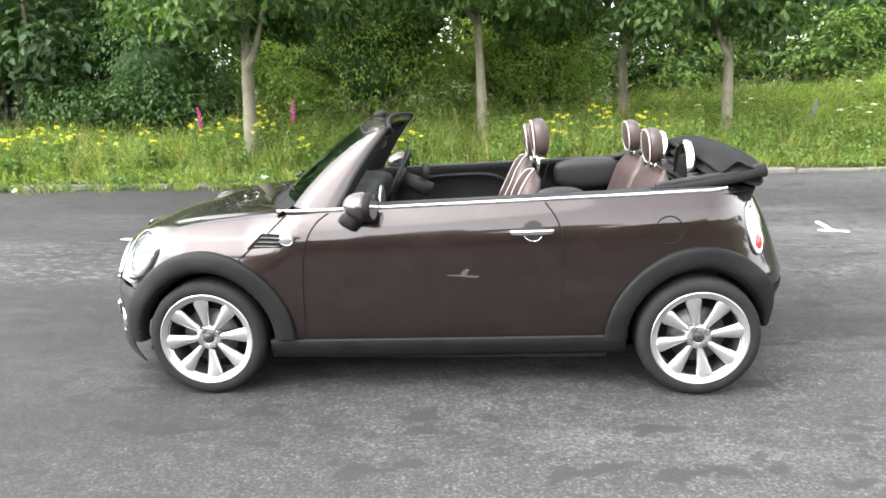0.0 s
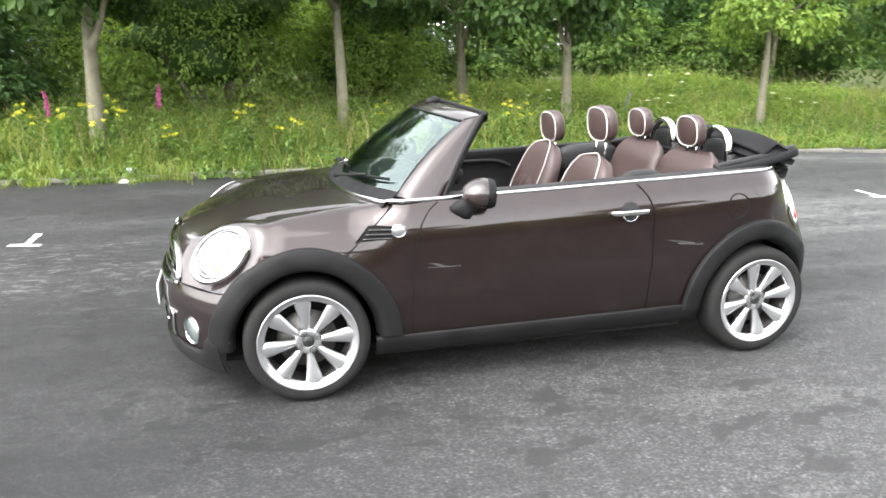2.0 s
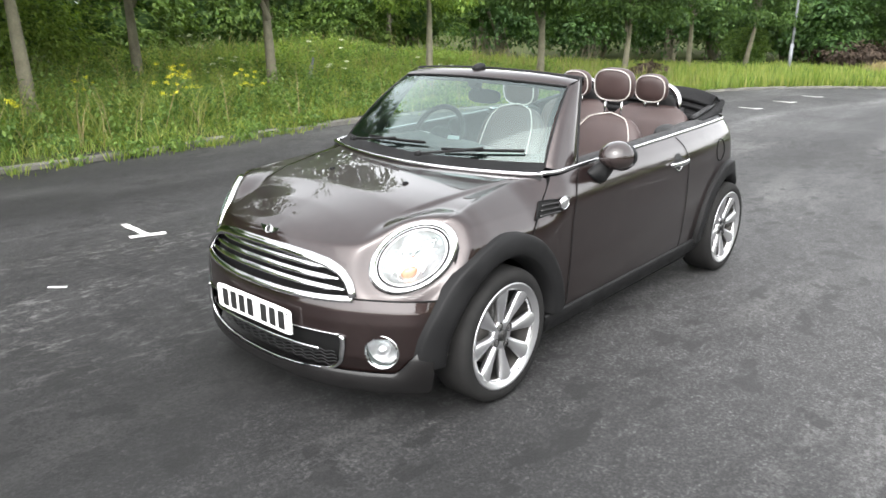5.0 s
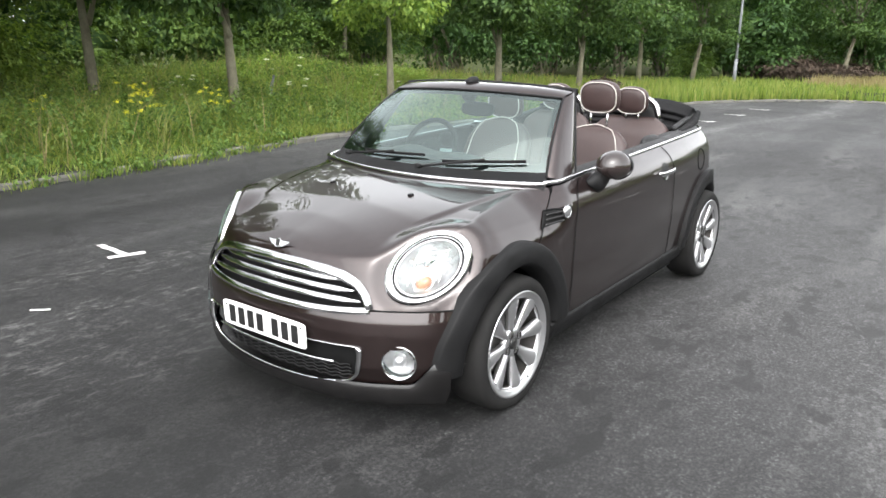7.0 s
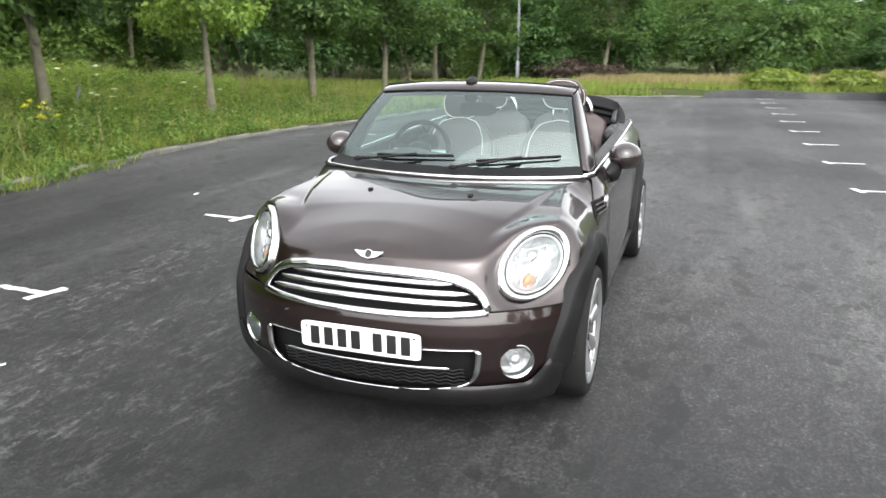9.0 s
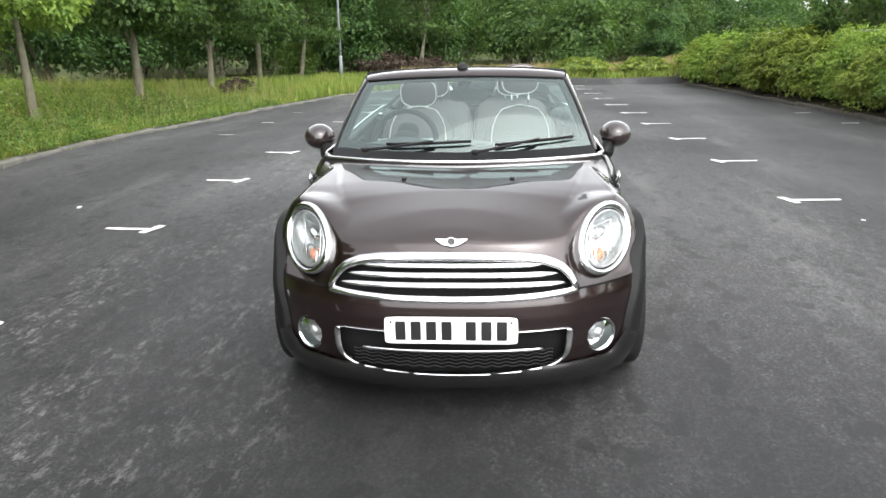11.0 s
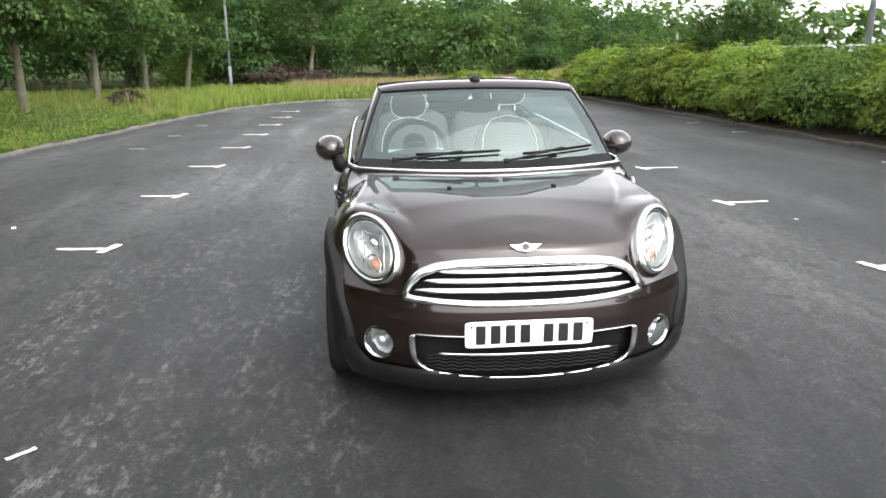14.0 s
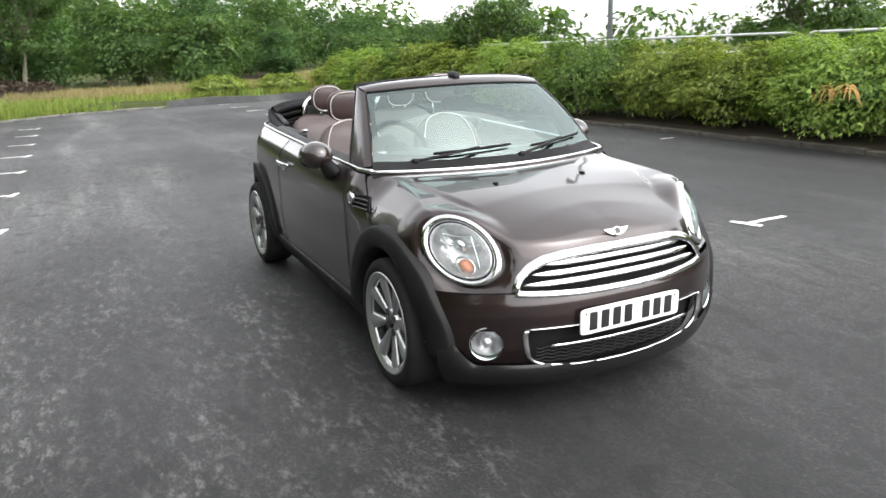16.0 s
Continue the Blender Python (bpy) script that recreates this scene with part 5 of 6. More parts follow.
front_seat(0.345, 1.225)

rear = new("rear_seat")
rear.parent = car
tagged(rear, "dark brown leather rear seat with two headrests")
for y in (-0.285, 0.285):
    rows = []
    for t in np.linspace(0, 1, 16):
        hw = float(np.interp(t, [0, 0.6, 0.9, 1], [0.28, 0.28, 0.26, 0.16]))
        hd = float(np.interp(t, [0, 0.8, 1], [0.07, 0.06, 0.015]))
        rows.append(((0.93 + 0.17 * t, y, 0.50 + 0.54 * t), hw, hd, (-0.96, 0, 0.28)))
    shell("rear_backrest", rows, LEATHER, rear)
    H = pose(1.065, y, 1.150, 0, -6, 0)
    rounded("rear_headrest", (0.095, 0.225, 0.185), LEATHER, rear, "", H, power=2.7, nu=30, nv=16)
    lp = [H @ Vector((-0.034, 0.104 * math.copysign(abs(math.cos(a)) ** 0.75, math.cos(a)), 0.085 * math.copysign(abs(math.sin(a)) ** 0.75, math.sin(a)))) for a in np.linspace(0, 2 * math.pi, 49)[:-1]]
    bar("headrest_piping", [tuple(v) for v in lp], 0.0036, 0.0036, (-1, 0, 0), PIPING, rear, closed=True, k=8)
    for dy in (-0.045, 0.045):
        bar("headrest_post", [(1.075, y + dy, 0.98), (1.075, y + dy, 1.10)], 0.006, 0.006, (-1, 0, 0), CHROME, rear, k=8)
    crow = [((0.98 - 0.42 * t, y, 0.47 + 0.04 * t), 0.25, float(np.interp(t, [0, 0.1, 0.9, 1], [0.03, 0.06, 0.06, 0.02])), (0.05, 0, 1)) for t in np.linspace(0, 1, 10)]
    shell("rear_cushion", crow, LEATHER, rear)
    roll = new("roll_hoop")
    roll.parent = car
    tagged(roll, "chrome and black roll-over hoop behind the rear seat")
    arc = [(1.235, y + 0.125 * math.cos(a), 1.035 + 0.125 * math.sin(a)) for a in np.linspace(-0.1, math.pi + 0.1, 26)]
    arc = [(1.235, y + 0.125, 0.86)] + arc + [(1.235, y - 0.125, 0.86)]
    bar("hoop", arc, 0.018, 0.024, (1, 0, 0), CHROME, roll, "polished hoop")
    bar("hoop_base", [(1.245, y + 0.13, 0.86), (1.245, y + 0.13, 1.02)], 0.024, 0.030, (1, 0, 0), INTERIOR, roll)
    bar("hoop_base", [(1.245, y - 0.13, 0.86), (1.245, y - 0.13, 1.02)], 0.024, 0.030, (1, 0, 0), INTERIOR, roll)
    rounded("hoop_pad", (0.05, 0.22, 0.14), INTERIOR, roll, "", pose(1.245, y, 1.03), power=3)

for side in (-1, 1):
    rounded("rear_side_lining", (0.46, 0.15, 0.20), INTERIOR, car, "black rear side lining", pose(0.86, side * 0.635, 0.875, 0, -3, 0), power=3.4)
    bar("seat_belt", spline([(0.60, side * 0.61, 0.95), (0.57, side * 0.60, 0.85), (0.56, side * 0.585, 0.6), (0.54, side * 0.58, 0.4)], 20), 0.003, 0.022, (0.3, side * 0.9, 0), FABRIC, car)
    rounded("belt_guide", (0.25, 0.07, 0.10) if side < 0 else (0.12, 0.06, 0.05), INTERIOR, car, "", pose(0.555 if side < 0 else 0.545, side * 0.632, 0.942 if side < 0 else 0.955), power=2.4, nu=22, nv=12)
    if side > 0:
        rounded("chrome_belt_eye", (0.085, 0.040, 0.020), CHROME, car, "chrome top of the seat belt guide", pose(0.535, 0.618, 0.980, 0, 12, 0), nu=18, nv=10)

# ---- folded fabric roof ----
hood = new("folded_roof")
hood.parent = car
tagged(hood, "black fabric roof folded in a stack behind the rear seats")


def fold(name, secs, material=FABRIC, label=""):
    """A draped layer: sections across the car of (y, front x, rear x, height front, height rear, thickness)."""
    top, low = [], []
    for y, xf, xr, zf, zm, zr, th in secs:
        t = np.linspace(0, 1, 22)
        x = xf + (xr - xf) * t
        z = np.interp(t, [0, 0.4, 0.75, 1], [zf, zm, (zm + zr) / 2 + 0.012, zr])
        z = z + 0.008 * np.sin(9 * t + 3 * y)
        r = th * np.sqrt(np.clip(1 - (2 * t - 1) ** 8, 0, 1))
        up = np.stack([x, np.full(22, y), z], 1)
        dn = np.stack([x, np.full(22, y), z - r - 0.004], 1)
        top.append(np.vstack([up, dn[::-1]]))
    P = np.array(top)
    n, m = P.shape[:2]
    F = grid_faces(n, m, False, True) + [tuple(reversed(range(m))), tuple((n - 1) * m + i for i in range(m))]
    return solid(name, P.reshape(-1, 3), [tuple(reversed(f)) for f in F], material, hood, label)


def sect(y0, xf, xr, zf, zm, zr, th, droop=0.05, round_x=0.05):
    out = []
    for t in np.linspace(-1, 1, 25):
        e = abs(t) ** 5
        out.append((y0 * t, xf + round_x * e, xr - round_x * abs(t) ** 3, zf - droop * e, zm - droop * 1.2 * e, zr - droop * 0.8 * e, th))
    return out


fold("top_layer", sect(0.585, 1.285, 1.585, 1.100, 1.150, 1.075, 0.035), label="smooth black fabric top layer")
fold("middle_layer", sect(0.590, 1.27, 1.590, 1.055, 1.092, 1.035, 0.030))
fold("lower_layer", sect(0.575, 1.25, 1.560, 1.015, 1.040, 1.000, 0.035))
fold("base_layer", sect(0.60, 1.20, 1.545, 0.985, 1.000, 0.968, 0.06, 0.02))
for side in (-1, 1):
    a = spline([(0.985, side * 0.655, 0.972), (1.15, side * 0.64, 0.985), (1.35, side * 0.615, 1.01), (1.55, side * 0.565, 1.045)], 24)
    bar("roof_arm", a, 0.030, np.linspace(0.014, 0.026, 24), (0, 0, 1), FABRIC, hood)
    a = spline([(1.02, side * 0.60, 0.985), (1.2, side * 0.585, 1.01), (1.38, side * 0.57, 1.035), (1.555, side * 0.545, 1.07)], 24)
    bar("roof_link", a, 0.018, 0.016, (0, 0, 1), INTERIOR, hood)
deck = []
for x in np.linspace(1.18, 1.62, 14):
    w = abs(skin(s_at(min(x, 1.5)), 0.96)[1]) * float(np.interp(x, [1.18, 1.5, 1.62], [1.0, 1.0, 0.55]))
    deck.append([(x, w * t, 0.955 + 0.01 * (1 - t * t)) for t in np.linspace(-1, 1, 15)])
grid("rear_deck", np.array(deck), FABRIC, hood)

# ---- dashboard, wheel, cabin ----
dash_rows = []
for t in np.linspace(-1, 1, 31):
    y = 0.66 * t
    g = np.array([np.interp(y, glass_low[:, 1] * 1.06, glass_low[:, c]) for c in range(3)])
    hump = 0.045 * math.exp(-(((y - 0.34) / 0.17) ** 2)) + 0.03 * math.exp(-((y / 0.14) ** 2))
    dash_rows.append([(g[0] + 0.03, y, g[2] - 0.02), (-0.62, y, 0.915 + hump * 0.4), (-0.50, y, 0.910 + hump), (-0.44, y, 0.885 + hump), (-0.42, y, 0.84), (-0.43, y, 0.74), (-0.47, y, 0.62), (-0.55, y, 0.45)])
grid("dashboard", np.array(dash_rows), INTERIOR, car, "black dashboard with rounded instrument hood", flip=False)
C = pose(-0.455, 0.0, 0.80)
disc = [[(-0.425 - 0.012 * d, 0.115 * k * math.cos(a), 0.80 + 0.115 * k * math.sin(a)) for k, d in ((1.0, 0), (0.97, -0.8), (0.9, -1.0), (0.6, -0.6), (0.01, -0.6))] for a in np.linspace(0, 2 * math.pi, 41)[:-1]]
grid("centre_dial", np.array(disc), SILVER, car, "large round centre dial", close_u=True)
steer = new("steering_wheel")
steer.parent = car
tagged(steer, "black three-spoke steering wheel with silver inserts")
SW = pose(-0.355, 0.345, 0.912, 0, -66, 0)
rimp = [SW @ Vector((0.178 * math.cos(a), 0.178 * math.sin(a), 0)) for a in np.linspace(0, 2 * math.pi, 49)[:-1]]
axis = SW.to_3x3() @ Vector((0, 0, 1))
bar("steering_rim", [tuple(v) for v in rimp], 0.016, 0.014, tuple(axis), INTERIOR, steer, closed=True, power=2.0)
rounded("steering_hub", (0.13, 0.15, 0.05), INTERIOR, steer, "", SW @ pose(0, 0, -0.012), power=2.6)
for ang in (90, -90, 180):
    a = radians(ang)
    bar("steering_spoke", [tuple(SW @ Vector((r * math.cos(a), r * math.sin(a), -0.008))) for r in np.linspace(0.05, 0.172, 6)], 0.018, 0.007, tuple(axis), SILVER if ang != 180 else INTERIOR, steer)
bar("steering_column", [tuple(SW @ Vector((0, 0, -0.02))), tuple(SW @ Vector((0, 0, -0.22)))], 0.05, 0.05, (0, 1, 0), INTERIOR, steer)
rounded("instrument_pod", (0.05, 0.13, 0.11), INTERIOR, steer, "round rev counter pod", SW @ pose(0.10, 0, -0.14, 0, 60, 0), power=2.2)
im = new("interior_mirror")
im.parent = car
tagged(im, "black interior mirror below the header rail")
rounded("mirror_body", (0.035, 0.215, 0.078), INTERIOR, im, "", pose(-0.40, -0.02, 1.170, 0, 8, 0), power=3)
rounded("mirror_mount", (0.06, 0.075, 0.055), INTERIOR, im, "", pose(-0.455, 0.0, 1.240, 0, -40, 0), power=3)
bar("mirror_stalk", [(-0.45, 0, 1.237), (-0.42, -0.01, 1.204)], 0.010, 0.010, (1, 0, 0), INTERIOR, im, k=8)
rounded("centre_console", (1.0, 0.17, 0.20), INTERIOR, car, "black centre console", pose(0.05, 0.0, 0.42), power=4)
bar("gear_lever", [(-0.10, 0.0, 0.5), (-0.13, 0.0, 0.66)], 0.010, 0.010, (1, 0, 0), CHROME, car, k=8)
rounded("gear_knob", (0.05, 0.05, 0.055), INTERIOR, car, "", pose(-0.135, 0.0, 0.68), power=2)


# ---- plants ----
def leaf_sheet(name, centres, normals, ups, length, width, material, parent=None, label="", fold_up=0.25):
    """Many folded leaves in one mesh: two triangles pairs each, along its rib."""
    n = len(centres)
    T = ups - normals * (ups * normals).sum(1, keepdims=True)
    T /= np.linalg.norm(T, axis=1, keepdims=True) + 1e-9
    S = np.cross(normals, T)
    L, W = np.broadcast_to(length, (n,))[:, None], np.broadcast_to(width, (n,))[:, None]
    base, tip = centres - T * L * 0.5, centres + T * L * 0.5 - normals * L * 0.12
    mid = centres + T * L * 0.05
    a, b = mid - S * W * 0.5 + normals * W * fold_up, mid + S * W * 0.5 + normals * W * fold_up
    V = np.stack([base, a, tip, b], 1).reshape(-1, 3)
    k = np.arange(n)[:, None] * 4
    F = np.concatenate([k + (0, 1, 2), k + (0, 2, 3)], 1).reshape(-1, 3)
    return fast_mesh(name, V, F, material, parent, label)


def fast_mesh(name, V, F, material, parent=None, label=""):
    me = bpy.data.meshes.new(name)
    V, F = np.ascontiguousarray(V, np.float32), np.ascontiguousarray(F, np.int32)
    n, k = F.shape
    me.vertices.add(len(V))
    me.vertices.foreach_set("co", V.ravel())
    me.loops.add(n * k)
    me.loops.foreach_set("vertex_index", F.ravel())
    me.polygons.add(n)
    me.polygons.foreach_set("loop_start", np.arange(n, dtype=np.int32) * k)
    me.polygons.foreach_set("loop_total", np.full(n, k, np.int32))
    me.materials.append(material)
    me.update()
    me.validate()
    ob = new(name, me)
    if parent is not None:
        ob.parent = parent
    if label:
        tagged(ob, label)
    return ob


def unit(v):
    return v / (np.linalg.norm(v, axis=-1, keepdims=True) + 1e-9)


def spray_points(stems, leaves_each, size, rng):
    """Leaves in pairs along arching twigs: stems of (root, way out, length, droop)."""
    C, N, U, L = [], [], [], []
    for root, way, length, droop in stems:
        t = np.sort(rng.uniform(0.15, 1.0, leaves_each))[:, None]
        p = root + way * length * t + np.array([0, 0, -droop]) * (t * t) * length
        tang = unit(way + np.array([0, 0, -2 * droop]) * t)
        side = unit(np.cross(tang, (0, 0, 1.0))) * np.where(np.arange(leaves_each) % 2, 1, -1)[:, None]
        C.append(p + side * size * 0.45)
        N.append(unit(np.cross(side, tang) * np.where(np.arange(leaves_each) % 2, 1, -1)[:, None] + rng.normal(0, 0.25, (leaves_each, 3)) + (0, 0, 0.5)))
        U.append(unit(side + tang * 0.7 + rng.normal(0, 0.2, (leaves_each, 3))))
        L.append(size * (1.15 - 0.5 * t[:, 0]))
    return np.concatenate(C), np.concatenate(N), np.concatenate(U), np.concatenate(L)


def foliage(name, blobs, count, size, material, rng, parent=None, label="", flat=0.6, hollow=0.55, sprays=None):
    """Leaves over uneven clumps (x, y, z, rx, ry, rz): dense at the skin, gaps between, some hanging out."""
    B = np.array(blobs, float)
    area = (B[:, 3] * B[:, 4] + B[:, 3] * B[:, 5] + B[:, 4] * B[:, 5]) ** 1.0
    which = rng.choice(len(B), count, p=area / area.sum())
    d = unit(rng.normal(size=(count, 3)))
    lump = 1 + 0.22 * np.sin(d[:, 0] * 5 + which) * np.sin(d[:, 1] * 6 + 2 * which) + 0.15 * np.sin(d[:, 2] * 9 + which * 1.3)
    r = (hollow + (1 - hollow) * rng.random(count) ** 0.6) * lump
    r = r * np.where(rng.random(count) < 0.06, 1.18, 1.0)
    c = B[which, :3] + d * B[which, 3:6] * r[:, None]
    nrm = unit(d * 0.8 + np.array([0, 0, flat]) + rng.normal(size=(count, 3)) * 0.55)
    up = unit(d + np.array([0, 0, -0.55]) + rng.normal(size=(count, 3)) * 0.5)
    L = size * rng.uniform(0.7, 1.35, count)
    if sprays is not None:
        c, nrm, up, L = (np.concatenate(pair) for pair in zip((c, nrm, up, L), sprays))
        count = len(c)
    return leaf_sheet(name, c, nrm, up, L, L * rng.uniform(0.42, 0.62, count), material, parent, label)


def limb(path, r0, r1, k=8):
    P = spline(path, 8 if len(path) < 4 else 14)
    n = len(P)
    r = np.linspace(r0, r1, n)
    return sweep_rings(P, r, r, (0.37, 0.91, 0.2) if abs((P[-1] - P[0])[2]) > 0.5 * np.linalg.norm(P[-1] - P[0]) else (0, 0, 1), 2.0, k), n, k


def wood_mesh(name, limbs, parent, label=""):
    V, F = [], []
    for rings, n, k in limbs:
        base = len(V)
        V += [tuple(v) for v in rings.reshape(-1, 3)]
        F += [tuple(base + i for i in f) for f in grid_faces(n, k, False, True)]
        F.append(tuple(base + (n - 1) * k + i for i in range(k)))
    return solid(name, V, F, BARK, parent, label)


def make_tree(seed, fork, height, spread, leaves, size, material, trunk_r=0.085, double=False):
    """A young lime tree: straight trunk, limbs rising from the fork, an uneven crown."""
    rng = np.random.default_rng(seed)
    tree = new("tree")
    lean_x, lean_y = rng.normal(0, 0.03, 2)
    top = np.array([lean_x * 3, lean_y * 3, fork])
    trunk = [limb([(0, 0, -0.15), (lean_x, lean_y, fork * 0.35), (lean_x * 2.2, lean_y * 2, fork * 0.7), tuple(top), tuple(top + (0.08, -0.05, height * 0.3)), tuple(top + (0.02, 0.05, height * 0.62))], trunk_r * 1.15, trunk_r * 0.25, 12)]
    blobs = [(top[0], top[1], fork + height * 0.45, spread * 0.62, spread * 0.62, height * 0.42)]
    m = 9
    for i in range(m):
        a = 2 * math.pi * (i + rng.uniform(-0.3, 0.3)) / m
        rad = spread * rng.uniform(0.55, 0.95)
        z = fork + height * rng.uniform(0.05, 0.62)
        tip = np.array([top[0] + rad * math.cos(a), top[1] + rad * math.sin(a), z + 0.25])
        st = top + np.array([0, 0, rng.uniform(-0.15, height * 0.22)])
        mid = st * 0.5 + tip * 0.5 + np.array([0, 0, 0.18])
        trunk.append(limb([tuple(st), tuple(mid), tuple(tip)], trunk_r * rng.uniform(0.32, 0.5), 0.012, 7))
        for _ in range(2):
            b2 = tip + rng.normal(0, 0.45, 3) * (1, 1, 0.6)
            trunk.append(limb([tuple(mid), tuple((mid + b2) / 2 + (0, 0, 0.08)), tuple(b2)], 0.018, 0.006, 5))
        s = rng.uniform(0.55, 0.85) * spread * 0.5
        blobs.append((*tip, s, s, s * rng.uniform(0.6, 0.85)))
        blobs.append((*(tip + rng.normal(0, 0.35, 3)), s * 0.6, s * 0.6, s * 0.5))
        hang = spread * rng.uniform(0.3, 0.85)
        blobs.append((top[0] + hang * math.cos(a + 0.35), top[1] + hang * math.sin(a + 0.35), fork + rng.uniform(-0.05, 0.45), s * 0.75, s * 0.75, s * 0.45))
    if double:
        trunk.append(limb([(0.02, 0, fork * 0.72), (0.18, 0.1, fork * 0.95), (0.42, 0.2, fork + 0.9)], trunk_r * 0.6, 0.02, 9))
    wood_mesh("trunk", trunk, tree, "grey-brown bark trunk and limbs")
    foliage("crown", blobs, leaves, size, material, rng, tree, "loose crown of green leaves", hollow=0.35)
    return tree


TREE_LABEL = "young deciduous tree with slim grey trunk on the grass verge"
kinds = [make_tree(11, 1.85, 3.6, 1.75, 11500, 0.13, LEAF, 0.095, True), make_tree(12, 1.9, 3.8, 1.9, 11500, 0.135, LEAF, 0.085), make_tree(13, 1.7, 3.4, 1.75, 11000, 0.125, LEAF, 0.09), make_tree(14, 1.85, 3.6, 1.8, 11000, 0.135, LEAF, 0.085, True), make_tree(15, 1.8, 3.6, 1.75, 11500, 0.12, LEAF_LIGHT, 0.08)]
spots = [(0, -3.22, 6.40, 0, 1.05), (1, 0.15, 7.62, 40, 1.02), (3, 3.97, 7.73, 150, 1.02), (3, 2.75, 9.8, 250, 1.05), (4, 7.95, 7.85, 200, 0.96), (0, 12.15, 7.95, 120, 0.97), (3, 16.4, 7.9, 20, 0.97), (2, 20.6, 7.8, 260, 0.97), (2, 25.2, 7.6, 310, 1.02), (1, 13.3, 14.4, 170, 1.0), (2, 31.0, 3.4, 15, 1.1)]
used = set()
for kd, x, y, turn, sc in spots:
    z = float(land_z(x, y)) - 0.02
    M = pose(x, y, z, 0, 0, turn) @ Matrix.Scale(sc, 4)
    if kd not in used:
        used.add(kd)
        t = kinds[kd]
        t.matrix_world = M
    else:
        t = copy_thing(kinds[kd], pose(x, y, z, 0, 0, turn))
        t.scale = (sc, sc, sc)
    tagged(t, TREE_LABEL, "tree", "trees along the verge")


def bush(x, y, w, dpt, h, seed, leaves, size, material, name="bush", label="dense green shrub rising behind the tall grass", z0=None, group="shrubs behind the verge", cat="shrub"):
    rng = np.random.default_rng(seed)
    thing = new(name)
    base = float(land_z(x, y)) if z0 is None else z0
    blobs = [(0, 0, h * 0.42, w * 0.46, dpt * 0.46, h * 0.46)]
    for _ in range(int(14 + 2 * w)):
        a, k = rng.uniform(0, 2 * math.pi), rng.uniform(0.35, 0.95)
        zz = h * rng.uniform(0.15, 0.88)
        sh = math.sqrt(max(0.1, 1 - (zz / h) ** 2))
        s = rng.uniform(0.13, 0.25) * min(w, h, dpt * 1.5)
        blobs.append((w * 0.47 * k * sh * math.cos(a), dpt * 0.47 * k * sh * math.sin(a), zz, s, s, s * 0.6))
    stems = [limb([(0.15 * rng.normal(), 0.15 * rng.normal(), -0.1), (w * 0.12 * rng.normal(), dpt * 0.1 * rng.normal(), h * 0.35), (b[0] * 0.8, b[1] * 0.8, b[2])], 0.05 * h / 3, 0.012, 6) for b in blobs[:8]]
    wood_mesh("branchwork", stems, thing)
    # Closed dark core, standing in for the shade between the inner leaves.
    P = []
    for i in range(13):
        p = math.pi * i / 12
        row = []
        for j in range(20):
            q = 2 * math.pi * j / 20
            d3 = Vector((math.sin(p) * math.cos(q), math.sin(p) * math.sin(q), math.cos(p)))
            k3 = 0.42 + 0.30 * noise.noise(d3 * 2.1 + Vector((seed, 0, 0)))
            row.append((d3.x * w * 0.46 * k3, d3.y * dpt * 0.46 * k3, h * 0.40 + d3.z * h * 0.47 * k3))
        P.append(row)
    grid("shade_core", P, LEAF_DARK, thing, close_v=True)
    stems = []
    long = 2.0 if name == "hedge_shrub" else 1.0
    for _ in range(int((30 + 18 * w) * long)):
        a, zz = rng.uniform(0, 2 * math.pi), h * rng.uniform(0.25, 0.92)
        sh = 0.42 * math.sqrt(max(0.06, 1 - (zz / h) ** 2))
        root = np.array([w * sh * math.cos(a), dpt * sh * math.sin(a), zz])
        way = unit(np.array([math.cos(a), math.sin(a), rng.uniform(0.1, 1.0)]) + rng.normal(0, 0.25, 3))
        stems.append((root, way, rng.uniform(0.14, 0.30) * min(h, 2.6) * (1.25 if long > 1 else 1.0), rng.uniform(0.25, 0.7)))
    foliage("crown", blobs, leaves, size, material, rng, thing, hollow=0.32, flat=1.0, sprays=spray_points(stems, 26, size * (0.55 if name == "wood_tree" else 0.9), rng))
    thing.matrix_world = pose(x, y, base, 0, 0, rng.uniform(-15, 15))
    return tagged(thing, label, cat, group)


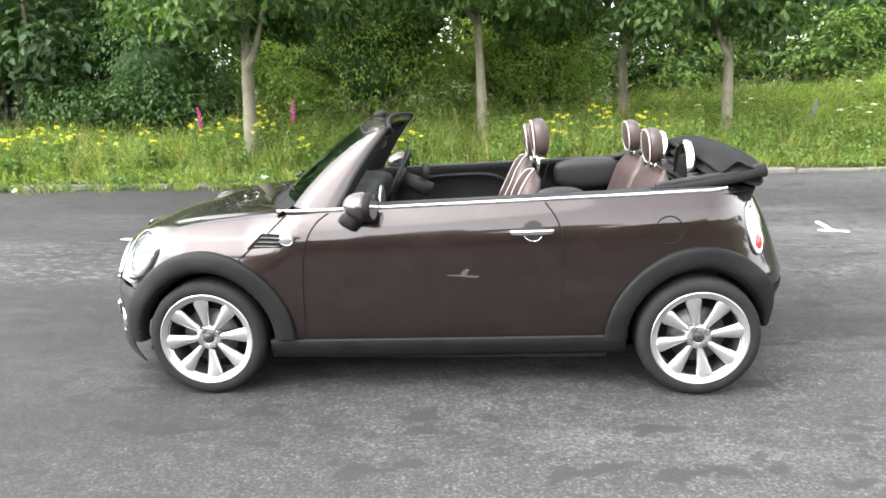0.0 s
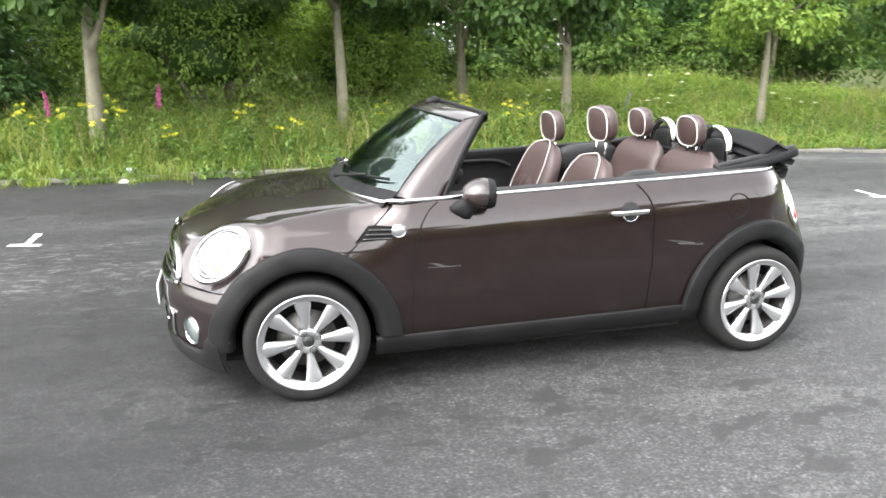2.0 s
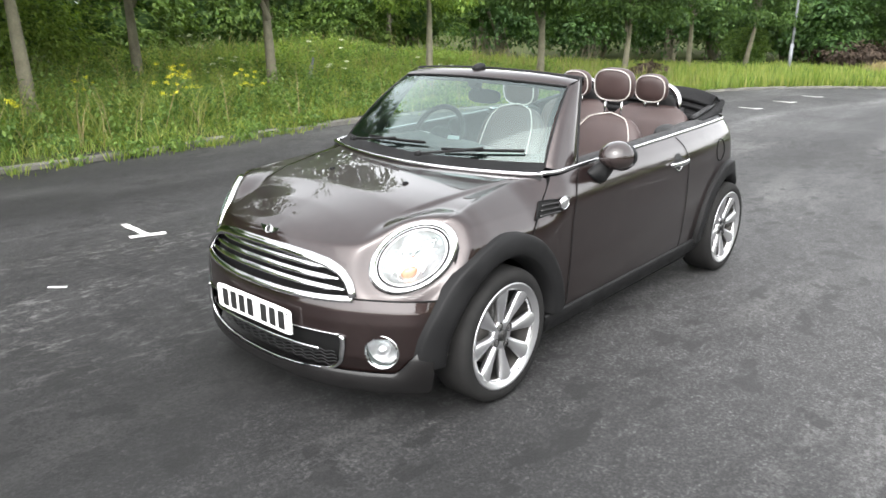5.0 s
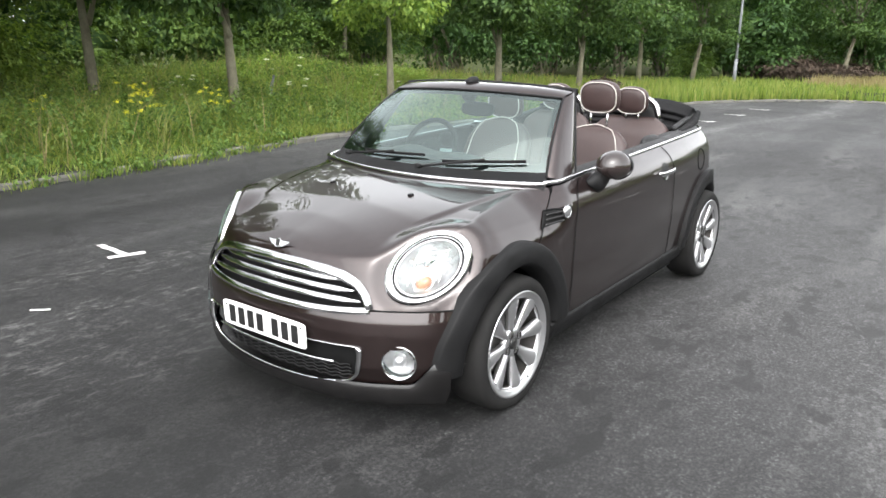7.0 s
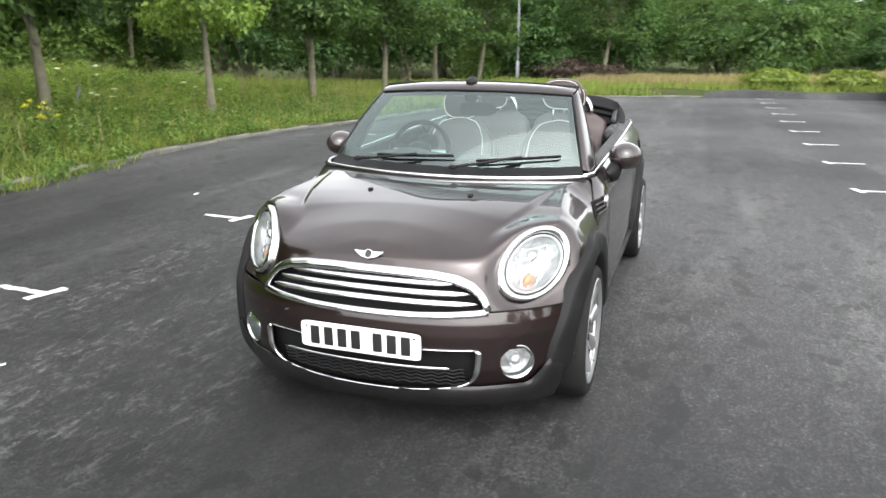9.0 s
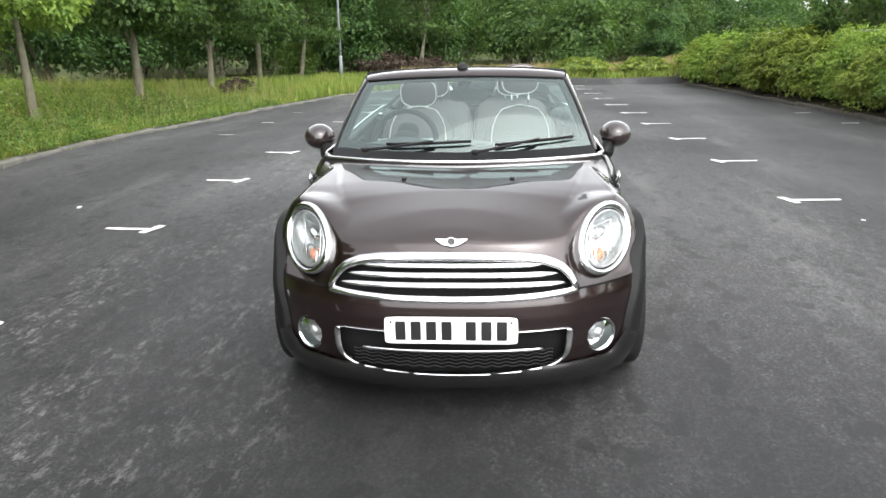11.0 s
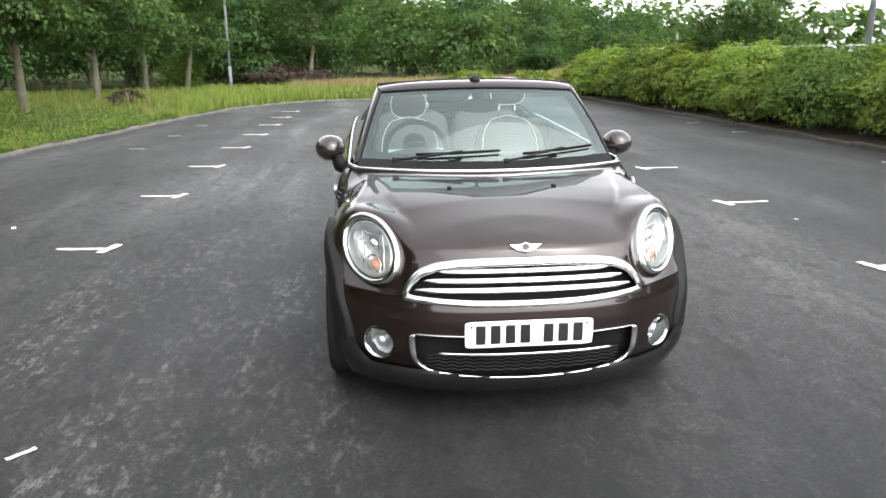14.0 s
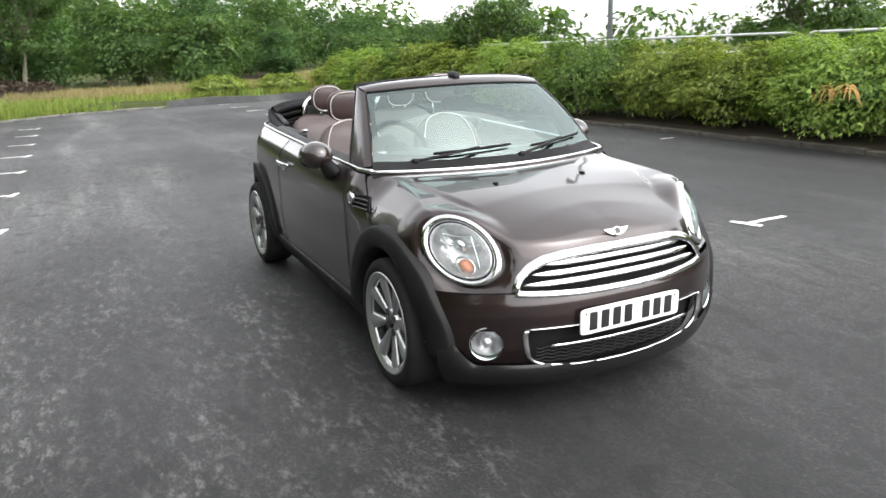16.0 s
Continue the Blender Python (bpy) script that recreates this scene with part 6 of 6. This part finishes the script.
# The thicket behind the verge.
for i, (x, y, w, dp, h, m, n, sz) in enumerate([
    (-13.0, 8.5, 5.0, 4.0, 5.0, LEAF_DEEP, 9000, 0.20), (-8.6, 9.2, 4.5, 3.5, 5.5, LEAF_DEEP, 9000, 0.19), (-5.6, 8.9, 4.2, 2.8, 3.4, LEAF_DARK, 19000, 0.092), (-1.9, 9.6, 5.2, 2.8, 4.2, LEAF_LIGHT, 20000, 0.092),
    (1.0, 11.4, 4.2, 2.6, 2.6, LEAF_LIGHT, 13000, 0.092), (2.2, 14.6, 4.5, 3.0, 4.6, LEAF_DARK, 8000, 0.16), (-4.0, 13.2, 6.0, 4.0, 6.0, LEAF, 10000, 0.18), (-10.0, 13.5, 7.0, 4.0, 6.5, LEAF_DEEP, 9000, 0.2),
    (6.2, 16.2, 5.0, 3.5, 6.0, LEAF_DARK, 9000, 0.17), (10.5, 17.0, 5.5, 3.5, 6.5, LEAF_DARK, 9000, 0.18), (15.4, 15.4, 5.0, 3.5, 4.2, LEAF_BUSH, 9000, 0.15), (20.0, 15.0, 5.5, 3.5, 6.0, LEAF_DARK, 9000, 0.18),
    (24.5, 14.0, 5.5, 4.0, 6.0, LEAF_DARK, 8000, 0.2), (29.5, 12.5, 6.0, 4.0, 6.2, LEAF_DARK, 8000, 0.2), (26.2, 8.0, 2.4, 1.8, 1.6, LEAF_BUSH, 4500, 0.12), (-17.0, 12.0, 7.0, 5.0, 7.0, LEAF_DARK, 7000, 0.25),
    (5.0, 14.6, 3.6, 2.2, 2.3, LEAF_BUSH, 6000, 0.13), (8.4, 14.8, 3.8, 2.2, 2.6, LEAF_BUSH, 6000, 0.13), (11.8, 15.0, 3.8, 2.2, 2.4, LEAF_BUSH, 6000, 0.13),
    (1.0, 18.0, 8.0, 4.0, 8.0, LEAF_DARK, 8000, 0.24), (14.0, 20.0, 9.0, 4.0, 8.5, LEAF_DARK, 8000, 0.25), (24.0, 19.0, 9.0, 4.0, 8.5, LEAF_DARK, 8000, 0.25), (-6.0, 18.0, 9.0, 4.0, 8.5, LEAF_DARK, 8000, 0.25),
]):
    bush(x, y, w, dp, h, 100 + i, int(n * (1.45 if sz < 0.1 else 0.8)), sz * (0.85 if sz < 0.1 else 1.0), m)

# Far woods past the end of the car park.
far = [(35, 9, 8, 5.8), (37, 3.5, 8, 5.0), (40, -2, 8, 4.6), (44, -7, 7, 4.2), (40, -9.5, 3.8, 3.0), (50, -12, 9, 6.0), (48, -1, 10, 8.0), (58, -19, 11, 5.4), (52, 8, 11, 7.5), (42, 14, 10, 7.5), (64, -9, 12, 9.0), (70, -27, 13, 5.6), (46, -17, 7, 2.8), (78, -18, 14, 8.2), (60, -29, 9, 4.3), (44, 22, 12, 9.0), (32, 6.5, 6, 4.6), (33, 12, 7, 6.5), (36, -4.5, 6, 3.6), (31, 17, 8, 7), (43, 6, 9, 6.5), (55, 2, 10, 6.5), (54, -7, 9, 7.5), (38, 18, 9, 8), (66, -36, 12, 4.6), (60, -22, 9, 4.8)]
for i, (x, y, w, h) in enumerate(far):
    bush(x, y, w, w * 0.7, h, 300 + i, 7000, 0.22 if w > 5 else 0.14, (LEAF, LEAF_DARK, LEAF)[i % 3], "wood_tree", "broad green tree in the woods beyond the car park", 0.0, "far woods", "tree")
# Distant tree line.
rng = np.random.default_rng(77)
line = []
for k in range(60):
    a = radians(rng.uniform(-75, 60))
    r = rng.uniform(85, 150)
    h = rng.uniform(4.5, 7.5) * r / 100 * float(np.interp(math.degrees(a), [-60, -36, -24, -14, -8], [0.60, 0.78, 1.0, 1.3, 1.4]))
    line.append((r * math.cos(a), r * math.sin(a), h * 0.4, h * 1.1, h * 1.1, h * 0.75))
tagged(foliage("distant_woods", line, 42000, 1.3, LEAF, rng), "distant belt of green woods", "woods", kind="stuff")

# The hedge.
x = -6.0
i = 0
while x < 23:
    w = 2.6 + 0.5 * math.sin(i * 2.1)
    h = float(np.interp(x, [-6, 0, 6, 12, 18, 23], [1.55, 1.42, 1.38, 1.55, 1.6, 1.5])) + 0.20 * math.sin(i * 3.7) + 0.10 * math.sin(i * 1.3)
    bush(x + w * 0.4, -7.78 + 0.16 * math.sin(i * 1.9), w * 1.25, 2.15, h, 500 + i, 16000 if x < 12 else 7000, 0.068 if x < 12 else 0.11, (LEAF_HEDGE, LEAF_HEDGE, LEAF_BUSH, LEAF_HEDGE, LEAF_LIGHT)[i % 5], "hedge_shrub", "arching green hedge shrub beside the asphalt", None, "hedge along the car park", "hedge")
    x += w * 0.72
    i += 1
for i, (x, y, w) in enumerate([(26.6, -3.6, 3.2), (27.0, -6.2, 3.2), (26.4, -8.4, 3.0)]):
    bush(x, y, w, 2.4, 0.75, 560 + i, 5000, 0.12, LEAF_HEDGE, "low_hedge", "low clipped green hedge at the end of the car park", None, "low hedge", "hedge")
spray = np.random.default_rng(9)
for x, y in ((1.95, -6.7), (2.28, -6.75)):
    fronds = [(np.array([x, y - 0.05, 0.78 + 0.1 * spray.random()]), unit(np.array([spray.normal(0, 0.8), 0.7, 0.25])), spray.uniform(0.2, 0.34), 0.9) for _ in range(9)]
    branch = tagged(new("withered_branch"), "withered orange-brown shrub branch in the hedge", "branch", "withered branches")
    for fr_ in fronds:
        root, way, length, droop = fr_
        line = [root + way * length * t + np.array([0, 0, -droop]) * t * t * length for t in np.linspace(0, 1, 9)]
        bar("withered_frond", line, np.linspace(0.020, 0.004, 9), 0.003, (0, 0.4, 1), LEAF_DRY, branch, k=6)
# The last four stand out of view, added for reflections on the car.
for x, y, kd, sc in ((15.3, -9.5, 3, 0.72), (6.9, -11.6, 2, 0.92), (-1.5, -14.5, 3, 1.0), (-6.0, -13.0, 2, 1.05), (-11.0, -13.5, 3, 1.0), (1.8, -17.0, 2, 1.1)):
    t = copy_thing(kinds[kd], pose(x, y, -0.2, 0, 0, 33 * x))
    t.scale = (sc, sc, sc)
    tagged(t, "dark small tree standing behind the hedge", "tree", "trees behind the hedge")


# ---- verge grass and flowers ----
def blades(name, X, Y, Z, h, w, rng, material, lean_amt=0.35, parent=None, way=None):
    n = len(X)
    a = rng.uniform(0, 2 * math.pi, n) if way is None else way
    L = rng.uniform(0.2, 1.0, n) * lean_amt * h
    dirx, diry = np.cos(a), np.sin(a)
    b = rng.uniform(0, 2 * math.pi, n)
    sx, sy = np.cos(b) * w / 2, np.sin(b) * w / 2
    p0 = np.stack([X - sx, Y - sy, Z - 0.02], 1)
    p1 = np.stack([X + sx, Y + sy, Z - 0.02], 1)
    m0 = np.stack([X - sx * 0.8 + dirx * L * 0.35, Y - sy * 0.8 + diry * L * 0.35, Z + h * 0.6], 1)
    m1 = np.stack([X + sx * 0.8 + dirx * L * 0.35, Y + sy * 0.8 + diry * L * 0.35, Z + h * 0.6], 1)
    tp = np.stack([X + dirx * L, Y + diry * L, Z + h], 1)
    V = np.stack([p0, p1, m1, m0, tp], 1).reshape(-1, 3)
    k = np.arange(n)[:, None] * 5
    F = np.concatenate([k + (0, 1, 2), k + (0, 2, 3), k + (3, 2, 4)], 1).reshape(-1, 3)
    return fast_mesh(name, V, F, material, parent)


rng = np.random.default_rng(5)


def verge_points(n, x0, x1, depth, power=1.0):
    X = rng.uniform(x0, x1, n)
    D = rng.random(n) ** power * depth
    k = np.interp(X, KERB[:185, 0], KERB[:185, 1])
    Y = k + 0.10 + D
    return X, Y, D


# Tufts: each with its own height, blades leaning out of it.
TX, TY, TD = verge_points(4200, -13, 16, 8.5, 1.35)
TY = TY - 0.25 * (TD < 0.35) * (1 - smooth01(1.5, 4.5, TX))
th = (0.13 + 0.40 * smooth01(0.0, 0.9, TD)) * rng.uniform(0.45, 1.3, len(TX)) * (1 - 0.35 * smooth01(4, 9, TX))
th = np.maximum(0.05, th * (1 - 0.55 * smooth01(3.5, 6, TX) * (1 - smooth01(1.2, 2.4, TD))))
per = 23
spin = rng.uniform(0, 2 * math.pi, (len(TX), per))
rad = np.abs(rng.normal(0, 0.11, (len(TX), per)))
X, Y = (TX[:, None] + rad * np.cos(spin)).ravel(), (TY[:, None] + rad * np.sin(spin)).ravel()
tall = (th[:, None] * rng.uniform(0.4, 1.1, (len(TX), per))).ravel()
tagged(blades("verge_grass", X, Y, land_z(X, Y), tall, rng.uniform(0.006, 0.015, len(X)), rng, GRASS, 1.15, way=(spin + rng.normal(0, 0.6, spin.shape)).ravel()), "tall uncut green grass on the verge", "grass", kind="stuff")
X, Y, D = verge_points(52000, -13, 16, 8.0, 1.2)
tagged(blades("undergrass", X, Y, land_z(X, Y), rng.uniform(0.05, 0.2, len(X)), rng.uniform(0.007, 0.016, len(X)), rng, GRASS, 1.3), "short matted grass under the tall tufts", "grass", kind="stuff")
X, Y, D = verge_points(22000, 16, 30, 7.0, 1.2)
ok = X < 23
X, Y = X[ok], Y[ok]
tagged(blades("far_verge_grass", X, Y, land_z(X, Y), rng.uniform(0.12, 0.42, len(X)), rng.uniform(0.015, 0.035, len(X)), rng, GRASS), "rough green grass on the far verge", "grass", kind="stuff")
X, Y = rng.uniform(24.6, 36, 16000), rng.uniform(-14, 8, 16000)
tagged(blades("end_grass", X, Y, land_z(X, Y), rng.uniform(0.08, 0.30, len(X)), rng.uniform(0.02, 0.04, len(X)), rng, GRASS), "grass strip at the end of the car park", "grass", kind="stuff")
X, Y = rng.uniform(27, 34, 9000), rng.uniform(-9, 4, 9000)
tagged(blades("straw_grass", X, Y, land_z(X, Y), rng.uniform(0.25, 0.5, len(X)), rng.uniform(0.02, 0.04, len(X)), rng, STRAW), "pale dry grass at the end of the car park", "grass", kind="stuff")
X, Y, D = verge_points(1900, -13, 16, 7.0, 1.0)
tagged(blades("dry_stalks", X, Y, land_z(X, Y), rng.uniform(0.35, 0.85, len(X)), rng.uniform(0.006, 0.012, len(X)), rng, STRAW, 0.6), "dry seed stalks among the grass", "grass", kind="stuff")

# Broad-leaved weeds.
X, Y, D = verge_points(2600, -13, 14, 6.5, 1.45)
Y = Y - 0.22 * (D < 0.25) * (1 - smooth01(1.5, 4.5, X))
Z = land_z(X, Y)
H = rng.uniform(0.15, 0.72, len(X)) * (0.35 + 0.65 * smooth01(0.0, 0.8, D)) * (1 - 0.5 * smooth01(3.5, 7, X))
wb = [(a, b, c + h * 0.5, 0.16, 0.16, h * 0.55) for a, b, c, h in zip(X, Y, Z, H)]
bx, by = rng.uniform(3.0, 13.5, 1000), rng.uniform(8.2, 12.8, 1000)
bh = rng.uniform(0.15, 0.62, 1000) * (0.6 + 0.4 * np.sin(bx * 1.3) * np.sin(by * 1.9 + 1))
tagged(foliage("bank_weeds", [(a, b, c + h * 0.5, 0.2, 0.2, h * 0.55) for a, b, c, h in zip(bx, by, land_z(bx, by), bh)], 45000, 0.062, LEAF_LIGHT, rng, hollow=0.2), "leafy pale green weeds on the bank", "weeds", kind="stuff")
tagged(foliage("weeds", wb, 120000, 0.056, LEAF_BUSH, rng, hollow=0.2), "leafy green weeds among the grass", "weeds", kind="stuff")


def flower(name, x, y, h, head, label, cat, group, seed):
    r = np.random.default_rng(seed)
    z = float(land_z(x, y))
    f = new(name)
    f.matrix_world = pose(x, y, z)
    limbs = []
    heads = []
    for _ in range(5 if head == "yellow" else 1):
        tipx, tipy = r.normal(0, 0.10, 2)
        hh = h * r.uniform(0.72, 1.05)
        limbs.append(limb([(0, 0, -0.03), (tipx * 0.4, tipy * 0.4, hh * 0.5), (tipx, tipy, hh)], 0.006, 0.003, 5))
        heads.append((tipx, tipy, hh))
    V, F = [], []
    for rings, n, k in limbs:
        b0 = len(V)
        V += [tuple(v) for v in rings.reshape(-1, 3)]
        F += [tuple(b0 + i for i in q) for q in grid_faces(n, k, False, True)]
    solid("stem", V, F, LEAF_BUSH, f)
    foliage("leaves", [(0, 0, h * 0.4, 0.09, 0.09, h * 0.36)], 50, 0.08, LEAF_BUSH, r, f, hollow=0.2)
    if head == "yellow":
        for a, b, c in heads:
            foliage("flower_head", [(a, b, c, 0.042, 0.042, 0.024)], 34, 0.017, YELLOW, r, f, "yellow flower cluster", hollow=0.1)
    elif head == "pink":
        foliage("flower_spike", [(heads[0][0] * k, heads[0][1] * k, h * k, 0.026, 0.026, 0.06) for k in (0.78, 0.86, 0.93)] + [(heads[0][0], heads[0][1], h, 0.015, 0.015, 0.05)], 130, 0.035, PINK, r, f, "pink flower spike", hollow=0.1)
    else:
        foliage("flower_head", [(a, b, c, 0.06, 0.06, 0.02) for a, b, c in heads], 70, 0.020, WHITE_PETAL, r, f, "flat white flower head", hollow=0.1)
    return tagged(f, label, cat, group)


fr = random.Random(8)
for i in range(34):
    x = fr.uniform(-9, 2.6)
    y = float(kerb_y(x)) + fr.uniform(0.25, 2.2)
    flower("yellow_flower", x, y, fr.uniform(0.48, 0.80), "yellow", "yellow wild flower on a leafy stem in the verge", "flower", "yellow flowers", 700 + i)
for i, (x, y, h) in enumerate(((-2.45, 5.62, 0.98), (-3.50, 5.45, 0.92))):
    flower("foxglove", x, y, h, "pink", "tall pink flower spike in the grass", "flower", "pink flower spikes", 800 + i)
for i in range(22):
    x = (4.1, 5.0, 6.6, 8.0, 10.2)[i % 5] + fr.uniform(-0.45, 0.45)
    y = (9.6, 10.6, 9.4, 10.9, 9.8)[i % 5] + fr.uniform(-0.3, 0.3)
    flower("white_flower", x, y, fr.uniform(0.3, 0.5), "white", "white umbel flower on the grassy bank", "flower", "white flowers", 900 + i)


# ---- behind the hedge: rail, lamp posts, far roofs; litter ----
def guard_rail(x0, x1, y, z0, h):
    g = new("guard_rail")
    ends = 0.12
    for k, z in enumerate((z0 + h, z0 + h - 0.30)):
        pts = [(x0, y, z0 + h * 0.45), (x0, y, z - ends)] if k == 0 else []
        pts = [(x0, y, z0 - 0.2), (x0, y, z - ends), (x0 + 0.03, y, z - 0.03), (x0 + ends, y, z), ((x0 + x1) / 2, y, z), (x1 - ends, y, z), (x1 - 0.03, y, z - 0.03), (x1, y, z - ends), (x1, y, z0 - 0.2)] if k == 0 else [(x0, y, z), ((x0 + x1) / 2, y, z), (x1, y, z)]
        P = np.array(pts, float)
        dd = np.r_[0, np.cumsum(np.linalg.norm(np.diff(P, axis=0), axis=1))]
        tt = np.unique(np.r_[dd, np.linspace(0, dd[-1], 40)])
        Q = np.stack([np.interp(tt, dd, P[:, c]) for c in range(3)], 1)
        bar("rail", Q, 0.024, 0.024, (0, 1, 0), GALVANISED, g, k=8, power=2)
    return tagged(g, "galvanised tubular steel barrier with rounded ends", "barrier", "barriers behind the hedge")


for x0 in (-7.2, -1.35, 4.46, 10.28, 16.0):
    guard_rail(x0, x0 + 5.68, -8.95, 0.2, 1.32)


def lamp_post(x, y, h, r, label, z0=0.0):
    p = new("lamp_post")
    bar("post", [(0, 0, -0.2), (0, 0, h * 0.5), (0, 0, h)], np.array([r * 1.15, r, r * 0.8]), np.array([r * 1.15, r, r * 0.8]), (0, 1, 0), POST_PAINT, p, k=12, power=2)
    bar("post_base", [(0, 0, -0.1), (0, 0, min(0.9, h * 0.3))], r * 1.5, r * 1.5, (0, 1, 0), POST_PAINT, p, k=12, power=2)
    p.matrix_world = pose(x, y, z0)
    rounded("lantern", (0.5, 0.16, 0.10), GALVANISED, p, "", pose(0.22, 0, h), power=3, nu=16, nv=8)
    return tagged(p, label, "lamp post", "lamp posts")


lamp_post(24.7, 5.85, 5.2, 0.042, "slim blue-grey lamp post on the verge", 0.1)
lamp_post(9.5, -9.1, 6.5, 0.055, "grey lamp post behind the hedge", 0.2)

# Litter by the kerb and a heap of cut branches.
lr = random.Random(3)
for i, (x, y, sx) in enumerate(((-2.78, 5.06, 0.06), (-2.68, 5.12, 0.05), (-6.0, 5.05, 0.05), (-6.3, 5.6, 0.06), (11.5, 6.05, 0.10), (10.6, 6.1, 0.08))):
    bm = bmesh.new()
    bmesh.ops.create_icosphere(bm, subdivisions=2, radius=1)
    for v in bm.verts:
        n3 = noise.noise(v.co * 2.3 + Vector((i * 5, 0, 0)))
        v.co = Vector((v.co.x * sx * (1 + 0.5 * n3), v.co.y * sx * 0.6 * (1 + 0.6 * n3), abs(v.co.z) * 0.035 * (1 + n3)))
    me = bpy.data.meshes.new("litter")
    bm.to_mesh(me)
    bm.free()
    me.materials.append(PLATE_WHITE)
    o = new("litter", me)
    o.matrix_world = pose(x, y, float(land_z(x, y)) + 0.002, 0, 0, 40 * i)
    tagged(o, "crumpled white paper litter by the kerb", "litter", "litter")
bt = new("bottle")
disc_rings("bottle_body", [(0.001, 0), (0.035, 0.005), (0.036, 0.16), (0.014, 0.21), (0.013, 0.24), (0.001, 0.242)], LENS, bt, "clear plastic bottle", k=20, axis="z")
rounded("bottle_label", (0.074, 0.074, 0.06), POST_PAINT, bt, "", pose(0, 0, 0.09), power=6, nu=16, nv=8)
bt.matrix_world = pose(-2.82, 5.30, float(lot_z(-2.82, 5.2)) + 0.105, 90, 0, 70)
tagged(bt, "clear plastic bottle lying on the kerb", "bottle")
heap = np.random.default_rng(21)
tagged(foliage("cut_branches", [(16.6, 7.2, 0.30, 0.75, 0.4, 0.22)], 1500, 0.12, DEAD, heap, hollow=0.1), "heap of dead brown branches under a tree", "branches", kind="stuff")
tagged(foliage("dead_scrub", [(30.5, 5.2, 0.5, 1.6, 1.6, 0.5), (31.5, 3.4, 0.4, 1.3, 1.3, 0.4)], 5000, 0.16, DEAD, heap, hollow=0.1), "low dark brown dead scrub at the wood's edge", "scrub", kind="stuff")

# A torn plastic sheet caught in the weeds of the bank.
P = []
for u in np.linspace(0, 1, 9):
    P.append([(0.16 * (v - 0.5) * (1 - 0.55 * u) + 0.05 * math.sin(3 * u), 0.03 * math.sin(6 * v + 4 * u), 0.46 * u) for v in np.linspace(0, 1, 7)])
scrap = thicken(grid("plastic_sheet", P, POST_PAINT), 0.003)
scrap.matrix_world = pose(5.74, 9.02, float(land_z(5.74, 9.02)) + 0.12, 8, 12, 20)
tagged(scrap, "torn blue-grey plastic sheet standing in the weeds", "litter")
